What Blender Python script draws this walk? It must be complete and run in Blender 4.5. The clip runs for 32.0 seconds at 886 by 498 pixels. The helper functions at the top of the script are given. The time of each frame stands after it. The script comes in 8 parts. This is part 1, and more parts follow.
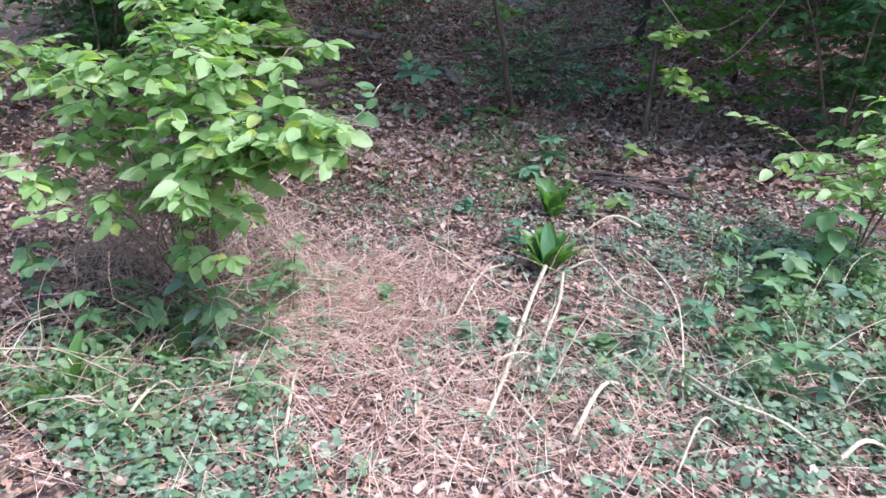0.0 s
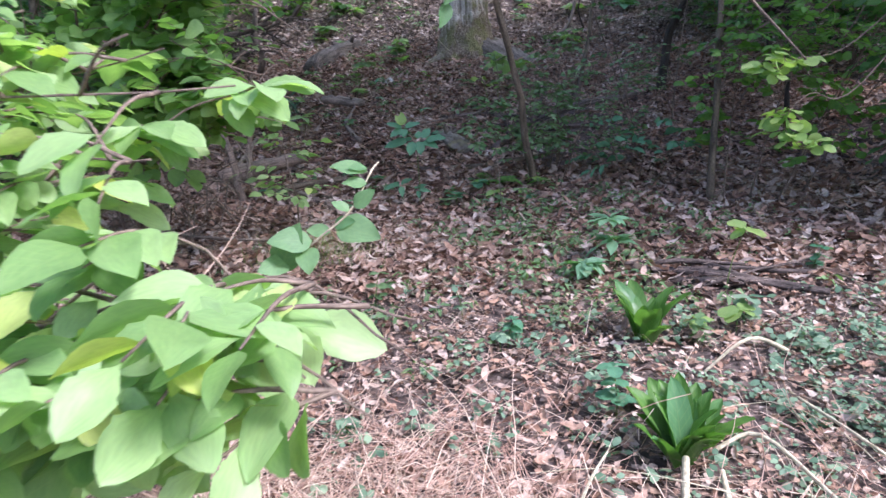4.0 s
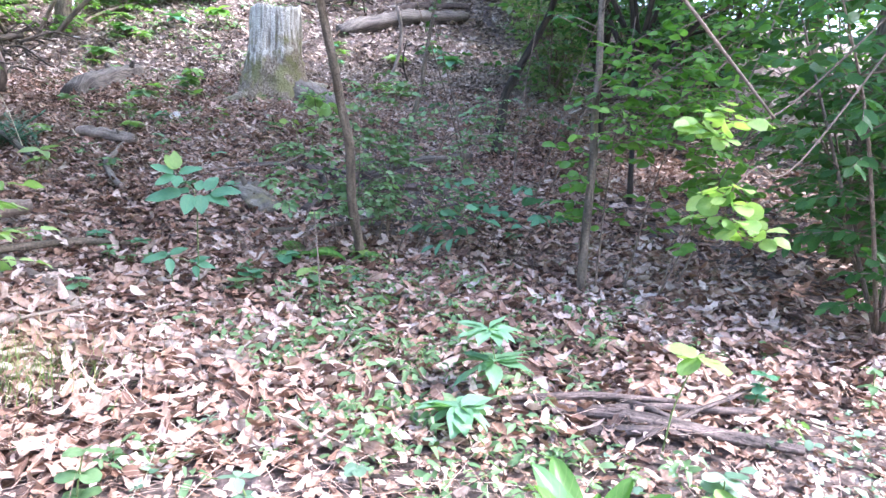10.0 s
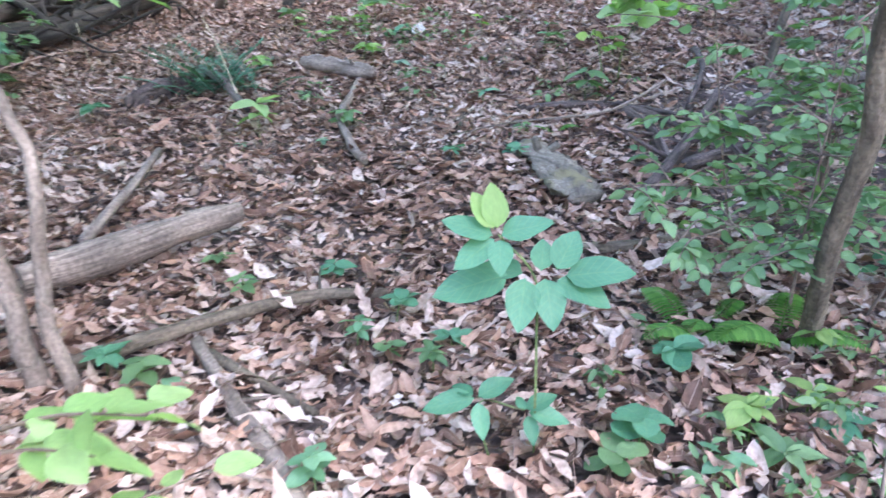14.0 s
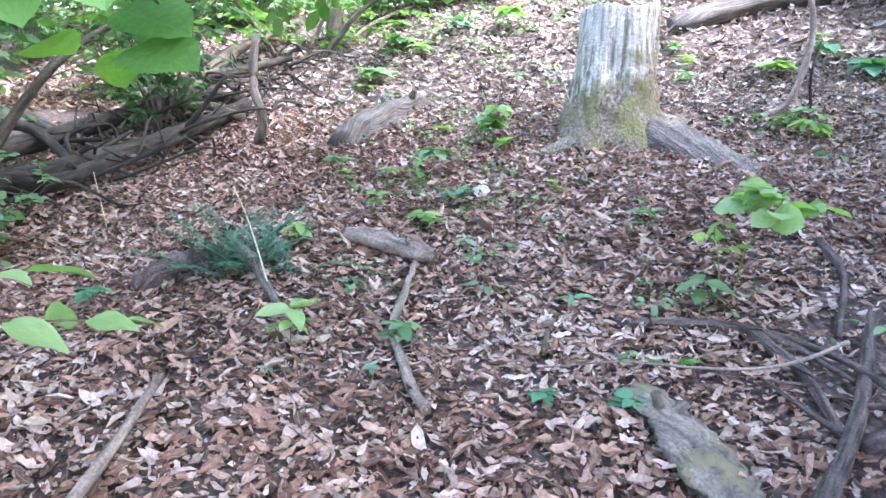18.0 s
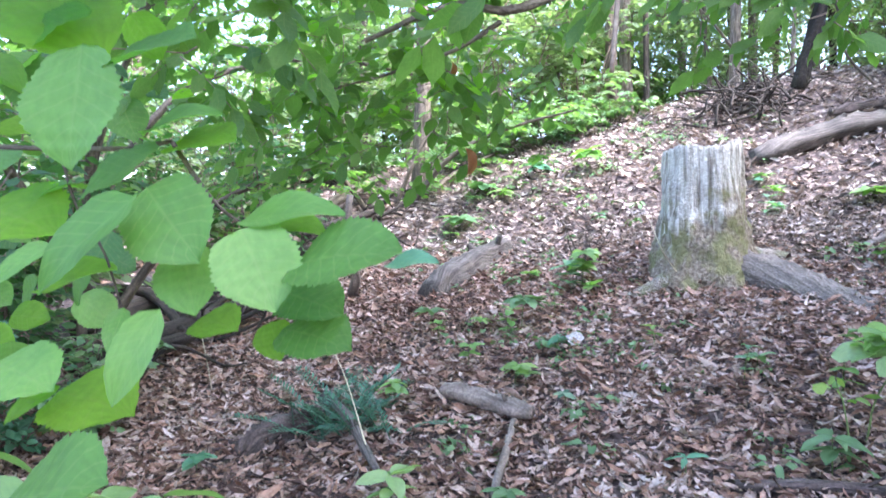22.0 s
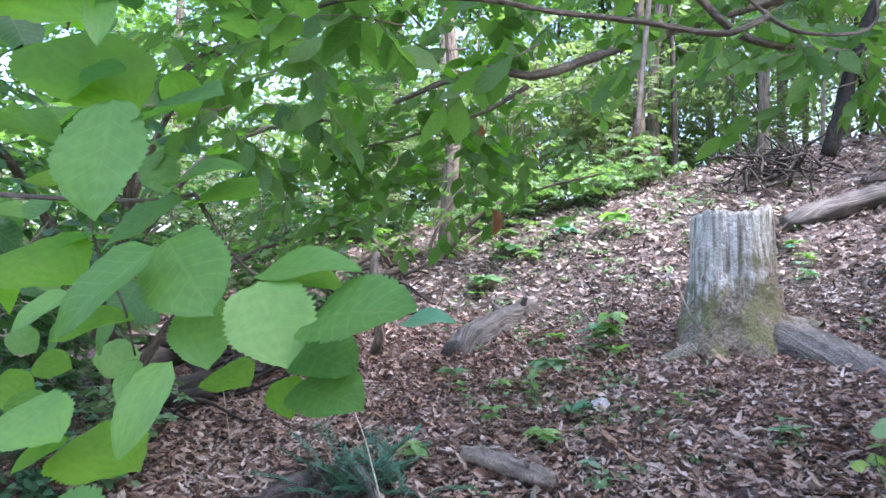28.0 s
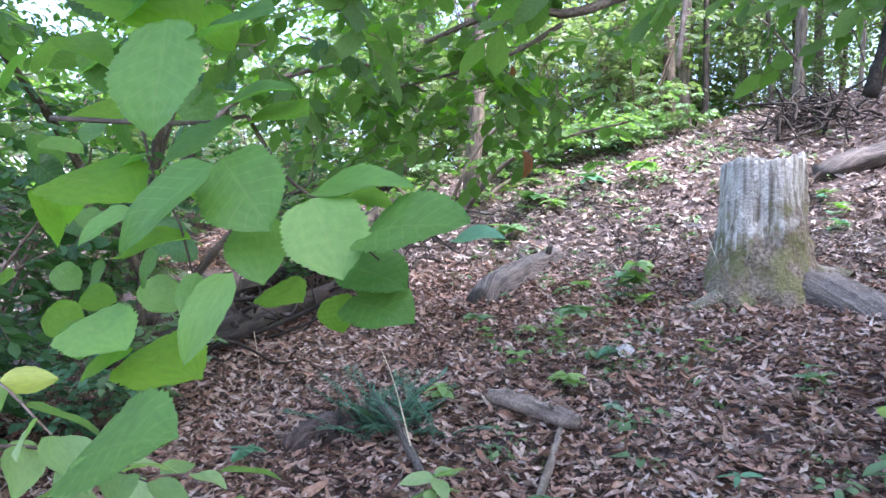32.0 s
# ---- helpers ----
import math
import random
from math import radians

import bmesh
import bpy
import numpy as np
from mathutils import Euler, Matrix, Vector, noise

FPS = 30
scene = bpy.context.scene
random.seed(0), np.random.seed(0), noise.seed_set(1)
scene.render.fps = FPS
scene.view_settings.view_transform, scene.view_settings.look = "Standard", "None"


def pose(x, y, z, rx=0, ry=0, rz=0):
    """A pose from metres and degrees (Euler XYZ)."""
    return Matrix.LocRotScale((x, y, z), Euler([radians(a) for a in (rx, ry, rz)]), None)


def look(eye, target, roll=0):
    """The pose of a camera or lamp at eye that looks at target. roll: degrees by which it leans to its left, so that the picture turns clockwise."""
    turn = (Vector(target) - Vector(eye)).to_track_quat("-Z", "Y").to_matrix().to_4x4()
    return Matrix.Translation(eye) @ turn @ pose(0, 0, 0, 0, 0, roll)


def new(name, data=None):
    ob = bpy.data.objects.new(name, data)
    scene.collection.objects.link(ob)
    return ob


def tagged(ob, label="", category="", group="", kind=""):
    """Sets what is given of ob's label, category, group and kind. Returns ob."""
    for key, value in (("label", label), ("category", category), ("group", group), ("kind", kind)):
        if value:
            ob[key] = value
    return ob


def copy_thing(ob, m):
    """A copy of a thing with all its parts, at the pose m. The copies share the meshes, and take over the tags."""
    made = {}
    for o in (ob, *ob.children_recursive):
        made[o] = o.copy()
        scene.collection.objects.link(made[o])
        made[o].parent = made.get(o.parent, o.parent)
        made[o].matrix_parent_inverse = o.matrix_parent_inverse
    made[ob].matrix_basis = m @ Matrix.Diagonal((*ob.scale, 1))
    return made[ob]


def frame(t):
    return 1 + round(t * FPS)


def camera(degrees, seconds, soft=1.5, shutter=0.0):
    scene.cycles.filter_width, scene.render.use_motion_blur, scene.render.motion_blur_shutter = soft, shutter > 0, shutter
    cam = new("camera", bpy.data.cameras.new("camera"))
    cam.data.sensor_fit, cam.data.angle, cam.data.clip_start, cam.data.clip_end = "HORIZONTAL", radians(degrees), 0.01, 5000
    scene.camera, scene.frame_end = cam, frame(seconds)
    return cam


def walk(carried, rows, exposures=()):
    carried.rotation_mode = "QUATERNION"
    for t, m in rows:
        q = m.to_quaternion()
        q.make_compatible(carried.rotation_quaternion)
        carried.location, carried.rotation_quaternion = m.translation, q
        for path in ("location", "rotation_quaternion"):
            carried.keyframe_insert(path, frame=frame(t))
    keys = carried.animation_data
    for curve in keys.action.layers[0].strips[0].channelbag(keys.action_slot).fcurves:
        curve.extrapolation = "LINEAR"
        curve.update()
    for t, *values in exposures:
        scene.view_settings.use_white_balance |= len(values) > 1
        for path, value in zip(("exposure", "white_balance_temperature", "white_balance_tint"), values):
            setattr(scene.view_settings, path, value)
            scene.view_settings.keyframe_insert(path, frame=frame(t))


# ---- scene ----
# camera and walk
cam = camera(66.26, 32.0, soft=1.5, shutter=0.3)
# seconds, x, y, z, yaw, pitch, roll
PATH = [
    (0.0, 0.037, -0.468, 1.685, 0.11, -20.96, 1.85),
    (0.5, 0.014, -0.293, 1.670, 0.80, -19.81, 0.41),
    (1.0, -0.038, -0.032, 1.674, -5.30, -19.54, 0.21),
    (1.5, -0.057, 0.147, 1.638, -5.06, -20.04, 1.35),
    (2.0, -0.046, 0.469, 1.575, -2.98, -19.21, -0.93),
    (2.5, -0.040, 0.696, 1.622, -1.93, -16.21, 0.89),
    (3.0, -0.074, 0.794, 1.636, -0.19, -15.55, 0.43),
    (3.5, -0.172, 0.925, 1.577, 1.02, -15.69, -1.39),
    (5.5, -0.154, 2.071, 1.377, -8.61, -15.33, -1.42),
    (6.0, -0.224, 2.269, 1.396, -6.52, -15.47, 0.32),
    (6.5, -0.254, 2.332, 1.464, -7.35, -15.77, 4.32),
    (7.0, -0.169, 2.373, 1.527, -9.54, -11.35, 2.17),
    (7.5, -0.150, 2.373, 1.555, -7.00, -7.59, -1.55),
    (8.0, -0.169, 2.350, 1.565, -6.99, -5.95, 1.22),
    (8.5, -0.177, 2.370, 1.565, -6.03, -4.38, 0.41),
    (9.0, -0.133, 2.371, 1.512, -2.96, -3.91, -4.41),
    (9.5, -0.083, 2.508, 1.442, -9.22, -7.45, -3.15),
    (10.0, -0.097, 2.630, 1.353, -17.80, -10.57, 3.86),
    (10.5, -0.032, 2.815, 1.250, -14.25, -9.85, 1.99),
    (11.0, -0.085, 3.236, 1.272, -3.00, -13.01, 0.48),
    (11.5, -0.244, 3.492, 1.325, 4.47, -13.65, 1.08),
    (12.0, -0.453, 3.870, 1.370, 6.00, -16.40, -2.51),
    (12.5, -0.549, 4.094, 1.325, 6.55, -17.80, 2.12),
    (13.0, -0.517, 4.519, 1.399, 6.93, -15.70, -0.02),
    (13.5, -0.497, 4.723, 1.562, 5.96, -18.97, -0.78),
    (14.0, -0.488, 4.954, 1.532, 0.04, -20.88, -0.26),
    (14.5, -0.458, 5.190, 1.680, -6.02, -20.91, 1.31),
    (16.5, -0.731, 5.542, 1.916, -7.52, -21.46, 1.10),
    (17.0, -0.730, 5.784, 1.935, -4.83, -19.38, 2.57),
    (17.5, -0.763, 6.023, 1.928, 1.92, -14.84, 1.75),
    (18.0, -0.770, 6.019, 1.938, 2.20, -13.22, 2.06),
    (18.5, -0.772, 6.050, 1.945, 0.73, -12.12, 1.43),
    (19.0, -0.794, 6.049, 1.958, 2.13, -11.04, 0.78),
    (19.5, -0.774, 6.046, 1.958, 2.52, -10.51, -0.14),
    (20.0, -0.772, 6.055, 1.992, 4.11, -6.64, -0.76),
    (20.5, -0.779, 6.036, 2.001, 5.32, -3.14, -1.02),
    (21.0, -0.792, 6.029, 1.993, 6.95, -2.67, -1.15),
    (21.5, -0.808, 5.992, 2.008, 8.77, -3.92, -1.51),
    (22.0, -0.828, 6.020, 2.068, 9.38, -2.11, -1.24),
    (22.5, -0.812, 5.990, 2.099, 10.38, 2.73, -1.06),
    (23.0, -0.810, 5.984, 2.104, 10.91, 5.07, -0.76),
    (23.5, -0.803, 5.971, 2.103, 12.06, 7.39, -1.62),
    (24.0, -0.788, 5.973, 2.110, 12.62, 8.58, -2.06),
    (24.5, -0.796, 5.975, 2.111, 13.29, 8.61, -1.81),
    (25.0, -0.815, 5.987, 2.107, 12.15, 7.70, 0.07),
    (25.5, -0.817, 5.980, 2.098, 10.72, 5.77, 0.52),
    (26.0, -0.815, 5.972, 2.091, 11.46, 5.34, -0.12),
    (26.5, -0.834, 5.997, 2.077, 11.90, 3.91, 1.33),
    (28.5, -0.819, 6.037, 2.065, 11.24, 2.72, -0.22),
    (29.0, -0.820, 6.046, 2.059, 10.59, 2.18, -0.08),
    (29.5, -0.826, 6.042, 2.051, 10.49, 1.39, 1.23),
    (30.0, -0.823, 6.037, 2.045, 10.64, 0.86, 1.77),
    (30.5, -0.840, 6.024, 2.034, 11.07, -0.04, 2.95),
    (31.0, -0.846, 6.011, 2.036, 11.83, -0.59, 2.14),
    (31.5, -0.842, 6.013, 2.039, 12.55, -0.74, 0.87),
    (32.0, -0.844, 6.013, 2.034, 13.44, -1.23, 0.51),
]
walk(cam, [(t, pose(x, y, z, 90 + p, 0, w) @ pose(0, 0, 0, 0, 0, r)) for t, x, y, z, w, p, r in PATH],
     exposures=[(0.0, 0.92, 5600, 22), (3.5, 1.1, 5700, 24), (6.0, 1.75, 5750, 24), (7.5, 2.4, 5750, 24), (9.0, 2.65, 5700, 24), (10.5, 2.62, 5650, 24), (12.0, 2.55, 5650, 20), (13.0, 2.5, 5600, 20), (14.2, 3.0, 5650, 21),
                (17.0, 3.4, 5800, 24), (18.0, 3.15, 5600, 22), (20.0, 3.05, 5500, 22), (22.0, 2.85, 5600, 23), (23.5, 2.3, 5600, 22), (32.0, 2.4, 5650, 27)])

# sky and sun
world = bpy.data.worlds.new("sky")
scene.world = world
world.use_nodes = True
wn = world.node_tree.nodes
sky = wn.new("ShaderNodeTexSky")
sky.sky_type, sky.sun_disc = "NISHITA", False
sky.sun_elevation, sky.sun_rotation = radians(56), radians(120)
sky.air_density, sky.dust_density = 1.2, 3.0
world.node_tree.links.new(sky.outputs[0], wn["Background"].inputs[0])
wn["Background"].inputs[1].default_value = 0.15
sun = new("sun", bpy.data.lights.new("sun", "SUN"))
sun.data.energy, sun.data.angle, sun.data.color = 3.6, radians(18), (1.0, 0.97, 0.93)
sun.matrix_world = look((5.3, -3.0, 9.0), (0, 0, 0))


# materials
def nodes_of(name, rough=0.7):
    m = bpy.data.materials.new(name)
    m.use_nodes = True
    b = m.node_tree.nodes["Principled BSDF"]
    b.inputs["Roughness"].default_value = rough
    return m, m.node_tree.nodes, m.node_tree.links, b


def ramp(nodes, stops):
    r = nodes.new("ShaderNodeValToRGB")
    e = r.color_ramp.elements
    for i, (p, c) in enumerate(stops):
        el = e[i] if i < 2 else e.new(p)
        el.position, el.color = p, (*c, 1)
    return r


def math_node(nodes, links, op, a, b=None):
    n = nodes.new("ShaderNodeMath")
    n.operation = op
    for k, v in enumerate((a, b)):
        if v is None:
            continue
        if isinstance(v, (int, float)):
            n.inputs[k].default_value = v
        else:
            links.new(v, n.inputs[k])
    return n.outputs[0]


def piece_random(nodes, links):
    """One value for each loose object and for each island of a joined mesh."""
    a = nodes.new("ShaderNodeObjectInfo").outputs["Random"]
    b = nodes.new("ShaderNodeNewGeometry").outputs["Random Per Island"]
    return math_node(nodes, links, "FRACT", math_node(nodes, links, "ADD", a, b))


def leaf_material(name, stops, glow=0.45, rough=0.5, veins=True):
    m, nodes, links, b = nodes_of(name, rough)
    rnd = piece_random(nodes, links)
    col = ramp(nodes, stops)
    links.new(rnd, col.inputs[0])
    uv = nodes.new("ShaderNodeTexCoord").outputs["UV"]
    sep = nodes.new("ShaderNodeSeparateXYZ")
    links.new(uv, sep.inputs[0])
    n1 = nodes.new("ShaderNodeTexNoise")
    n1.inputs["Scale"].default_value = 5.0
    links.new(uv, n1.inputs["Vector"])
    out = col.outputs[0]
    mix = nodes.new("ShaderNodeMix")
    mix.data_type, mix.blend_type = "RGBA", "MULTIPLY"
    mottle = ramp(nodes, [(0.3, (0.72, 0.74, 0.7)), (0.7, (1.1, 1.08, 1.0))])
    links.new(n1.outputs[0], mottle.inputs[0])
    mix.inputs[0].default_value = 0.5
    links.new(out, mix.inputs[6])
    links.new(mottle.outputs[0], mix.inputs[7])
    out = mix.outputs[2]
    if veins:
        av = math_node(nodes, links, "ABSOLUTE", sep.outputs[1])
        side = math_node(nodes, links, "SUBTRACT", math_node(nodes, links, "MULTIPLY", sep.outputs[0], 8.0),
                         math_node(nodes, links, "MULTIPLY", av, 1.6))
        w = math_node(nodes, links, "ABSOLUTE", math_node(nodes, links, "SUBTRACT", math_node(nodes, links, "FRACT", side), 0.5))
        soft = [math_node(nodes, links, "MAXIMUM", math_node(nodes, links, "SUBTRACT", 1.0, math_node(nodes, links, "MULTIPLY", q, k)), 0.0) for q, k in ((w, 9.0), (av, 16.0))]
        line = math_node(nodes, links, "MAXIMUM", *soft)
        vm = nodes.new("ShaderNodeMix")
        vm.data_type = "RGBA"
        links.new(math_node(nodes, links, "MULTIPLY", line, 0.16), vm.inputs[0])
        links.new(out, vm.inputs[6])
        vm.inputs[7].default_value = (0.33, 0.42, 0.16, 1)
        out = vm.outputs[2]
        bump = nodes.new("ShaderNodeBump")
        bump.inputs["Strength"].default_value, bump.inputs["Distance"].default_value = 0.06, 0.003
        links.new(w, bump.inputs["Height"])
        links.new(bump.outputs[0], b.inputs["Normal"])
    links.new(out, b.inputs["Base Color"])
    b.inputs["Specular IOR Level"].default_value = 0.35
    if glow > 0:
        t = nodes.new("ShaderNodeBsdfTranslucent")
        hue = nodes.new("ShaderNodeMix")
        hue.data_type, hue.blend_type = "RGBA", "MULTIPLY"
        hue.inputs[0].default_value = 1.0
        links.new(out, hue.inputs[6])
        hue.inputs[7].default_value = (1.25, 1.5, 0.55, 1)
        links.new(hue.outputs[2], t.inputs[0])
        ms = nodes.new("ShaderNodeMixShader")
        ms.inputs[0].default_value = glow
        links.new(b.outputs[0], ms.inputs[1])
        links.new(t.outputs[0], ms.inputs[2])
        links.new(ms.outputs[0], nodes["Material Output"].inputs[0])
    return m


def bark_material(name, dark, light, around=9.0, along=1.6, depth=0.02, moss=None):
    m, nodes, links, b = nodes_of(name, 0.85)
    uv = nodes.new("ShaderNodeTexCoord").outputs["UV"]
    mp = nodes.new("ShaderNodeMapping")
    mp.inputs["Scale"].default_value = (around, along, 1)
    links.new(uv, mp.inputs[0])
    n1 = nodes.new("ShaderNodeTexNoise")
    n1.inputs["Scale"].default_value, n1.inputs["Detail"].default_value = 3.0, 8.0
    links.new(mp.outputs[0], n1.inputs["Vector"])
    c = ramp(nodes, [(0.36, dark), (0.66, light)])
    links.new(n1.outputs[0], c.inputs[0])
    n2 = nodes.new("ShaderNodeTexNoise")
    n2.inputs["Scale"].default_value, n2.inputs["Detail"].default_value = 4.0, 4.0
    oc = nodes.new("ShaderNodeNewGeometry").outputs["Position"]
    links.new(oc, n2.inputs["Vector"])
    st = ramp(nodes, [(0.35, (0.55, 0.55, 0.55)), (0.65, (1.15, 1.12, 1.08))])
    links.new(n2.outputs[0], st.inputs[0])
    mx = nodes.new("ShaderNodeMix")
    mx.data_type, mx.blend_type = "RGBA", "MULTIPLY"
    mx.inputs[0].default_value = 0.8
    links.new(c.outputs[0], mx.inputs[6])
    links.new(st.outputs[0], mx.inputs[7])
    n4 = nodes.new("ShaderNodeTexNoise")
    n4.inputs["Scale"].default_value, n4.inputs["Detail"].default_value = 70.0, 6.0
    links.new(oc, n4.inputs["Vector"])
    fl = ramp(nodes, [(0.35, (0.55, 0.53, 0.5)), (0.62, (1.15, 1.13, 1.1))])
    links.new(n4.outputs[0], fl.inputs[0])
    mg = nodes.new("ShaderNodeMix")
    mg.data_type, mg.blend_type = "RGBA", "MULTIPLY"
    mg.inputs[0].default_value = 0.75
    links.new(mx.outputs[2], mg.inputs[6])
    links.new(fl.outputs[0], mg.inputs[7])
    out = mg.outputs[2]
    if moss:
        n3 = nodes.new("ShaderNodeTexNoise")
        n3.inputs["Scale"].default_value, n3.inputs["Detail"].default_value = 6.0, 6.0
        links.new(oc, n3.inputs["Vector"])
        k = ramp(nodes, [(0.52, (0, 0, 0)), (0.62, (1, 1, 1))])
        links.new(n3.outputs[0], k.inputs[0])
        mm = nodes.new("ShaderNodeMix")
        mm.data_type = "RGBA"
        links.new(k.outputs[0], mm.inputs[0])
        links.new(out, mm.inputs[6])
        mm.inputs[7].default_value = (*moss, 1)
        out = mm.outputs[2]
    links.new(out, b.inputs["Base Color"])
    bump = nodes.new("ShaderNodeBump")
    bump.inputs["Strength"].default_value, bump.inputs["Distance"].default_value = 0.9, depth
    links.new(math_node(nodes, links, "ADD", n1.outputs[0], math_node(nodes, links, "MULTIPLY", n4.outputs[0], 0.5)), bump.inputs["Height"])
    links.new(bump.outputs[0], b.inputs["Normal"])
    return m


def soil_material(name):
    m, nodes, links, b = nodes_of(name, 0.95)
    pos = nodes.new("ShaderNodeNewGeometry").outputs["Position"]
    n1 = nodes.new("ShaderNodeTexNoise")
    n1.inputs["Scale"].default_value, n1.inputs["Detail"].default_value = 26.0, 8.0
    links.new(pos, n1.inputs["Vector"])
    n2 = nodes.new("ShaderNodeTexVoronoi")
    n2.inputs["Scale"].default_value = 17.0
    links.new(pos, n2.inputs["Vector"])
    c1 = ramp(nodes, [(0.3, (0.035, 0.023, 0.018)), (0.55, (0.11, 0.07, 0.055)), (0.75, (0.26, 0.18, 0.145))])
    links.new(n1.outputs[0], c1.inputs[0])
    c2 = nodes.new("ShaderNodeMix")
    c2.data_type, c2.blend_type = "RGBA", "OVERLAY"
    c2.inputs[0].default_value = 0.45
    links.new(c1.outputs[0], c2.inputs[6])
    links.new(n2.outputs["Distance"], c2.inputs[7])
    hs = nodes.new("ShaderNodeHueSaturation")
    hs.inputs["Saturation"].default_value = 0.75
    links.new(c2.outputs[2], hs.inputs["Color"])
    links.new(hs.outputs[0], b.inputs["Base Color"])
    bump = nodes.new("ShaderNodeBump")
    bump.inputs["Strength"].default_value, bump.inputs["Distance"].default_value = 0.8, 0.03
    links.new(n1.outputs[0], bump.inputs["Height"])
    links.new(bump.outputs[0], b.inputs["Normal"])
    return m


def crust_material(name, dark, light, moss):
    """Flaking bark with lichen: fine grain, broad stains and patches of moss."""
    m, nodes, links, b = nodes_of(name, 0.92)
    pos = nodes.new("ShaderNodeNewGeometry").outputs["Position"]
    fine, wide, spots = (nodes.new("ShaderNodeTexNoise") for k in range(3))
    for n, sc in ((fine, 48.0), (wide, 6.0), (spots, 8.0)):
        n.inputs["Scale"].default_value, n.inputs["Detail"].default_value = sc, 8.0
        links.new(pos, n.inputs["Vector"])
    c = ramp(nodes, [(0.32, dark), (0.72, light)])
    links.new(fine.outputs[0], c.inputs[0])
    st = ramp(nodes, [(0.35, (0.62, 0.6, 0.58)), (0.65, (1.12, 1.1, 1.06))])
    links.new(wide.outputs[0], st.inputs[0])
    mx = nodes.new("ShaderNodeMix")
    mx.data_type, mx.blend_type = "RGBA", "MULTIPLY"
    mx.inputs[0].default_value = 0.9
    links.new(c.outputs[0], mx.inputs[6])
    links.new(st.outputs[0], mx.inputs[7])
    k = ramp(nodes, [(0.5, (0, 0, 0)), (0.66, (0.8, 0.8, 0.8))])
    links.new(spots.outputs[0], k.inputs[0])
    mm = nodes.new("ShaderNodeMix")
    mm.data_type = "RGBA"
    links.new(k.outputs[0], mm.inputs[0])
    links.new(mx.outputs[2], mm.inputs[6])
    mm.inputs[7].default_value = (*moss, 1)
    links.new(mm.outputs[2], b.inputs["Base Color"])
    bump = nodes.new("ShaderNodeBump")
    bump.inputs["Strength"].default_value, bump.inputs["Distance"].default_value = 1.0, 0.04
    links.new(fine.outputs[0], bump.inputs["Height"])
    links.new(bump.outputs[0], b.inputs["Normal"])
    return m


def stump_material(name, wood, bark, moss):
    """Bare streaked wood at the top that gives way to flaking bark and moss below in a ragged line."""
    m, nodes, links, b = nodes_of(name, 0.9)
    pos = nodes.new("ShaderNodeTexCoord").outputs["Object"]
    sep = nodes.new("ShaderNodeSeparateXYZ")
    links.new(pos, sep.inputs[0])
    tall = nodes.new("ShaderNodeMapping")
    tall.inputs["Scale"].default_value = (26, 26, 1.6)
    links.new(pos, tall.inputs[0])
    streak, flake, edge, spots = (nodes.new("ShaderNodeTexNoise") for k in range(4))
    links.new(tall.outputs[0], streak.inputs["Vector"])
    streak.inputs["Scale"].default_value, streak.inputs["Detail"].default_value = 1.0, 8.0
    for n, sc in ((flake, 34.0), (edge, 7.0), (spots, 6.0)):
        n.inputs["Scale"].default_value, n.inputs["Detail"].default_value = sc, 8.0
        links.new(pos, n.inputs["Vector"])
    cw, cb = ramp(nodes, [(0.3, wood[0]), (0.5, wood[1]), (0.66, wood[2])]), ramp(nodes, [(0.34, bark[0]), (0.68, bark[1])])
    links.new(streak.outputs[0], cw.inputs[0])
    links.new(flake.outputs[0], cb.inputs[0])
    line = math_node(nodes, links, "ADD", sep.outputs[2], math_node(nodes, links, "MULTIPLY", edge.outputs[0], 0.9))
    line = math_node(nodes, links, "ADD", line, math_node(nodes, links, "MULTIPLY", streak.outputs[0], 0.5))
    line = math_node(nodes, links, "SUBTRACT", line, math_node(nodes, links, "MULTIPLY", sep.outputs[0], 0.55))
    k = ramp(nodes, [(0.0, (0, 0, 0)), (1.0, (1, 1, 1))])
    links.new(math_node(nodes, links, "MULTIPLY", math_node(nodes, links, "SUBTRACT", line, 1.16), 4.0), k.inputs[0])
    mx, mm = nodes.new("ShaderNodeMix"), nodes.new("ShaderNodeMix")
    mx.data_type = mm.data_type = "RGBA"
    green = ramp(nodes, [(0.44, (0, 0, 0)), (0.6, (0.8, 0.8, 0.8))])
    links.new(spots.outputs[0], green.inputs[0])
    links.new(green.outputs[0], mm.inputs[0])
    links.new(cb.outputs[0], mm.inputs[6])
    mm.inputs[7].default_value = (*moss, 1)
    links.new(k.outputs[0], mx.inputs[0])
    links.new(mm.outputs[2], mx.inputs[6])
    links.new(cw.outputs[0], mx.inputs[7])
    links.new(mx.outputs[2], b.inputs["Base Color"])
    bump = nodes.new("ShaderNodeBump")
    bump.inputs["Strength"].default_value, bump.inputs["Distance"].default_value = 1.0, 0.03
    links.new(math_node(nodes, links, "ADD", flake.outputs[0], streak.outputs[0]), bump.inputs["Height"])
    links.new(bump.outputs[0], b.inputs["Normal"])
    return m


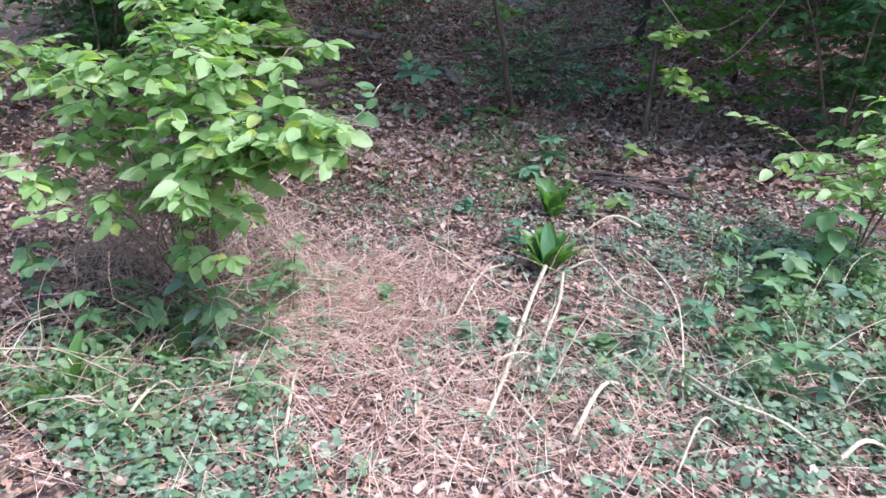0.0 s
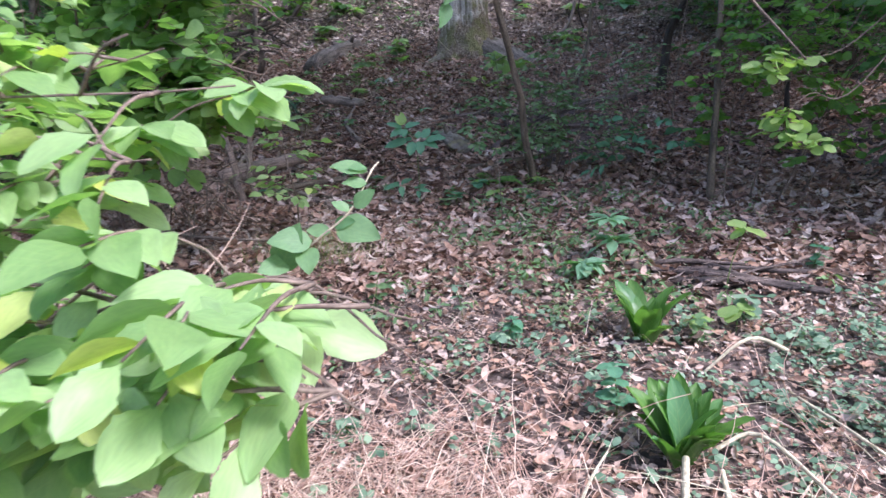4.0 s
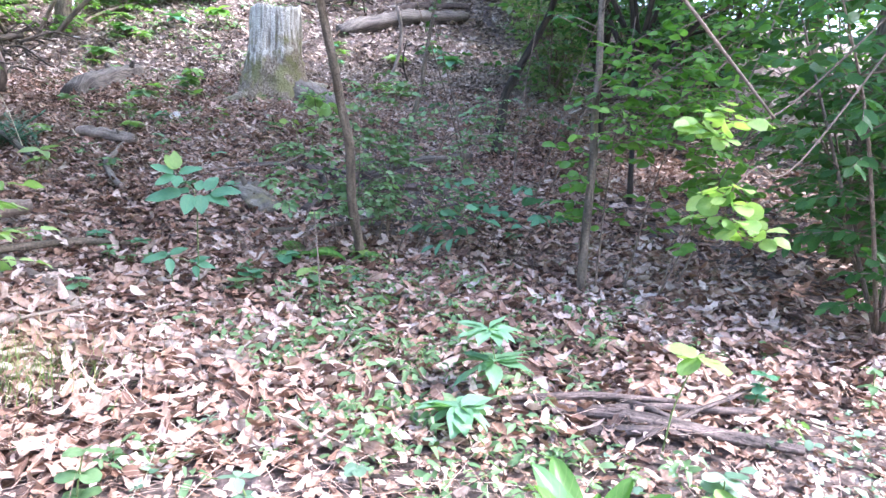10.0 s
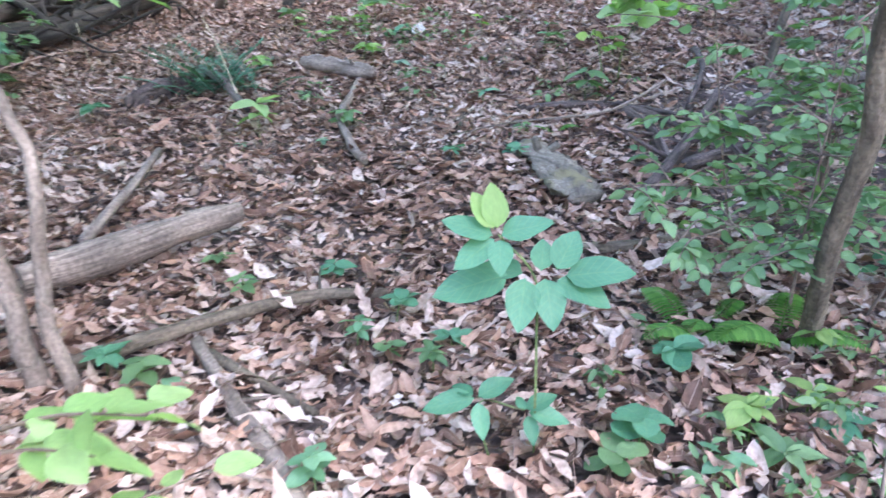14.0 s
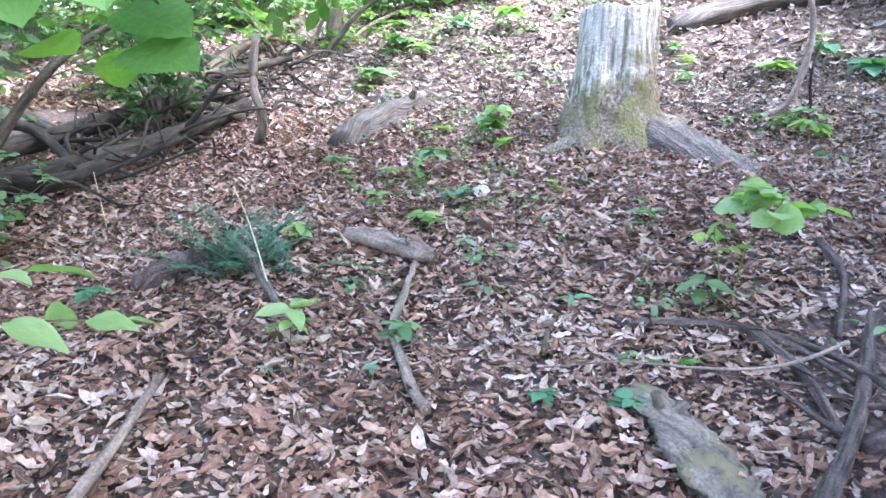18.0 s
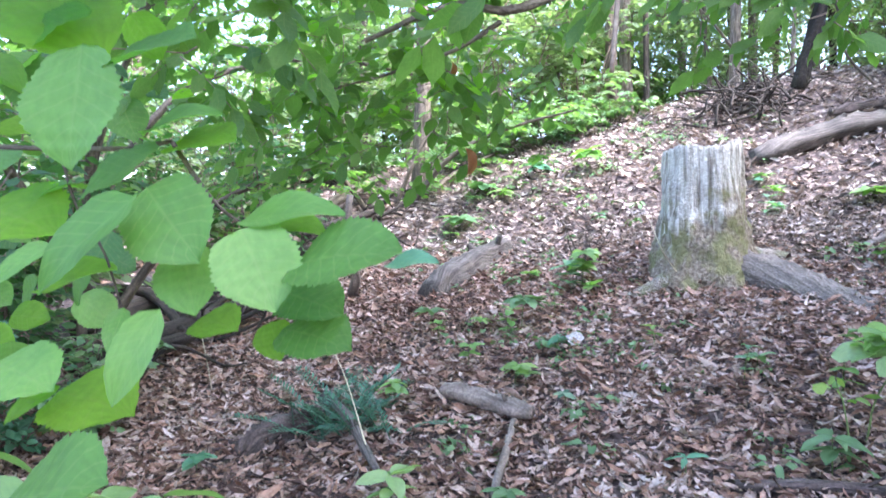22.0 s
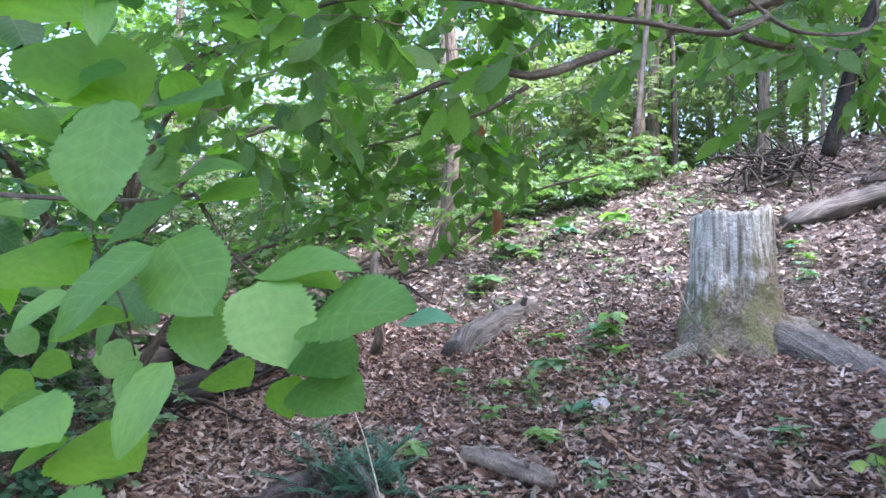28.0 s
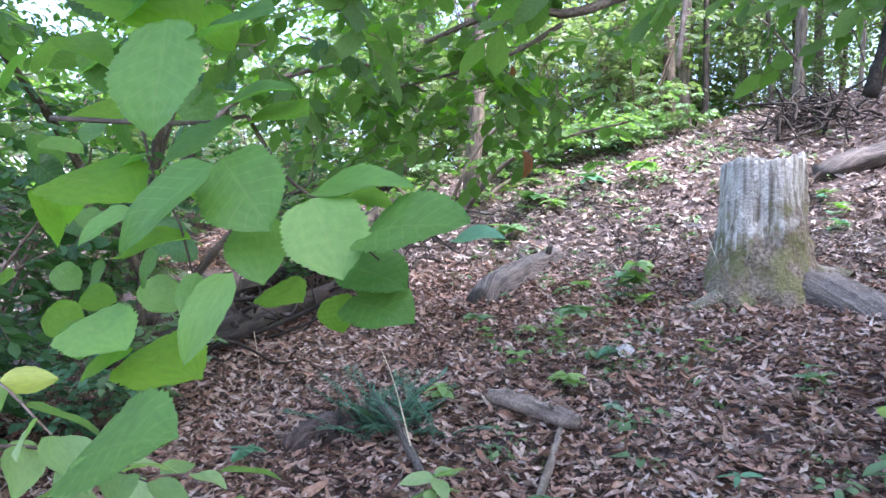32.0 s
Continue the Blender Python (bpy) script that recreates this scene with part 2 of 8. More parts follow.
def litter_material(name, stops):
    """Dry leaves: each its own tan, rust or grey brown, older and darker in drifts, with a midrib and blotches."""
    m, nodes, links, b = nodes_of(name, 0.6)
    geo = nodes.new("ShaderNodeNewGeometry")
    drift, blotch = nodes.new("ShaderNodeTexNoise"), nodes.new("ShaderNodeTexNoise")
    links.new(geo.outputs["Position"], drift.inputs["Vector"])
    drift.inputs["Scale"].default_value, drift.inputs["Detail"].default_value = 1.1, 3.0
    links.new(geo.outputs["Position"], blotch.inputs["Vector"])
    blotch.inputs["Scale"].default_value, blotch.inputs["Detail"].default_value = 55.0, 5.0
    age = math_node(nodes, links, "ADD", geo.outputs["Random Per Island"], math_node(nodes, links, "MULTIPLY", math_node(nodes, links, "SUBTRACT", drift.outputs[0], 0.5), 0.9))
    col = ramp(nodes, stops)
    links.new(age, col.inputs[0])
    spots = ramp(nodes, [(0.32, (0.55, 0.5, 0.46)), (0.6, (1.08, 1.06, 1.04))])
    links.new(blotch.outputs[0], spots.inputs[0])
    mx = nodes.new("ShaderNodeMix")
    mx.data_type, mx.blend_type = "RGBA", "MULTIPLY"
    mx.inputs[0].default_value = 0.8
    links.new(col.outputs[0], mx.inputs[6])
    links.new(spots.outputs[0], mx.inputs[7])
    sep = nodes.new("ShaderNodeSeparateXYZ")
    links.new(nodes.new("ShaderNodeTexCoord").outputs["UV"], sep.inputs[0])
    rib = math_node(nodes, links, "LESS_THAN", math_node(nodes, links, "ABSOLUTE", sep.outputs[1]), 0.07)
    vm = nodes.new("ShaderNodeMix")
    vm.data_type = "RGBA"
    links.new(math_node(nodes, links, "MULTIPLY", rib, 0.4), vm.inputs[0])
    links.new(mx.outputs[2], vm.inputs[6])
    vm.inputs[7].default_value = (0.52, 0.40, 0.31, 1)
    links.new(vm.outputs[2], b.inputs["Base Color"])
    bump = nodes.new("ShaderNodeBump")
    bump.inputs["Strength"].default_value, bump.inputs["Distance"].default_value = 0.5, 0.004
    links.new(blotch.outputs[0], bump.inputs["Height"])
    links.new(bump.outputs[0], b.inputs["Normal"])
    b.inputs["Specular IOR Level"].default_value = 0.35
    t = nodes.new("ShaderNodeBsdfTranslucent")
    links.new(vm.outputs[2], t.inputs[0])
    ms = nodes.new("ShaderNodeMixShader")
    ms.inputs[0].default_value = 0.1
    links.new(b.outputs[0], ms.inputs[1])
    links.new(t.outputs[0], ms.inputs[2])
    links.new(ms.outputs[0], nodes["Material Output"].inputs[0])
    return m


SOIL = soil_material("soil")
LITTER = litter_material("dead leaves", [(0.0, (0.075, 0.042, 0.03)), (0.16, (0.17, 0.095, 0.065)), (0.34, (0.33, 0.20, 0.14)), (0.5, (0.44, 0.305, 0.235)), (0.6, (0.43, 0.26, 0.175)), (0.68, (0.50, 0.375, 0.305)), (0.88, (0.56, 0.445, 0.38)), (1.0, (0.62, 0.53, 0.465))])
OLDLITTER = litter_material("weathered grey dead leaves", [(0.0, (0.055, 0.043, 0.035)), (0.2, (0.13, 0.10, 0.08)), (0.38, (0.26, 0.205, 0.165)), (0.55, (0.40, 0.335, 0.285)), (0.65, (0.37, 0.275, 0.205)), (0.8, (0.49, 0.425, 0.375)), (1.0, (0.58, 0.53, 0.485))])
STRAW = leaf_material("dry stalks", [(0.0, (0.32, 0.18, 0.14)), (0.5, (0.58, 0.39, 0.32)), (1.0, (0.76, 0.62, 0.52))], 0.1, 0.6, False)
DEADVINE = leaf_material("dead vines", [(0.0, (0.24, 0.16, 0.125)), (1.0, (0.60, 0.45, 0.37))], 0.0, 0.8, False)
BRIGHT = leaf_material("bright shrub leaf", [(0.0, (0.18, 0.31, 0.11)), (0.5, (0.28, 0.43, 0.18)), (0.93, (0.40, 0.54, 0.28)), (1.0, (0.50, 0.56, 0.13))], 0.45, 0.45)
FRESH = leaf_material("fresh green shrub leaf", [(0.0, (0.13, 0.26, 0.075)), (0.6, (0.21, 0.36, 0.125)), (1.0, (0.32, 0.46, 0.19))], 0.5, 0.45)
BROAD = leaf_material("broad hazel leaf", [(0.0, (0.095, 0.22, 0.05)), (0.6, (0.14, 0.295, 0.07)), (1.0, (0.195, 0.365, 0.10))], 0.5, 0.45)
YELLOW = leaf_material("yellow green leaf", [(0.0, (0.22, 0.36, 0.12)), (1.0, (0.38, 0.50, 0.19))], 0.45, 0.5)
TEAL = leaf_material("blue green leaf", [(0.0, (0.07, 0.195, 0.115)), (1.0, (0.135, 0.31, 0.19))], 0.3, 0.5)
PALETEAL = leaf_material("soft blue green leaf", [(0.0, (0.13, 0.27, 0.16)), (1.0, (0.23, 0.41, 0.26))], 0.35, 0.5)
IVY = leaf_material("ground ivy leaf", [(0.0, (0.085, 0.16, 0.105)), (0.5, (0.16, 0.26, 0.175)), (1.0, (0.29, 0.39, 0.27))], 0.25, 0.55, False)
DEEP = leaf_material("deep green leaf", [(0.0, (0.035, 0.10, 0.035)), (1.0, (0.075, 0.19, 0.06))], 0.4, 0.4)
DOCK = leaf_material("dock leaf", [(0.0, (0.065, 0.16, 0.035)), (0.8, (0.13, 0.27, 0.06)), (1.0, (0.12, 0.27, 0.14))], 0.4, 0.35)
CANOPY = leaf_material("canopy leaf", [(0.0, (0.085, 0.165, 0.055)), (0.6, (0.14, 0.25, 0.082)), (1.0, (0.22, 0.345, 0.12))], 0.6, 0.5, False)
GRASS = leaf_material("grass blade", [(0.0, (0.10, 0.19, 0.05)), (0.7, (0.17, 0.28, 0.08)), (1.0, (0.38, 0.36, 0.17))], 0.35, 0.5, False)
# limb leaf tone holds painted shade, yellow leaf tone holds painted backlight
LIMBLEAF = leaf_material("limb leaf with shade in its colour", [(0.0, (0.09, 0.18, 0.05)), (1.0, (0.18, 0.31, 0.09))], 0.6, 0.42)
GLOW = leaf_material("yellow green leaf with sunlight in its colour", [(0.0, (0.15, 0.34, 0.03)), (1.0, (0.24, 0.45, 0.06))], 0.7, 0.45)
PALE = leaf_material("pale soft leaf", [(0.0, (0.12, 0.25, 0.11)), (1.0, (0.20, 0.34, 0.17))], 0.4, 0.5)
# the haze of distance is mixed into this greyer leaf colour
HAZE = leaf_material("green leaf greyed by painted haze", [(0.0, (0.145, 0.205, 0.115)), (1.0, (0.27, 0.345, 0.21))], 0.5, 0.5, False)
MUTED = leaf_material("muted green leaf", [(0.0, (0.10, 0.19, 0.09)), (1.0, (0.22, 0.34, 0.17))], 0.35, 0.5, False)
GOLD = leaf_material("gold and green leaf", [(0.0, (0.28, 0.34, 0.11)), (1.0, (0.44, 0.32, 0.19))], 0.45, 0.5)
REDLEAF = leaf_material("rust brown leaf", [(0.0, (0.20, 0.07, 0.035)), (1.0, (0.36, 0.15, 0.07))], 0.4, 0.6)
BARK = bark_material("grey brown bark", (0.085, 0.067, 0.048), (0.25, 0.207, 0.155))
PALEBARK = bark_material("pale grey bark", (0.17, 0.135, 0.11), (0.42, 0.35, 0.30), 8, 1.2, 0.012)
DARKBARK = bark_material("very dark brown bark", (0.02, 0.016, 0.012), (0.08, 0.064, 0.048))
LOGWOOD = bark_material("weathered log", (0.075, 0.064, 0.056), (0.27, 0.24, 0.215), 24, 0.7, 0.03)
ROTTEN = bark_material("rotten wood", (0.05, 0.037, 0.034), (0.20, 0.155, 0.14), 16, 2.0, 0.02)
SLABWOOD = bark_material("silver grey slab", (0.145, 0.125, 0.10), (0.31, 0.28, 0.235), 12, 0.9, 0.012, (0.20, 0.175, 0.095))
BAREWOOD = bark_material("bare dry wood", (0.19, 0.15, 0.125), (0.42, 0.345, 0.29), 22, 1.2, 0.008)
STUMPWOOD = stump_material("stump wood and bark", ((0.15, 0.125, 0.095), (0.47, 0.435, 0.365), (0.68, 0.65, 0.57)), ((0.13, 0.10, 0.072), (0.36, 0.30, 0.22)), (0.20, 0.20, 0.075))
ROOTWOOD = bark_material("weathered root", (0.15, 0.13, 0.112), (0.29, 0.26, 0.23), 11, 1.3, 0.03)
STUMPBARK = crust_material("mossy stump bark", (0.19, 0.165, 0.13), (0.40, 0.37, 0.31), (0.15, 0.16, 0.075))
TWIG = bark_material("twig bark", (0.12, 0.085, 0.065), (0.32, 0.25, 0.20), 60, 8, 0.003)
PALESTEM = bark_material("pale cut stem", (0.50, 0.45, 0.31), (0.78, 0.72, 0.55), 40, 3, 0.003)
GREENSTEM = bark_material("green stem", (0.12, 0.19, 0.06), (0.26, 0.34, 0.13), 60, 6, 0.002)
WHITE = bark_material("white paper scrap", (0.40, 0.39, 0.37), (0.62, 0.61, 0.60), 20, 20, 0.004)


# geometry helpers
class Geo:
    def __init__(self):
        self.v, self.f, self.uv, self.n = [], [], [], 0

    def add(self, v, f, uv):
        """Vertices (n, 3), faces of one size (m, k) and a uv for each vertex."""
        self.v.append(np.asarray(v, float))
        self.f.append(np.asarray(f, int) + self.n)
        self.uv.append(np.asarray(uv, float))
        self.n += len(v)

    def data(self, name, material, smooth=True):
        v, uv = np.concatenate(self.v), np.concatenate(self.uv)
        me = bpy.data.meshes.new(name)
        loops = np.concatenate([f.ravel() for f in self.f])
        sizes = np.concatenate([np.full(len(f), f.shape[1]) for f in self.f])
        me.vertices.add(len(v))
        me.vertices.foreach_set("co", v.ravel().astype(np.float32))
        me.loops.add(len(loops))
        me.loops.foreach_set("vertex_index", loops.astype(np.int32))
        me.polygons.add(len(sizes))
        me.polygons.foreach_set("loop_start", np.concatenate([[0], np.cumsum(sizes)[:-1]]).astype(np.int32))
        me.polygons.foreach_set("use_smooth", np.full(len(sizes), smooth))
        layer = me.uv_layers.new(name="uv")
        layer.data.foreach_set("uv", uv[loops].ravel().astype(np.float32))
        me.update(calc_edges=True)
        me.validate()
        me.materials.append(material)
        return me


def part(name, geo, material, parent, label="", kind="", smooth=True):
    ob = new(name, geo.data(name, material, smooth) if isinstance(geo, Geo) else geo)
    ob.parent = parent
    return tagged(ob, label, kind=kind)


def thing(name, loc, label, category, group="", kind=""):
    ob = new(name)
    ob.empty_display_size = 0.1
    ob.location = loc
    return tagged(ob, label, category, group, kind)


def single(name, geo, material, label, category, group="", kind="", smooth=True):
    return tagged(new(name, geo.data(name, material, smooth)), label, category, group, kind)


def curve_points(pts, steps=6):
    """A smooth line through the points."""
    p = np.array(pts, float)
    if len(p) < 3:
        s = np.linspace(0, 1, steps + 1)[:, None]
        return p[0] * (1 - s) + p[-1] * s
    q = np.vstack([2 * p[0] - p[1], p, 2 * p[-1] - p[-2]])
    out = []
    for i in range(1, len(q) - 2):
        for s in np.arange(steps) / steps:
            a, b, c, d = q[i - 1], q[i], q[i + 1], q[i + 2]
            out.append(0.5 * (2 * b + (c - a) * s + (2 * a - 5 * b + 4 * c - d) * s * s + (3 * b - a - 3 * c + d) * s ** 3))
    out.append(q[-2])
    return np.array(out)


def tube(geo, pts, r0, r1, sides=8, rough=0.0, seed=0, steps=6, flat=1.0, radii=None):
    """A round limb along a smooth line, tapering from r0 to r1, closed at both ends."""
    rng = np.random.default_rng(seed)
    p = curve_points(pts, steps)
    n = len(p)
    t = np.gradient(p, axis=0)
    t /= np.linalg.norm(t, axis=1)[:, None] + 1e-9
    ref = np.array([0, 0, 1.0]) if abs(t[0][2]) < 0.9 else np.array([1.0, 0, 0])
    rr = np.linspace(r0, r1, n) if radii is None else np.interp(np.linspace(0, 1, n), np.linspace(0, 1, len(radii)), radii)
    length = np.concatenate([[0], np.cumsum(np.linalg.norm(np.diff(p, axis=0), axis=1))])
    v, uv = [], []
    lump = rng.normal(0, 1, (n, sides))
    ridge = rng.normal(0, 1, sides)
    ang = np.arange(sides) / sides * 2 * np.pi
    for i in range(n):
        a = np.cross(t[i], ref)
        a /= np.linalg.norm(a) + 1e-9
        b = np.cross(a, t[i])
        w = rr[i] * (1 + rough * (0.6 * ridge + 0.6 * lump[i]))
        v.append(p[i] + np.cos(ang)[:, None] * a * w[:, None] + np.sin(ang)[:, None] * b * w[:, None] * flat)
        uv.append(np.stack([np.abs(ang - np.pi) * max(rr[i], 0.01), np.full(sides, length[i])], 1))
    v = np.concatenate(v + [p[:1], p[-1:]])
    uv = np.concatenate(uv + [[[0.3, 0]], [[0.3, length[-1]]]])
    i, j = np.meshgrid(np.arange(n - 1), np.arange(sides), indexing="ij")
    k = (j + 1) % sides
    f = np.stack([i * sides + j, i * sides + k, (i + 1) * sides + k, (i + 1) * sides + j], -1).reshape(-1, 4)
    base = geo.n
    geo.add(v, f, uv)
    jj = np.arange(sides)
    caps = np.concatenate([np.stack([(jj + 1) % sides, jj, np.full(sides, n * sides)], 1),
                           np.stack([(n - 1) * sides + jj, (n - 1) * sides + (jj + 1) % sides, np.full(sides, n * sides + 1)], 1)])
    geo.f.append(caps + base)
    return p


def variant_phase(seed):
    return seed * 1.7


def leaf_shape(outline="ovate", width=0.5, segs=6, fold=0.12, curl=0.12, teeth=0.0, seed=0):
    """A leaf of length 1 along x: vertices, faces and uv."""
    rng = np.random.default_rng(seed)
    u = np.linspace(0, 1, segs + 1)
    if outline == "ovate":
        w = np.sin(np.pi * u ** 0.75) ** 0.8
    elif outline == "round":
        w = np.sqrt(np.clip(1 - (2 * u - 1) ** 2, 0, 1)) ** 0.85
    elif outline == "lance":
        w = np.sin(np.pi * u ** 0.9)
    elif outline == "hazel":
        w = np.interp(u, [0, 0.03, 0.12, 0.28, 0.48, 0.64, 0.78, 0.88, 0.95, 1], [0.02, 0.42, 0.74, 0.95, 1.0, 0.92, 0.70, 0.42, 0.17, 0.0])
    elif outline == "obovate":
        w = np.sin(np.pi * u ** 1.35) ** 0.75 * (1 + 0.06 * np.sin(u * 31 + seed))
    elif outline == "oblong":
        w = np.sin(np.pi * u ** 0.85) ** 0.55
    else:
        w = np.sin(np.pi * u ** 0.75) ** 0.8 * (1 + 0.35 * np.cos(u * 26))
    w = w * width / 2
    w[0], w[-1] = 0.012, 0.004
    if teeth:
        w[1:-1] *= 1 + teeth * (np.arange(1, segs) % 2 - 0.5) * rng.uniform(0.3, 1.5, segs - 1) + teeth * 0.35 * np.sin(u[1:-1] * 13 + variant_phase(seed))
    ph = rng.uniform(0, 6, 3)
    bend = -curl * (u - 0.2) ** 2 + 0.012 * np.sin(u * 7 + ph[0])
    v, uv = [], []
    for s in (-1, -0.5, 0, 0.5, 1):
        v.append(np.stack([u + (0.03 * abs(s) if teeth else 0), s * w, bend + fold * abs(s) * w * 2 + 0.02 * abs(s) * np.sin(u * 9 + s * 2 + ph[1]) + (0.006 * np.sin(u * 44 - abs(s) * 9) if teeth and segs > 20 else 0)], 1))
        uv.append(np.stack([u, np.full(segs + 1, s)], 1))
    n = segs + 1
    i, j = np.meshgrid(np.arange(4), np.arange(segs), indexing="ij")
    f = np.stack([i * n + j, i * n + j + 1, (i + 1) * n + j + 1, (i + 1) * n + j], -1).reshape(-1, 4)
    return np.concatenate(v), f, np.concatenate(uv)


def small_leaf(width=0.5, fold=0.2, curl=0.2, seed=0):
    """A light leaf of eight corners for the mass of foliage and litter."""
    rng = np.random.default_rng(seed)
    k = rng.normal(0, 0.05, 8)
    v = np.array([(0, 0, 0), (0.3, -width * 0.42, fold * 0.5), (0.7, -width * 0.4, fold * 0.4 - curl), (1, 0, -curl * 1.6), (0.7, width * 0.4, fold * 0.4 - curl),
                  (0.3, width * 0.42, fold * 0.5), (0.33, 0, 0), (0.72, 0, -curl)], float)
    v[:, 2] += k
    f = np.array([(0, 1, 6, 5), (1, 2, 7, 6), (6, 7, 4, 5), (2, 3, 4, 7)])
    uv = np.stack([v[:, 0], v[:, 1] / (width * 0.45)], 1)
    return v, f, uv


def crumpled_leaf(width, roll, curl, seed):
    """A dry fallen leaf, rolled and twisted, fifteen corners."""
    rng = np.random.default_rng(seed + 40)
    n = 7 if seed % 4 == 1 else 5
    u = np.linspace(0, 1, n)
    w = np.array([0.05, 0.75, 0.55, 1.0, 0.6, 0.7, 0.03] if n == 7 else [0.05, 0.8, 1.0, 0.75, 0.03]) * width / 2 * (1 + rng.normal(0, 0.18, n))
    v, uv = [], []
    twist = rng.normal(0, 0.7)
    for sd in (-1, 0, 1):
        a = twist * (u - 0.4) + sd * roll
        y = sd * w * np.cos(a * 0.8)
        z = abs(sd) * w * abs(np.sin(roll)) * np.sign(roll) + sd * w * np.sin(twist * (u - 0.4)) + curl * (u - 0.45) ** 2 + rng.normal(0, 0.035, n)
        v.append(np.stack([u + rng.normal(0, 0.035, n), y, z], 1))
        uv.append(np.stack([u, np.full(n, float(sd))], 1))
    i, j = np.meshgrid(np.arange(2), np.arange(n - 1), indexing="ij")
    f = np.stack([i * n + j, i * n + j + 1, (i + 1) * n + j + 1, (i + 1) * n + j], -1).reshape(-1, 4)
    return np.concatenate(v), f, np.concatenate(uv)


def leaf_axes(d, n):
    """Rotation matrices whose x axes are d and whose z axes are close to n; rows of d and n."""
    d = d / (np.linalg.norm(d, axis=-1, keepdims=True) + 1e-9)
    y = np.cross(n, d)
    y = y / (np.linalg.norm(y, axis=-1, keepdims=True) + 1e-9)
    return np.stack([d, y, np.cross(d, y)], -1)


def spread(geo, shape, pos, rot, size):
    """Many copies of a leaf shape joined into one mesh."""
    v, f, uv = shape
    m = len(pos)
    w = np.einsum("nij,vj->nvi", rot * np.asarray(size)[:, None, None], v) + pos[:, None, :]
    ff = f[None] + (np.arange(m) * len(v))[:, None, None]
    geo.add(w.reshape(-1, 3), ff.reshape(-1, f.shape[1]), np.tile(uv, (m, 1)))


LEAVES = {}


def leaf_mesh(kind, material, variant=0):
    key = (kind, material.name, variant)
    if key not in LEAVES:
        spec = {"broad": ("hazel", 0.92, 36, 0.07, 0.16, 0.085), "ovate": ("ovate", 0.52, 12, 0.14, 0.18, 0.05), "droop": ("lance", 0.36, 12, 0.1, 0.2, 0.05), "round": ("round", 0.82, 10, 0.08, 0.1, 0.04),
                "lance": ("lance", 0.34, 8, 0.12, 0.22, 0.0), "dock": ("oblong", 0.36, 12, 0.16, 0.3, 0.05), "wide": ("ovate", 0.62, 10, 0.06, 0.18, 0.03), "obovate": ("obovate", 0.54, 14, 0.1, 0.3, 0.05)}[kind]
        g = Geo()
        g.add(*leaf_shape(*spec, seed=variant + 3))
        LEAVES[key] = g.data("leaf_" + kind, material)
    return LEAVES[key]


def put_leaf(parent, kind, material, base, direction, normal, size, name="leaf", variant=None):
    """One leaf as an object of its own under its plant; base in world metres."""
    ob = new(name, leaf_mesh(kind, material, random.randrange(3) if variant is None else variant))
    r = leaf_axes(np.array([direction], float), np.array([normal], float))[0]
    ob.parent = parent
    ob.matrix_basis = Matrix.Translation(Vector(base) - parent.location) @ Matrix([list(row) for row in r]).to_4x4() @ Matrix.Scale(size, 4)
    return ob


def local(geo, parent):
    """Moves a mesh that was built in world metres under its parent."""
    for i, v in enumerate(geo.v):
        geo.v[i] = v - np.array(parent.location)
    return geo


# ground
def ground(x, y):
    x, y = np.asarray(x, float), np.asarray(y, float)
    b = np.interp(y, [-40, 0, 2.5, 3.6, 4.5, 5.8, 7.2, 7.7], [0, 0.1, 0.12, 0.2, 0.27, 0.31, 0.40, 0.43])
    u, xc = np.maximum(y - 7.7, 0), np.clip(x, -3, 3.5)
    return b + (0.235 + 0.02 * xc) * np.minimum(u, 10.7) + 0.22 * np.clip(u - 7, 0, 3.7) - 0.01 * np.clip(u - 10.7, 0, 60)


def gz(x, y):
    return float(ground(x, y))


def slope_normal(x, y):
    e = 0.05
    n = np.stack([ground(x - e, y) - ground(x + e, y), ground(x, y - e) - ground(x, y + e), np.full(np.shape(x), 2 * e)], -1)
    return n / np.linalg.norm(n, axis=-1, keepdims=True)


def axis_steps(lo, hi, fine, outer):
    inner = np.arange(lo, hi + 1e-6, fine)
    far = np.cumsum(fine * 1.35 ** np.arange(1, 24))
    far = far[far < outer]
    return np.concatenate([lo - far[::-1], inner, hi + far])


def build_ground():
    xs, ys = axis_steps(-7, 7, 0.09, 420), axis_steps(-2, 20, 0.09, 420)
    x, y = np.meshgrid(xs, ys, indexing="ij")
    relief = 0.018 * np.sin(3.1 * x + 1.7 * np.sin(2.3 * y)) * np.sin(2.7 * y + 0.8 * x) + 0.008 * np.sin(11 * x + 3 * y) * np.sin(9 * y - 4 * x)
    z = ground(x, y) + relief - 0.012
    g = Geo()
    n, m = x.shape
    i, j = np.meshgrid(np.arange(n - 1), np.arange(m - 1), indexing="ij")
    f = np.stack([i * m + j, (i + 1) * m + j, (i + 1) * m + j + 1, i * m + j + 1], -1).reshape(-1, 4)
    g.add(np.stack([x, y, z], -1).reshape(-1, 3), f, np.stack([x, y], -1).reshape(-1, 2))
    return single("ground", g, SOIL, "brown leaf mould soil of a wooded bank", "ground", kind="structure")


build_ground()


def scatter_xy(rng, n, x0, x1, y0, y1):
    return rng.uniform(x0, x1, n), rng.uniform(y0, y1, n)


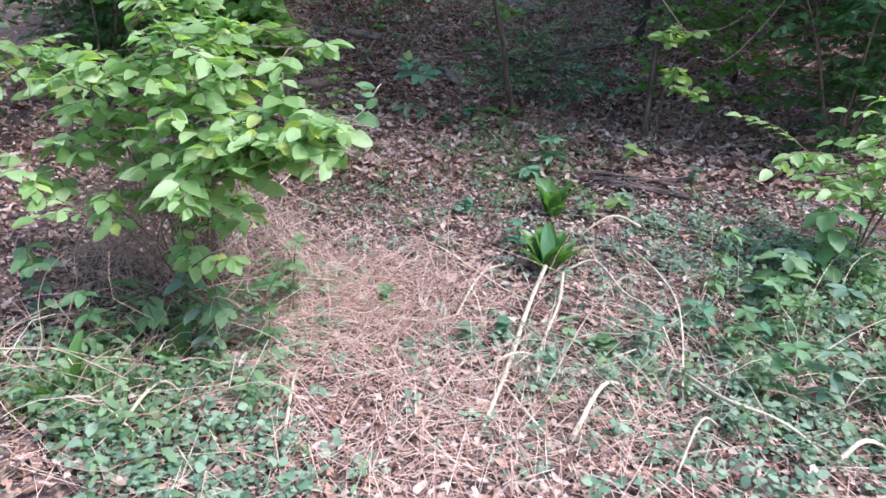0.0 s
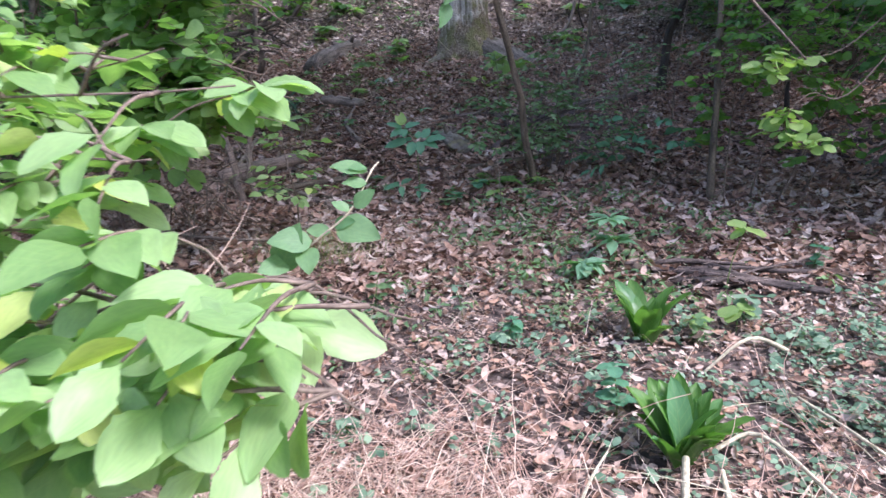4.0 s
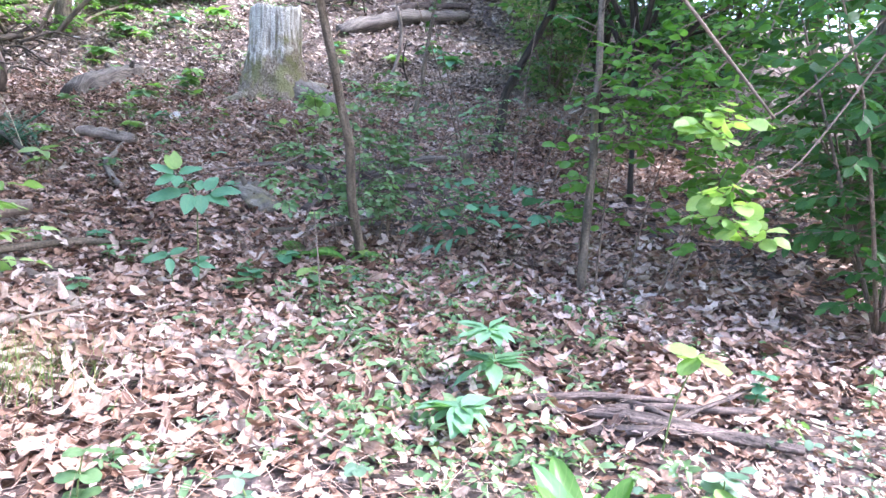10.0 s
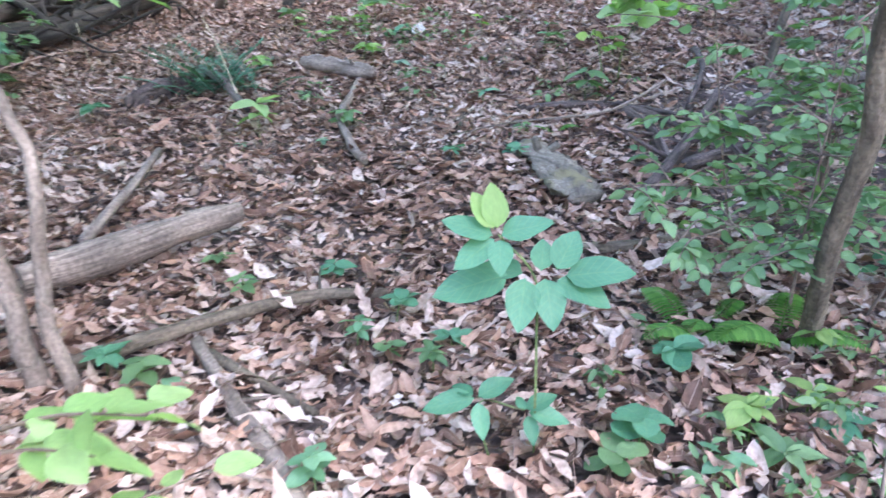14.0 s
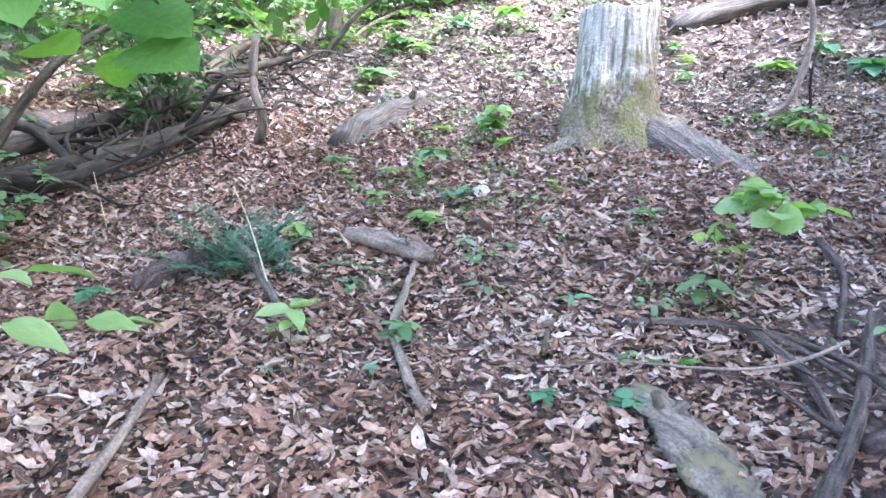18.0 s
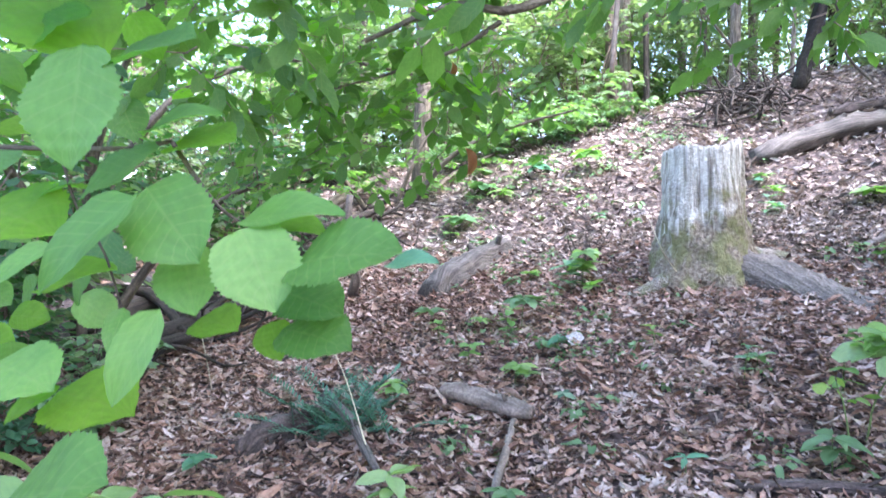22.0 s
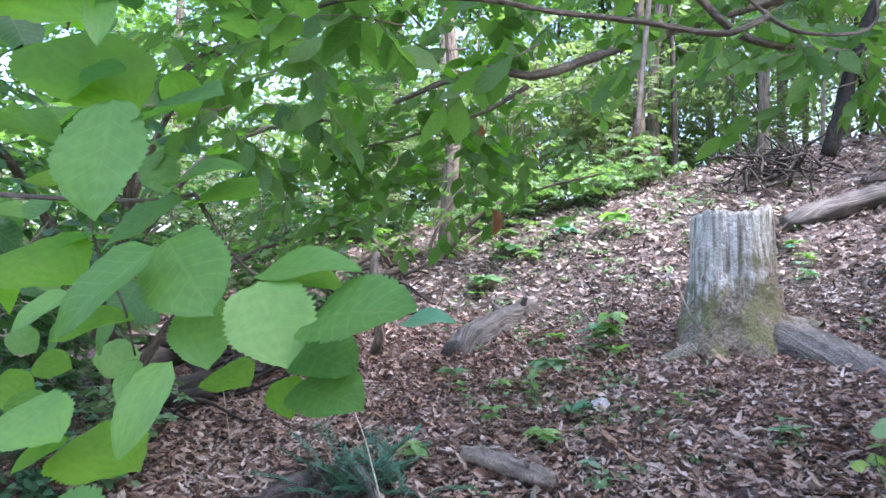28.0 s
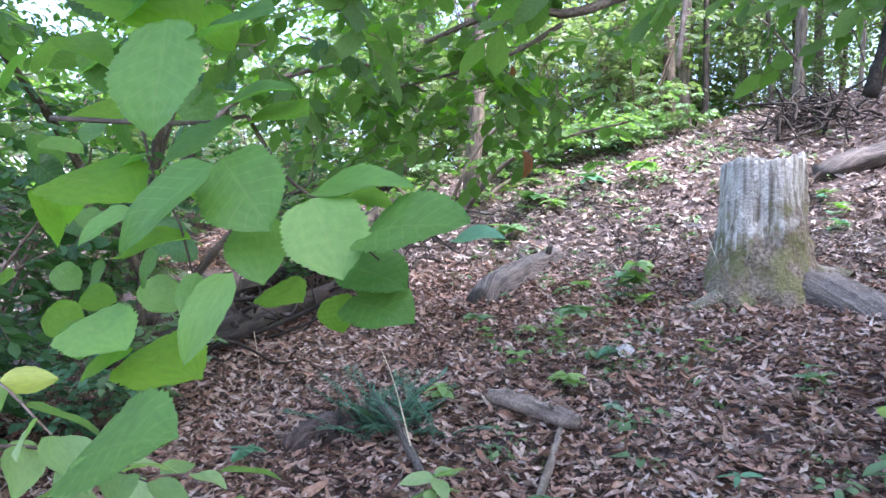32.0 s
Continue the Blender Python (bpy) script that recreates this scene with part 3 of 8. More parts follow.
def build_litter():
    """Fallen leaves in overlapping layers, with broken crumbs between them."""
    rng = np.random.default_rng(5)
    g, old = Geo(), Geo()
    kinds = [crumpled_leaf(w, r, c, k) for k, (w, r, c) in enumerate(((0.30, 0.35, 0.4), (0.40, 0.7, 0.7), (0.44, 0.25, -0.4), (0.36, -0.45, 0.6), (0.40, 0.9, 0.3), (0.52, 0.3, 0.6), (0.24, 0.8, -0.5), (0.46, -0.3, 0.4), (0.42, 0.6, 1.1), (0.34, 0.2, 0.2)))]

    def lay(shape, x, y, size, lift, tilt):
        bare = (((x - 1.35) / 0.75) ** 2 + ((y - 8.6) / 1.1) ** 2 < rng.uniform(0.5, 1.2, len(x))) & (rng.uniform(0, 1, len(x)) < 0.8)
        x, y, size = x[~bare], y[~bare], size[~bare]
        m = len(x)
        p = np.stack([x, y, ground(x, y) + rng.uniform(0.0, lift, m)], 1)
        a = rng.uniform(0, 2 * np.pi, m)
        d = np.stack([np.cos(a), np.sin(a), rng.normal(0, tilt * 0.6, m)], 1)
        axes = leaf_axes(d, slope_normal(x, y) + rng.normal(0, tilt, (m, 3)))
        high = y + 0.4 * x + rng.normal(0, 0.5, m) > 13.0
        for where, k in ((g, ~high), (old, high)):
            if k.any():
                spread(where, shape, p[k], axes[k], size[k])

    slim = [(v * np.array([1, 0.68, 1.15]), f, uv) for v, f, uv in kinds]
    for n, x0, x1, y0, y1, s0, s1 in ((24000, -3.6, 3.4, 4.6, 8.6, 0.045, 0.155), (46000, -5, 5, 8.6, 14, 0.045, 0.145), (13000, -7, 6, 14, 19.5, 0.09, 0.22), (9000, -3, 3.5, 0.8, 4.6, 0.03, 0.10), (2600, -6, -3, 5, 10, 0.07, 0.15), (6000, 3.2, 7.5, 4, 13, 0.07, 0.17), (2200, -4.5, -2.6, 0.5, 5, 0.05, 0.12)):
        for shape in slim if y0 > 8 else kinds:
            m = n // len(kinds)
            x, y = scatter_xy(rng, m, x0, x1, y0, y1)
            lay(shape, x, y, s0 + (s1 - s0) * rng.beta(1.7, 2.4, m), 0.05, 0.42)
    for shape in kinds:
        x, y = rng.normal(0.5, 7.5, 2200), rng.normal(7.0, 7.5, 2200)
        k = (np.abs(x) > 3.2) | (y < 0.6) | (y > 9)
        lay(shape, x[k], y[k], rng.uniform(0.06, 0.16, int(k.sum())), 0.045, 0.4)
    for k in range(4):
        w = rng.uniform(0.4, 0.9)
        crumb = (np.array([(0, 0, 0), (0.5, -w / 2, 0.12), (1, 0.1, rng.uniform(-0.2, 0.3)), (0.45, w / 2, 0.05)]), np.array([(0, 1, 2, 3)]), np.array([(0, 0), (0.5, -1), (1, 0), (0.5, 1)], float))
        for n, x0, x1, y0, y1 in ((9000, -3.4, 3.2, 4.0, 9.5), (3500, -2.5, 2.5, 1.0, 4.0), (5000, -4.5, 4.5, 9.5, 14)):
            x, y = scatter_xy(rng, n, x0, x1, y0, y1)
            lay(crumb, x, y, rng.uniform(0.012, 0.04, n), 0.05, 0.5)
    single("leaf_litter", old, OLDLITTER, "weathered grey brown fallen leaves on the upper bank", "leaf litter", kind="stuff")
    return single("leaf_litter", g, LITTER, "dry tan and brown fallen leaves covering the woodland floor", "leaf litter", kind="stuff")


def build_twigs():
    rng = np.random.default_rng(8)
    g = Geo()
    for i in range(700):
        x, y = (rng.uniform(-4, 4), rng.uniform(1.5, 16)) if i < 420 else (rng.uniform(-1.0, 4.5), rng.uniform(12.2, 17.5))
        a, l = rng.uniform(0, 2 * np.pi), rng.uniform(0.1, 0.55)
        p = []
        for s in (0, 0.5, 1):
            px, py = x + math.cos(a + s * 0.3) * l * s, y + math.sin(a + s * 0.3) * l * s
            p.append((px, py, gz(px, py) + 0.02 + rng.uniform(0, 0.03)))
        tube(g, p, rng.uniform(0.003, 0.007), 0.0015, 4, 0, i, 2)
    return single("fallen_twigs", g, TWIG, "thin grey brown twigs lying among dead leaves", "twigs", kind="stuff")


def build_blades(name, label, category, material, n, box, length, width, upright, seed, lay=0.0):
    """Grass or dry stalks: narrow bent blades rooted in a patch."""
    rng = np.random.default_rng(seed)
    g = Geo()
    x, y = rng.normal(box[0], box[2], n), rng.normal(box[1], box[3], n)
    a = rng.uniform(0, 2 * np.pi, n)
    l = rng.uniform(length[0], length[1], n)
    up = rng.uniform(upright[0], upright[1], n)
    steps = np.linspace(0, 1, 5)
    d = np.stack([np.cos(a) * np.cos(up), np.sin(a) * np.cos(up), np.sin(up)], 1)
    side = np.stack([-np.sin(a), np.cos(a), np.zeros(n)], 1)
    base = np.stack([x, y, ground(x, y) + rng.uniform(0, 0.02 + lay, n)], 1)
    v = []
    for s in steps:
        c = base + d * (l * s)[:, None]
        c[:, 2] -= l * s * s * np.maximum(np.sin(up), 0.05) * rng.uniform(0.15, 0.5, n)
        c[:, 2] = np.maximum(c[:, 2], ground(c[:, 0], c[:, 1]) + 0.006)
        w = (rng.uniform(width[0], width[1], n) * (1 - 0.85 * s) * 0.5)[:, None]
        v += [c - side * w, c + side * w]
    v = np.stack(v, 1)
    q = np.array([(2 * i, 2 * i + 1, 2 * i + 3, 2 * i + 2) for i in range(4)])
    f = (q[None] + (np.arange(n) * 10)[:, None, None]).reshape(-1, 4)
    uv = np.tile(np.stack([np.repeat(steps, 2), np.tile([-1, 1], 5)], 1), (n, 1))
    g.add(v.reshape(-1, 3), f, uv)
    return single(name, g, material, label, category, kind="stuff")


def build_cover(name, label, material, patches, size, height, seed, shape, per=6):
    """Low cover of small sprigs, each a few leaves round one point: patches of (x, y, spread x, spread y, leaves)."""
    rng = np.random.default_rng(seed)
    g = Geo()
    for cx, cy, sx, sy, n in patches:
        x, y = rng.normal(cx, sx, n // per), rng.normal(cy, sy, n // per)
        k = (np.sin(x * 9 + 3 * np.sin(y * 4)) + np.sin(y * 8 + x * 5)) > -1.0
        x, y = np.repeat(x[k], per), np.repeat(y[k], per)
        m = len(x)
        big = np.repeat(rng.uniform(size[0], size[1], m // per), per)
        h = np.repeat(rng.uniform(height[0], height[1], m // per), per) * rng.uniform(0.35, 1.0, m)
        a = np.repeat(rng.uniform(0, 2 * np.pi, m // per), per) + np.tile(np.arange(per) * 2.4, m // per) + rng.normal(0, 0.25, m)
        out = rng.uniform(0.0, 0.5, m) * big
        p = np.stack([x + np.cos(a) * out, y + np.sin(a) * out, ground(x, y) + h], 1)
        d = np.stack([np.cos(a), np.sin(a), rng.normal(0.1, 0.35, m)], 1)
        nrm = np.stack([rng.normal(0, 0.35, m), rng.normal(-0.15, 0.35, m), np.ones(m)], 1)
        spread(g, shape, p, leaf_axes(d, nrm), big * rng.uniform(0.65, 1.15, m))
    return single(name, g, material, label, "ground cover", kind="stuff", smooth=True)


# limbs and shrubs
WALKWAY = curve_points([(0.0, -0.5, 1.65), (-0.1, 0.6, 1.6), (-0.17, 1.6, 1.5), (-0.2, 2.35, 1.48), (-0.25, 3.2, 1.55), (-0.45, 4.2, 1.65), (-0.7, 5.3, 1.8), (-0.82, 6.05, 2.0)], 10)


def in_walkway(p, room=0.42):
    """True where a leaf or twig would brush a walker's head."""
    d = WALKWAY - np.asarray(p)
    beside = np.linalg.norm(d[:, :2], axis=1).min()
    return float(np.linalg.norm(d, axis=1).min()) < room or (beside < (0.13 if p[1] < 2 else 0.26) and 0.5 < p[2] < 2.4)


def leafy_twig(rng, wood, root, tip, droop, n, size, leaf, r=0.004, flat=0.7, gap=0.25):
    """A twig from root to tip with leaves on both sides, drooping outward; calls leaf(base, direction, normal, size)."""
    root, tip = np.array(root, float), np.array(tip, float)
    mid = (root + tip) / 2 + np.array([0, 0, np.linalg.norm(tip - root) * droop])
    p = tube(wood, [root, mid, tip], r, r * 0.35, 5, 0.05, int(rng.integers(1e6)), 4)
    t = np.linspace(gap, 1, n)
    ax = (tip - root) / (np.linalg.norm(tip - root) + 1e-9)
    across = np.cross(ax, (0, 0, 1.0))
    across /= np.linalg.norm(across) + 1e-9
    for i, s in enumerate(t):
        q = p[min(int(s * (len(p) - 1)), len(p) - 1)]
        sgn = 1 if i % 2 else -1
        d = ax * rng.uniform(0.4, 0.9) + across * sgn * rng.uniform(0.5, 1.0) + np.array([0, 0, rng.uniform(-0.55, 0.05)])
        if i == n - 1:
            d = ax + np.array([0, 0, -0.25])
        nrm = np.array([0, 0, 1.0]) * flat + rng.normal(0, 0.35, 3)
        leaf(q, d, nrm, size * rng.uniform(0.65, 1.15))


def shrub(name, label, stems, material, kind, size, leaf_limit, seed, wood_material=TWIG, twig_len=(0.25, 0.5), per_twig=7, density=4, category="shrub", r=0.012, droop=0.08, low=0.35, clear=None):
    """A shrub of arching stems; each stem is a list of points. Leaves past the limit are joined into one part."""
    rng = np.random.default_rng(seed)
    top = thing(name, stems[0][0], label, category)
    wood, rest = Geo(), Geo()
    count = [0]
    shape = leaf_shape(*{"broad": ("hazel", 0.85), "round": ("round", 0.85), "lance": ("lance", 0.36), "droop": ("lance", 0.42)}.get(kind, ("ovate", 0.58)), 7, 0.1, 0.2, 0.04, 3) if leaf_limit else small_leaf({"broad": 0.8, "ovate": 0.55, "round": 0.85, "lance": 0.36, "wide": 0.62, "droop": 0.42, "obovate": 0.54}[kind], 0.1, 0.12, 3)

    def leaf(base, d, nrm, s):
        if clear and base[0] > clear[0] and base[1] > clear[1] or in_walkway(base + 0.5 * s * d / np.linalg.norm(d), 0.27 if base[1] < 2 else 0.42 if base[1] < 3.5 else 0.62):
            return
        count[0] += 1
        if count[0] % 2 and count[0] < leaf_limit * 2:
            put_leaf(top, kind, material, base, d, nrm, s)
        else:
            spread(rest, shape, np.array([base]), leaf_axes(np.array([d]), np.array([nrm])), [s])

    for st in stems:
        sg = Geo()
        p = tube(sg, st, r, r * 0.3, 6, 0.08, int(rng.integers(1e6)), 6)
        part("stem", local(sg, top), wood_material, top)
        length = np.linalg.norm(np.diff(p, axis=0), axis=1).sum()
        for k in range(max(2, int(length * density))):
            s = rng.uniform(low, 1.0)
            q = p[int(s * (len(p) - 1))]
            a = rng.uniform(0, 2 * np.pi)
            l = rng.uniform(*twig_len)
            e = q + np.array([math.cos(a), math.sin(a), rng.uniform(-0.25, 0.45)]) * l
            if clear and e[0] > clear[0] and e[1] > clear[1] or in_walkway(e, 0.27) or in_walkway((q + e) / 2, 0.27):
                continue
            leafy_twig(rng, wood, q, e, droop, per_twig, size, leaf)
    part("twigwork", local(wood, top), wood_material, top, kind="stuff")
    if rest.n:
        part("foliage", local(rest, top), material, top, kind="stuff")
    return top


def tangle(name, label, category, material, n, centre, size, length, r, seed, hang=0.3):
    """A mat of thin wandering strands within an oval space."""
    rng = np.random.default_rng(seed)
    g = Geo()
    for k in range(n):
        p = np.array(centre) + rng.uniform(-1, 1, 3) * np.array(size)
        d = rng.normal(0, 1, 3) * np.array([1, 1, 0.5]) + np.array([0, 0, rng.uniform(-1.6, 0.6) * hang])
        d /= np.linalg.norm(d) + 1e-9
        pts = [p]
        l = rng.uniform(*length) / 4
        for i in range(4):
            d = d + rng.normal(0, 0.38, 3) + np.array([0, 0, -0.10])
            d /= np.linalg.norm(d) + 1e-9
            q = pts[-1] + d * l
            q[2] = max(q[2], gz(q[0], q[1]) + 0.01)
            pts.append(q)
        tube(g, pts, rng.uniform(*r), r[0] * 0.6, 3, 0, k, 2)
    return single(name, g, material, label, category, kind="stuff")


def fern(x, y, heading, size, n, label, seed):
    rng = np.random.default_rng(seed)
    top = thing("fern", (x, y, gz(x, y)), label, "fern", "ferns")
    for k in range(n):
        a = heading + (k / max(n - 1, 1) - 0.5) * 3.4 + rng.normal(0, 0.12)
        l = size * rng.uniform(0.8, 1.1)
        g = Geo()
        d = np.array([math.cos(a), math.sin(a), 0])
        side = np.array([-math.sin(a), math.cos(a), 0])
        pts = [d * l * s + np.array([0, 0, l * (1.15 * s - 0.85 * s * s)]) for s in np.linspace(0, 1, 5)]
        p = tube(g, pts, 0.003, 0.001, 4, 0, k, 6)
        for i in range(4, len(p)):
            s = i / len(p)
            w = l * 0.26 * math.sin(math.pi * min(1, 0.12 + s * 0.88)) + 0.006
            for sgn in (-1, 1):
                dd = np.array([side * sgn + d * 0.35 + np.array([0, 0, -0.15])])
                spread(g, leaf_shape("lance", 0.3, 4, 0.1, 0.2), p[i:i + 1], leaf_axes(dd, np.array([[0, 0, 1.0]])), [w])
        part("frond", g, FERN, top)
    return top


FERN = leaf_material("fern frond", [(0.0, (0.09, 0.22, 0.05)), (1.0, (0.17, 0.34, 0.08))], 0.35, 0.5, False)


def whorl_herb(x, y, height, n, size, material, kind, label, seed, tiers=1, droop=-0.15, group="woodland herbs", step=0.3):
    """A herb with an upright stem and leaves spread in tiers."""
    rng = np.random.default_rng(seed)
    z = gz(x, y)
    top = thing("woodland_herb", (x, y, z), label, "plant", group)
    g = Geo()
    lean = rng.normal(0, 0.12, 2)
    tip = np.array([x + lean[0] * height, y + lean[1] * height, z + height])
    tube(g, [(x, y, z - 0.02), (x + lean[0] * height * 0.3, y + lean[1] * height * 0.3, z + height * 0.5), tip], 0.004, 0.002, 5, 0, seed, 4)
    part("stem", local(g, top), GREENSTEM, top)
    for k in range(tiers):
        q = np.array([x, y, z]) + (tip - np.array([x, y, z])) * (1 - k * step)
        m = max(2, n // tiers)
        for i in range(m):
            a = 2 * np.pi * (i + 0.5 * k) / m + rng.normal(0, 0.25)
            put_leaf(top, kind, material, q, (math.cos(a), math.sin(a), droop + rng.normal(0, 0.18)), (rng.normal(0, 0.2), rng.normal(0, 0.2), 1), size * rng.uniform(0.7, 1.1))
    return top


def log_thing(name, a, b, r0, r1, material, label, seed, sag=0.0, rough=0.12, category="log", sides=18, mid=None, flat=1.0, group=""):
    """A log lying from a to b, with the stubs of a few lost branches."""
    rng = np.random.default_rng(seed)
    a, b = np.array(a, float), np.array(b, float)
    m = (a + b) / 2 + np.array([0, 0, sag]) if mid is None else np.array(mid)
    top = thing(name, a, label, category, group)
    g = Geo()
    p = tube(g, [a, (a + m) / 2 + np.array([0.0, 0.0, r0 * 0.1]), m, (m + b) / 2 - np.array([0.0, 0.0, r0 * 0.08]), b], r0, r1, sides, rough, seed, 7, flat, (r0 * 0.7, r0, r0 * 0.93, (r0 + r1) / 2 * 1.08, r1 * 1.02, r1, r1 * 0.72))
    part("stem", local(g, top), material, top)
    ax = (b - a) / np.linalg.norm(b - a)
    for k in range(2 if r0 > 0.03 else 1):
        q = p[int(rng.uniform(0.2, 0.85) * (len(p) - 1))]
        side = np.cross(ax, (0, 0, 1.0)) * rng.choice([-1, 1]) * rng.uniform(0.2, 0.8) + np.array([0, 0, 0.8]) + ax * rng.uniform(-0.4, 0.6)
        side /= np.linalg.norm(side)
        sg = Geo()
        tube(sg, [q, q + side * r0 * 1.1, q + side * r0 * rng.uniform(1.25, 1.6)], r0 * 0.28, r0 * 0.16, 9, 0.2, seed + k, 4)
        part("branch_stub", local(sg, top), material, top, "broken branch stub")
    return top


def branch_thing(name, pts, r0, r1, material, label, category, seed, group="", rough=0.14, sides=10, steps=6, twigs=3):
    """A dead branch along a line, with a few broken side twigs."""
    rng = np.random.default_rng(seed)
    top = thing(name, pts[0], label, category, group)
    g = Geo()
    p = tube(g, pts, r0, r1, sides, rough, seed, steps)
    part("stem", local(g, top), material, top)
    for k in range(twigs):
        i = int(rng.uniform(0.25, 0.9) * (len(p) - 2))
        ax = (p[i + 1] - p[i]) / (np.linalg.norm(p[i + 1] - p[i]) + 1e-9)
        d = ax * rng.uniform(0.3, 0.9) + rng.normal(0, 0.7, 3) * np.array([1, 1, 0.35]) + np.array([0, 0, 0.12])
        d = d / np.linalg.norm(d) * rng.uniform(4, 9) * r0
        q = [p[i], p[i] + d * 0.5 + rng.normal(0, 0.2, 3) * r0, p[i] + d]
        q = [q[0]] + [np.array([w[0], w[1], max(w[2], gz(w[0], w[1]) + 0.015)]) for w in q[1:]]
        tg = Geo()
        tube(tg, q, r0 * 0.35, r0 * 0.14, 6, 0.12, seed + k, 4)
        part("side_twig", local(tg, top), material, top)
    return top


def on_ground(x, y, dz):
    return (x, y, gz(x, y) + dz)


def tree(name, base, lean, height, r, crown, label, seed, material=BARK, limbs=6, crown_low=0.45, leaves=2600, leaf=0.13, spreadr=2.2, foliage=CANOPY):
    """A tapered trunk with limbs and a ragged crown of many leaves."""
    rng = np.random.default_rng(seed)
    top = thing(name, base, label, "tree", "woodland trees")
    g = Geo()
    base = np.array(base, float)
    tip = base + np.array([lean[0], lean[1], height])
    bow = rng.normal(0, 0.1, 3) * np.array([1, 1, 0]) * height * 0.12
    p = tube(g, [base - np.array([0, 0, 0.1]), base + (tip - base) * 0.35 + bow, base + (tip - base) * 0.7 - bow * 0.5, tip], r * 1.15, r * 0.25, 12, 0.06, seed, 8)
    part("trunk", local(g, top), material, top)
    ends = []
    for k in range(limbs):
        s = rng.uniform(crown_low, 0.95)
        q = p[int(s * (len(p) - 1))]
        a = rng.uniform(0, 2 * np.pi)
        l = spreadr * rng.uniform(0.55, 1.1)
        e = q + np.array([math.cos(a) * l, math.sin(a) * l, l * rng.uniform(0.1, 0.6)])
        lg = Geo()
        tube(lg, [q, (q + e) / 2 + np.array([0, 0, 0.1 * l]), e], r * 0.3, r * 0.08, 6, 0.05, seed + k, 5)
        part("limb", local(lg, top), material, top)
        ends += [q + (e - q) * u for u in (0.45, 0.75, 1.0)]
    if crown and leaves:
        ends = np.array(ends)
        c = ends[rng.integers(0, len(ends), leaves // 28)] + rng.normal(0, spreadr * 0.22, (leaves // 28, 3))
        pos = (c[:, None, :] + rng.normal(0, 1, (len(c), 28, 3)) * np.array([0.3, 0.3, 0.14])).reshape(-1, 3)
        m = len(pos)
        a = rng.uniform(0, 2 * np.pi, m)
        d = np.stack([np.cos(a), np.sin(a), rng.normal(-0.25, 0.3, m)], 1)
        nrm = np.stack([rng.normal(0, 0.4, m), rng.normal(0, 0.4, m), np.ones(m)], 1)
        cg = Geo()
        spread(cg, small_leaf(0.6, 0.1, 0.1, 2), pos, leaf_axes(d, nrm), rng.uniform(0.7, 1.2, m) * leaf)
        part("crown", local(cg, top), foliage, top, kind="stuff")
    return top


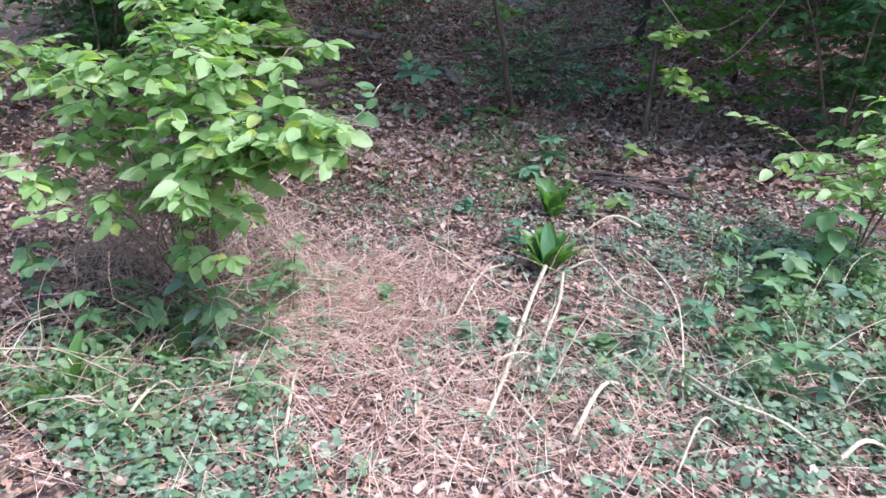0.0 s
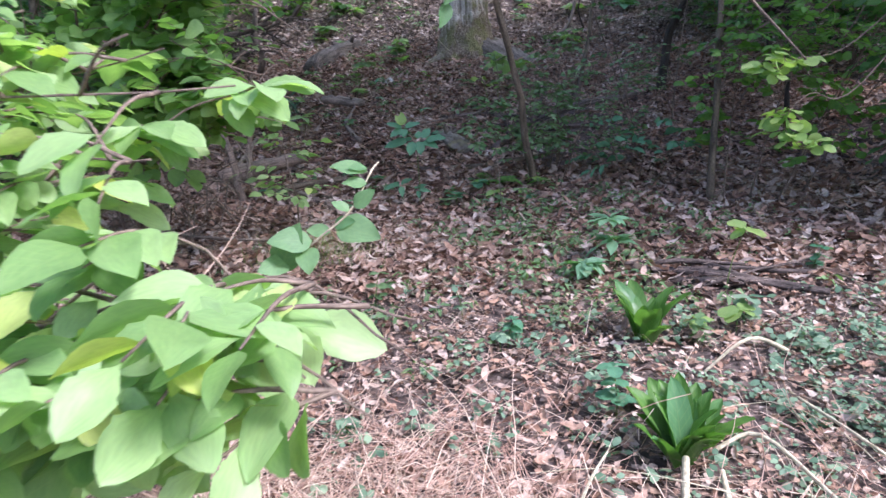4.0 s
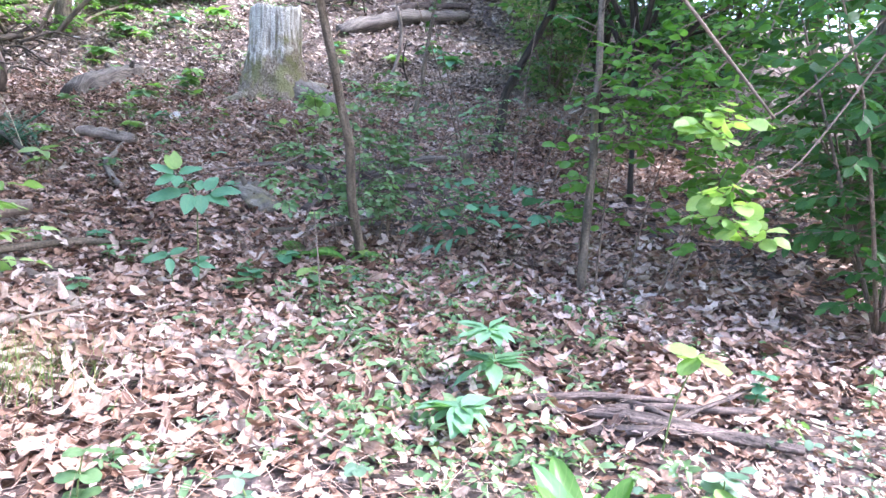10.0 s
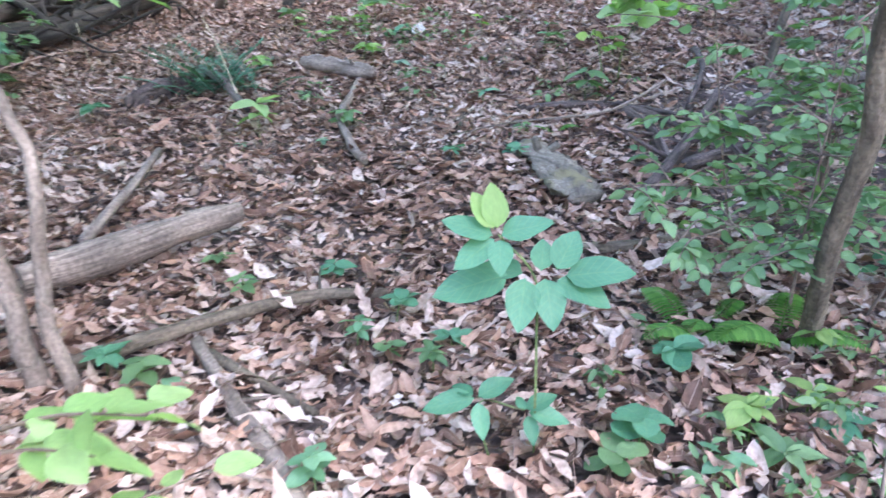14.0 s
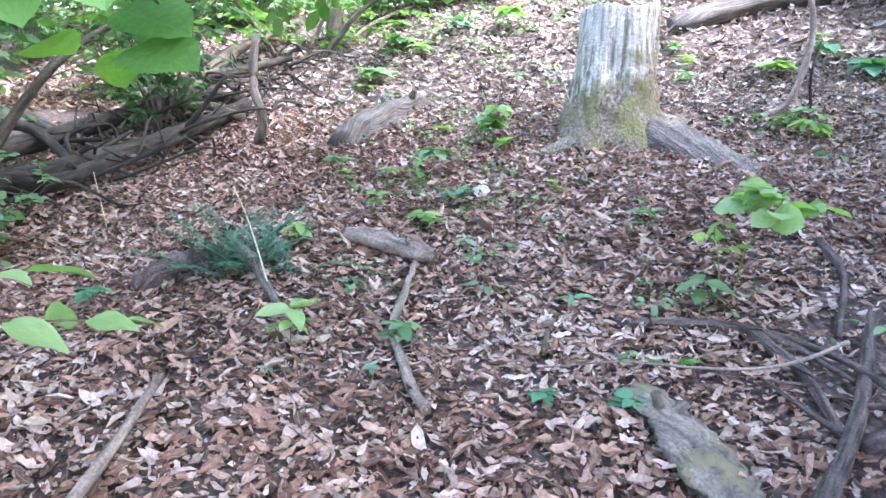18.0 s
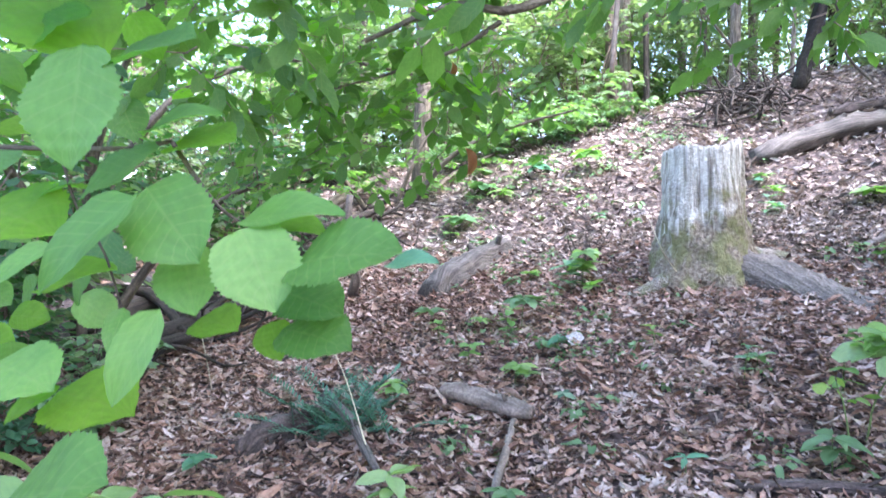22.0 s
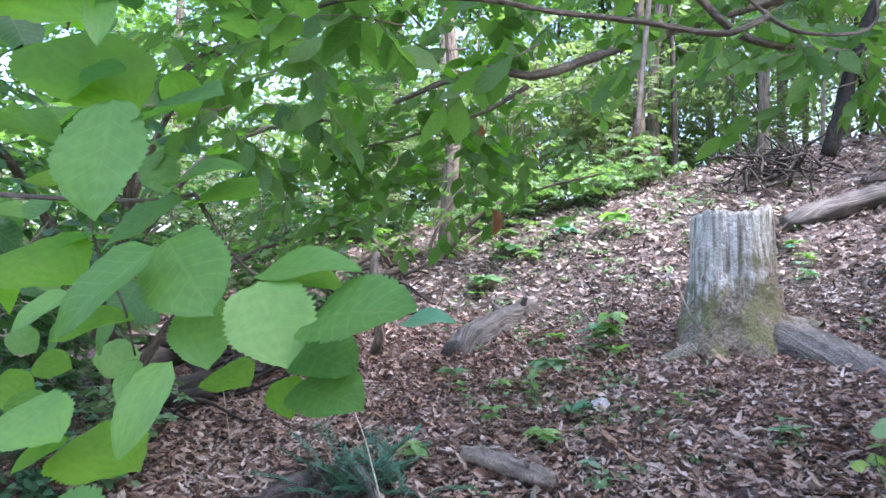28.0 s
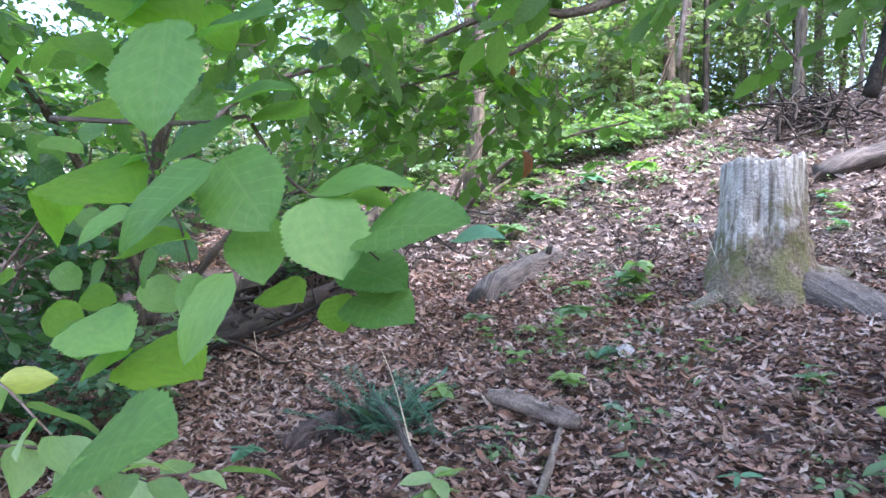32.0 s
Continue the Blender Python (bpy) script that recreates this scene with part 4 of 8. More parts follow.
# stump on the bank
def build_stump():
    a, b = np.array((0.14, 12.36, 1.54)), np.array((0.79, 12.09, 1.53))
    c = (a + b) / 2 + np.array([0.0, 0.12, 0])
    r = 0.39
    top = thing("tree_stump", (c[0], c[1], gz(c[0], c[1])), "weathered grey tree stump, mossy below, splintered top, on the leafy bank", "stump")
    rng = np.random.default_rng(4)
    sides, rows = 72, 26
    ang = np.arange(sides) / sides * 2 * np.pi
    flute = 0.05 * np.sin(ang * 5 + 1) + 0.02 * np.sin(ang * 9 + 2) + 0.008 * np.sin(ang * 17 + 4) + rng.normal(0, 0.01, sides)
    jag = rng.normal(0, 0.007, sides) + 0.03 * np.sin(ang * 2 + 0.6) + 0.035 * np.cos(ang) + 0.012 * np.sin(ang * 5) + 0.02 * (np.sin(ang * 13 + 1) > 0.8)
    for name, z0, z1, mat, lab in (("wood", -0.2, 1.12, STUMPWOOD, "silvery split wood above rough mossy bark"),):
        g = Geo()
        v, uv = [], []
        for i in range(rows):
            s = i / (rows - 1)
            z = z0 + (z1 - z0) * s
            flare = r * (0.77 + 0.42 * math.exp(-max(z, 0) * 2.0) + 0.12 * math.exp(-max(z + 0.12, 0) * 8))
            w = flare * (1 + flute + rng.normal(0, 0.016 if z > 0.55 else 0.034, sides) + 0.03 * np.sin(ang * 4 + z * 9))
            zz = z + jag * (i == rows - 1)
            v.append(np.stack([np.cos(ang) * w, np.sin(ang) * w, np.full(sides, 0.0) + zz], 1))
            uv.append(np.stack([ang * r, np.full(sides, z)], 1))
        i, j = np.meshgrid(np.arange(rows - 1), np.arange(sides), indexing="ij")
        k = (j + 1) % sides
        f = np.stack([i * sides + j, i * sides + k, (i + 1) * sides + k, (i + 1) * sides + j], -1).reshape(-1, 4)
        n = rows * sides
        if name == "wood":
            for q, dz in ((0.88, 0.0), (0.55, -0.1)):
                v.append(np.stack([np.cos(ang) * r * 0.8 * q, np.sin(ang) * r * 0.8 * q, z1 + dz + jag * 0.5], 1))
                uv.append(np.stack([ang * r, np.full(sides, z1 + 0.1)], 1))
            v.append(np.array([[0, 0, z1 - 0.14]]))
            uv.append(np.array([[0.2, z1 + 0.3]]))
        g.add(np.concatenate(v), f, np.concatenate(uv))
        if name == "wood":
            jj = np.arange(sides)
            kk = (jj + 1) % sides
            for ring in (rows - 1, rows):
                g.f.append(np.stack([ring * sides + jj, ring * sides + kk, (ring + 1) * sides + kk, (ring + 1) * sides + jj], 1))
            o = (rows + 1) * sides
            g.f.append(np.stack([o + jj, o + kk, np.full(sides, o + sides)], 1))
        part(name, g, mat, top, lab)
    for pts, r0 in ((((0.15, -0.08, 0.06), (0.5, -0.38, -0.02), (0.8, -0.75, -0.17), (1.02, -1.05, -0.29), (1.2, -1.3, -0.45)), 0.24),
                    (((-0.2, -0.2, 0.04), (-0.5, -0.34, -0.10), (-0.8, -0.42, -0.22)), 0.10), (((0.3, 0.1, 0.15), (0.7, 0.2, 0.12), (1.0, 0.25, 0.05)), 0.12)):
        g = Geo()
        tube(g, pts, r0, r0 * 0.45, 30, 0.09, 7, 14, 0.85)
        part("root", g, ROOTWOOD if r0 > 0.15 else STUMPBARK, top, "weathered buttress root")
    return top


build_stump()

# logs and sticks of the bank
log_thing("fallen_log", (-2.02, 12.40, 1.40), (-1.41, 13.98, 1.79), 0.17, 0.15, LOGWOOD, "short grey weathered log with rough bark lying in leaves", 21, 0.01, 0.13)
log_thing("fallen_log", (3.04, 16.46, 3.52), (4.62, 16.70, 3.76), 0.07, 0.06, ROTTEN, "thin dark log lying on the crest behind a thicker one", 24, 0.02, 0.14, "log", 12)
log_thing("fallen_log", (1.78, 15.58, 2.85), (4.42, 16.14, 3.46), 0.155, 0.125, LOGWOOD, "long grey fallen trunk lying along the top of the bank", 22, 0.1, 0.14)
log_thing("broken_stick", (-1.53, 10.17, 1.04), (-0.97, 9.83, 1.00), 0.055, 0.05, PALEBARK, "thick broken grey branch piece on dead leaves", 23, 0, 0.2, "stick", 12)
branch_thing("crooked_stick", [(-1.07, 9.81, 0.95), (-1.10, 9.43, 0.87), (-1.12, 9.10, 0.81), (-1.04, 8.84, 0.75), (-0.98, 8.65, 0.71), (-0.91, 8.53, 0.68)], 0.02, 0.03, PALEBARK, "crooked grey stick half sunk in the leaf litter", "stick", 38, "", 0.15, 8, 5, 2)
log_thing("flat_log", (-0.03, 8.76, 0.715), (0.22, 8.12, 0.575), 0.085, 0.115, SLABWOOD, "flat silver grey slab of split log in the litter", 25, 0.02, 0.22, "log", 22, None, 0.42)
log_thing("bare_log", (-1.40, 7.86, 0.61), (-2.05, 7.26, 0.54), 0.062, 0.075, BAREWOOD, "barkless tan log with an orange broken end", 26, 0, 0.06, "log", 14)
branch_thing("fallen_branch", [(-0.70, 7.30, 0.46), (-1.00, 7.23, 0.48), (-1.37, 7.00, 0.47), (-1.66, 6.82, 0.44)], 0.020, 0.03, BARK, "grey fallen branch lying beside the bare log", "branch", 37)
branch_thing("fallen_branch", [(-1.32, 6.98, 0.43), (-1.07, 6.6, 0.40), (-0.88, 6.33, 0.38), (-0.76, 6.05, 0.36)], 0.024, 0.036, PALEBARK, "long half buried branch crossing the leafy path", "branch", 37)

branch_thing("fallen_branch", [(-1.25, 6.90, 0.43), (-1.05, 6.74, 0.42), (-0.85, 6.60, 0.40)], 0.018, 0.012, BARK, "short grey branch forking from a paler one", "branch", 45, "", 0.12, 8, 5, 1)
branch_thing("thin_stick", [(-2.04, 8.62, 0.72), (-2.03, 8.15, 0.62), (-2.05, 7.72, 0.52)], 0.018, 0.026, PALEBARK, "pale slim stick leaning on the leaf litter", "stick", 39, "", 0.1, 8, 5, 1)
branch_thing("fallen_branch", [(-1.24, 5.73, 0.37), (-1.00, 5.86, 0.39), (-0.72, 6.00, 0.42)], 0.012, 0.007, PALEBARK, "thin pale branch lying across a thicker one", "branch", 40, "", 0.12, 8, 5, 2)
branch_thing("fallen_branch", [(-2.25, 5.93, 0.38), (-1.84, 5.71, 0.38), (-1.54, 5.62, 0.37), (-1.25, 5.58, 0.36)], 0.016, 0.009, BAREWOOD, "pale dry branch under the dead vines", "branch", 41, "", 0.12, 8, 5, 2)
log_thing("rotten_log", (-2.62, 9.56, 0.79), (-2.18, 10.08, 0.92), 0.11, 0.085, ROTTEN, "crumbling dark grey piece of rotten log beside evergreen sprigs", 42, 0.03, 0.32, "log", 16, None, 0.7)
log_thing("broken_stick", (-2.30, 10.18, 1.00), (-1.72, 9.28, 0.83), 0.032, 0.024, LOGWOOD, "grey stick leaning over the evergreen sprigs", 43, 0.05, 0.15, "stick", 10)
log_thing("decayed_log", (-0.38, 5.64, 0.33), (0.06, 5.36, 0.32), 0.045, 0.05, PALEBARK, "pale decayed log half sunk in the litter", 44, 0.0, 0.2, "log", 12, None, 0.6)
branch_thing("bent_branch", [(2.17, 12.6, 2.94), (2.26, 12.6, 2.52), (2.16, 12.6, 2.0), (2.0, 12.62, 1.83), (1.79, 12.66, 1.76)], 0.026, 0.032, PALEBARK, "bent grey branch rising from the litter beside the stump", "branch", 46, "", 0.12, 8, 5, 2)
branch_thing("bent_branch", [(2.34, 12.6, 2.48), (2.30, 12.6, 2.17), (2.46, 12.85, 1.88)], 0.012, 0.016, DARKBARK, "thin dark twig standing beside a bent branch", "branch", 47, "", 0.12, 8, 5, 1)
# branches heaped at the foot of the bank
for i, (pts, r0, mat) in enumerate((
        ([(0.48, 8.14, 0.58), (0.84, 8.62, 0.75), (1.28, 9.39, 0.92)], 0.045, ROTTEN),
        ([(0.76, 8.44, 0.66), (1.25, 8.59, 0.75), (1.74, 8.61, 0.73)], 0.04, ROTTEN),
        ([(0.40, 9.25, 0.83), (0.71, 9.16, 0.85), (0.96, 8.76, 0.82), (1.13, 8.25, 0.65)], 0.022, ROTTEN),
        ([(1.10, 8.80, 0.81), (1.56, 9.11, 0.94), (2.32, 9.40, 1.03)], 0.05, LOGWOOD),
        ([(0.04, 7.71, 0.47), (0.46, 7.77, 0.49), (1.10, 7.99, 0.56)], 0.03, BARK),
        ([(-0.48, 7.54, 0.44), (-0.23, 7.68, 0.47), (0.05, 7.74, 0.45)], 0.035, ROTTEN),
        ([(-0.02, 9.29, 0.83), (0.49, 9.24, 0.86), (0.76, 9.07, 0.83), (0.97, 8.76, 0.75)], 0.028, ROTTEN),
        ([(0.60, 9.25, 0.85), (0.71, 8.84, 0.78), (0.72, 8.45, 0.66)], 0.035, ROTTEN),
        ([(-0.40, 9.02, 0.75), (-0.35, 9.20, 0.82), (-0.29, 9.38, 0.83)], 0.018, BARK),
        ([(1.37, 10.15, 1.12), (1.26, 9.65, 1.03), (1.03, 9.20, 0.84)], 0.025, ROTTEN))):
    branch_thing("dead_branch", pts, r0, r0 * 0.55, mat, "dead grey brown branch among the litter", "branch", 30 + i, "dead branches by the bank")
g = Geo()
tube(g, [(-0.44, 8.85, 0.75), (-0.10, 8.75, 0.84), (0.13, 8.60, 0.89), (0.36, 8.50, 0.94), (0.49, 8.42, 1.02), (0.61, 8.38, 1.11)], 0.004, 0.009, 8, 0.08, 2, 6)
single("dry_stalk", g, BAREWOOD, "long pale dry stalk lying across the branches", "stalk")

# brush heap on the far side of the hollow
for i, (pts, r0, mat) in enumerate((
        ([(-4.45, 10.55, 1.10), (-3.95, 11.30, 1.24), (-3.55, 12.50, 1.46), (-3.40, 13.90, 1.70)], 0.10, DARKBARK),
        ([(-4.80, 11.10, 1.24), (-4.54, 12.24, 1.42), (-4.37, 12.98, 1.56), (-4.20, 14.10, 1.76), (-3.50, 14.10, 1.74)], 0.085, DARKBARK),
        ([(-5.40, 13.00, 1.52), (-4.34, 12.16, 1.36), (-3.60, 11.70, 1.26)], 0.05, LOGWOOD),
        ([(-4.40, 14.90, 1.95), (-3.91, 15.34, 2.10), (-3.40, 15.90, 2.30)], 0.07, DARKBARK),
        ([(-4.50, 11.05, 1.20), (-3.90, 10.90, 1.16), (-3.75, 11.60, 1.28)], 0.08, DARKBARK),
        ([(-4.44, 14.76, 1.82), (-4.05, 16.13, 2.52), (-3.64, 17.37, 2.91)], 0.09, BARK),
        ([(-5.60, 12.35, 1.48), (-4.64, 11.87, 1.48), (-3.91, 11.31, 1.20)], 0.05, DARKBARK),
        ([(-4.10, 13.10, 1.60), (-3.70, 13.40, 1.68), (-3.20, 13.20, 1.58)], 0.055, BARK),
        ([(-4.64, 15.68, 2.14), (-4.12, 16.35, 2.56), (-3.76, 17.64, 2.92)], 0.05, DARKBARK))):
    branch_thing("brush_log", pts, r0, r0 * 0.7, mat, "thick dead limb in a heap of brushwood", "log", 50 + i, "brushwood heap")
g = Geo()
tube(g, [(-2.92, 12.80, 1.33), (-2.76, 12.43, 1.60), (-2.83, 12.40, 1.97), (-2.78, 12.38, 2.37)], 0.055, 0.03, 8, 0.2, 9, 5)
single("broken_snag", g, PALEBARK, "slim broken upright snag standing in the brush heap", "snag")
rng = np.random.default_rng(12)
top = thing("brush_pile", (2.08, 17.22, 3.61), "pile of dark dead twigs and branches above the stump", "brush pile")
for k in range(110):
    p0 = np.array((2.08, 17.22, 3.63)) + rng.normal(0, 1, 3) * np.array([0.42, 0.32, 0.0])
    p0[2] = gz(p0[0], p0[1]) + rng.uniform(0, 0.4)
    a = rng.uniform(0, 2 * np.pi)
    d = np.array([math.cos(a), math.sin(a) * 0.6, rng.uniform(-0.2, 0.7)]) * rng.uniform(0.3, 0.95)
    g = Geo()
    tube(g, [p0, p0 + d * 0.35 + rng.normal(0, 0.1, 3), p0 + d * 0.7 + rng.normal(0, 0.14, 3), p0 + d], rng.uniform(0.006, 0.028), 0.004, 5, 0.2, k, 4)
    part("stick", local(g, top), DARKBARK, top)

rng = np.random.default_rng(31)
top = thing("brush_pile", (-4.12, 13.09, 1.37), "heap of thin dark brushwood along the hollow", "brush pile")
for k in range(90):
    q = np.array((-4.19, 11.15, 1.03)) + (np.array((-3.66, 15.92, 2.14)) - np.array((-4.19, 11.15, 1.03))) * rng.uniform(-0.15, 1.05) + rng.normal(0, 0.28, 3) * np.array([1, 1, 0])
    q[2] = gz(q[0], q[1]) + rng.uniform(0.0, 0.3)
    a = rng.normal(0.75, 0.9)
    d = np.array([math.cos(a), math.sin(a), rng.uniform(-0.15, 0.25)]) * rng.uniform(0.4, 1.2)
    g = Geo()
    tube(g, [q, q + d * 0.35 + rng.normal(0, 0.13, 3), q + d * 0.7 + rng.normal(0, 0.15, 3), q + d + rng.normal(0, 0.1, 3)], rng.uniform(0.008, 0.032), 0.006, 5, 0.2, k, 4)
    part("stick", local(g, top), DARKBARK, top)

# white scrap and small oddments
g = Geo()
rng = np.random.default_rng(3)
p = np.array((-0.71, 11.01, 1.20))
u = np.linspace(-1, 1, 9)
xx, yy = np.meshgrid(u, u, indexing="ij")
zz = 0.02 * np.sin(xx * 3 + yy * 2) + 0.012 * rng.normal(size=xx.shape) + 0.045 * (1 - xx ** 2) * (1 - yy ** 2)
i, j = np.meshgrid(np.arange(8), np.arange(8), indexing="ij")
f = np.stack([i * 9 + j, (i + 1) * 9 + j, (i + 1) * 9 + j + 1, i * 9 + j + 1], -1).reshape(-1, 4)
g.add(np.stack([p[0] + xx * 0.085, p[1] + yy * 0.07, p[2] + zz], -1).reshape(-1, 3), f, np.stack([xx, yy], -1).reshape(-1, 2))
single("paper_scrap", g, WHITE, "crumpled white scrap half buried in leaves", "scrap")


# saplings
def sapling(name, pts, r, label, material, twigs, leaf_material_, kind, size, seed, limit=60, per=7, group="saplings", twig_len=(0.3, 0.6), low=0.3):
    rng = np.random.default_rng(seed)
    top = thing(name, pts[0], label, "sapling", group)
    g, wood, rest = Geo(), Geo(), Geo()
    line = curve_points(pts, 3)
    line[1:-1] += rng.normal(0, min(0.03, r * 0.3), (len(line) - 2, 3))
    pts = [tuple(q) for q in line]
    p = tube(g, pts, r, r * 0.45, 10, 0.08, seed, 8)
    part("trunk", local(g, top), material, top)
    shape = small_leaf(0.55, 0.1, 0.1, 1)
    count = [0]

    def leaf(base, d, nrm, s):
        count[0] += 1
        if count[0] <= limit:
            put_leaf(top, kind, leaf_material_, base, d, nrm, s)
        else:
            spread(rest, shape, np.array([base]), leaf_axes(np.array([d]), np.array([nrm])), [s])

    for k in range(twigs):
        s = rng.uniform(low, 1)
        q = p[int(s * (len(p) - 1))]
        a = rng.uniform(0, 2 * np.pi)
        l = rng.uniform(*twig_len)
        leafy_twig(rng, wood, q, q + np.array([math.cos(a), math.sin(a), rng.uniform(-0.1, 0.4)]) * l, 0.06, per, size, leaf)
    if wood.n:
        part("twigwork", local(wood, top), TWIG, top, kind="stuff")
    if rest.n:
        part("foliage", local(rest, top), leaf_material_, top, kind="stuff")
    return top


sapling("sapling", [(0.76, 7.02, 0.34), (0.59, 6.72, 1.0), (0.43, 6.43, 1.6), (0.27, 6.13, 2.2), (0.05, 5.74, 3.0)], 0.034, "slender leaning grey brown sapling at the foot of the bank", BARK, 16, DEEP, "ovate", 0.07, 61, 50, low=0.55)
sapling("sapling", [(2.0, 6.3, 0.38), (2.0, 6.33, 1.2), (1.99, 6.4, 2.1), (2.05, 6.5, 3.6)], 0.031, "slim upright grey sapling with climbing green leaves", BARK, 14, DEEP, "ovate", 0.08, 62, 50, low=0.45)
sapling("sapling", [(1.62, 9.53, 0.86), (1.72, 9.53, 1.5), (1.82, 9.53, 2.17), (1.95, 9.53, 3.3)], 0.03, "thin straight sapling on the bank", BARK, 8, DEEP, "ovate", 0.07, 63, 30, low=0.6)
sapling("sapling", [(2.72, 9.74, 0.95), (2.81, 9.74, 1.71), (3.05, 9.6, 2.35), (3.2, 9.2, 3.2)], 0.06, "dark forked sapling under dense leaves", DARKBARK, 30, DEEP, "ovate", 0.085, 64, 60, low=0.4)
sapling("sapling", [(-1.72, 6.76, 0.33), (-1.78, 6.80, 0.65), (-1.93, 6.88, 1.1), (-2.08, 6.97, 1.63), (-2.15, 7.10, 2.2), (-2.38, 7.20, 3.05)], 0.036, "leaning pale grey sapling stem beside the dead vines", PALEBARK, 8, BRIGHT, "ovate", 0.1, 65, 40, low=0.6)
sapling("sapling", [(-1.60, 6.72, 0.33), (-1.65, 6.75, 0.75), (-1.61, 6.76, 1.05), (-1.68, 6.79, 1.3), (-1.82, 6.86, 1.7), (-2.02, 7.02, 2.5)], 0.025, "second thin pale stem leaning over the hollow", PALEBARK, 6, BRIGHT, "ovate", 0.1, 66, 30, low=0.6)

# leafy undergrowth round the leaning sapling
shrub("undergrowth_shrub", "low shrub of small dull green leaves round a sapling", [[on_ground(0.85 + dx, 7.25 + dy, 0), on_ground(0.9 + dx * 1.8, 7.25 + dy * 1.6, 0.55), on_ground(0.95 + dx * 2.6, 7.2 + dy * 2.2, 1.15)]
      for dx, dy in ((-0.2, 0.1), (0.1, 0.25), (0.3, 0), (0.15, -0.12), (-0.1, -0.1), (0.4, 0.3), (0.25, 0.5), (0.5, 0.1), (0.45, 0.5))], MUTED, "wide", 0.05, 290, 71, per_twig=8, density=13, r=0.006, low=0.2, twig_len=(0.15, 0.35))
shrub("undergrowth_shrub", "low dark green leafy shrub beside a slim trunk", [[on_ground(1.55 + dx, 6.9 + dy, 0), on_ground(1.55 + dx * 1.8, 6.9 + dy * 1.8, 0.3), on_ground(1.55 + dx * 3, 6.9 + dy * 2.4, 0.55)]
      for dx, dy in ((-0.15, 0.1), (0.1, 0.1), (0.15, -0.1), (-0.1, -0.1))], TEAL, "ovate", 0.10, 120, 72, per_twig=7, density=8, r=0.005, low=0.4, twig_len=(0.15, 0.3))
shrub("undergrowth_shrub", "leafy green shrub climbing beside a slim sapling", [[on_ground(2.15 + dx, 6.2 + dy, 0), on_ground(2.25 + dx * 1.8, 6.2 + dy * 1.8, 0.8), on_ground(2.35 + dx * 3, 6.1 + dy * 2.4, 1.7)]
      for dx, dy in ((-0.05, 0.1), (0.15, 0.1), (0.25, -0.1), (0.4, 0.1), (0.6, 0.2))], BROAD, "round", 0.08, 200, 73, per_twig=8, density=9, r=0.007, low=0.25, twig_len=(0.2, 0.45))
shrub("undergrowth_shrub", "dark thin leafy shrub on the wooded bank", [[on_ground(2.4 + dx, 8.6 + dy, 0), on_ground(2.4 + dx * 1.8, 8.6 + dy * 1.8, 0.9), on_ground(2.4 + dx * 3, 8.6 + dy * 2.4, 2.0)]
      for dx, dy in ((-0.3, 0.1), (0.15, 0.2), (0.25, -0.1), (0.5, 0.1), (0.8, 0.2), (-0.4, -0.2))], DEEP, "ovate", 0.08, 60, 74, per_twig=7, density=2, r=0.01, low=0.3, twig_len=(0.25, 0.5))

base = (1.05, 7.64, 0.42)
shrub("undergrowth_shrub", "open shrub with rows of light blue green leaflets", [[base, (base[0] - 0.05, base[1], base[2] + 0.3), (0.42, 7.23, 0.89), (0.07, 7.08, 0.94)], [base, (base[0], base[1], base[2] + 0.4), (0.60, 7.33, 1.03), (0.29, 7.27, 1.14)],
      [base, (base[0], base[1], base[2] + 0.5), (0.75, 7.52, 1.24), (0.59, 7.59, 1.42)], [base, (base[0], base[1], base[2] + 0.4), (0.90, 7.47, 1.10), (1.05, 7.56, 1.34)], [base, (base[0], base[1], base[2] + 0.25), (0.51, 7.04, 0.81), (0.20, 6.92, 0.80)],
      [base, (base[0], base[1], base[2] + 0.3), (0.79, 7.16, 0.85), (0.88, 7.08, 0.93)], [base, (base[0], base[1], base[2] + 0.6), (0.89, 7.71, 1.45), (0.90, 7.92, 1.74)], [base, (base[0], base[1], base[2] + 0.25), (0.62, 7.01, 0.74), (0.44, 6.85, 0.75)],
      [base, (base[0], base[1], base[2] + 0.5), (1.12, 7.83, 1.49), (1.35, 7.88, 1.61)]], MUTED, "ovate", 0.065, 290, 75, per_twig=9, density=11, r=0.005, low=0.35, twig_len=(0.1, 0.24))

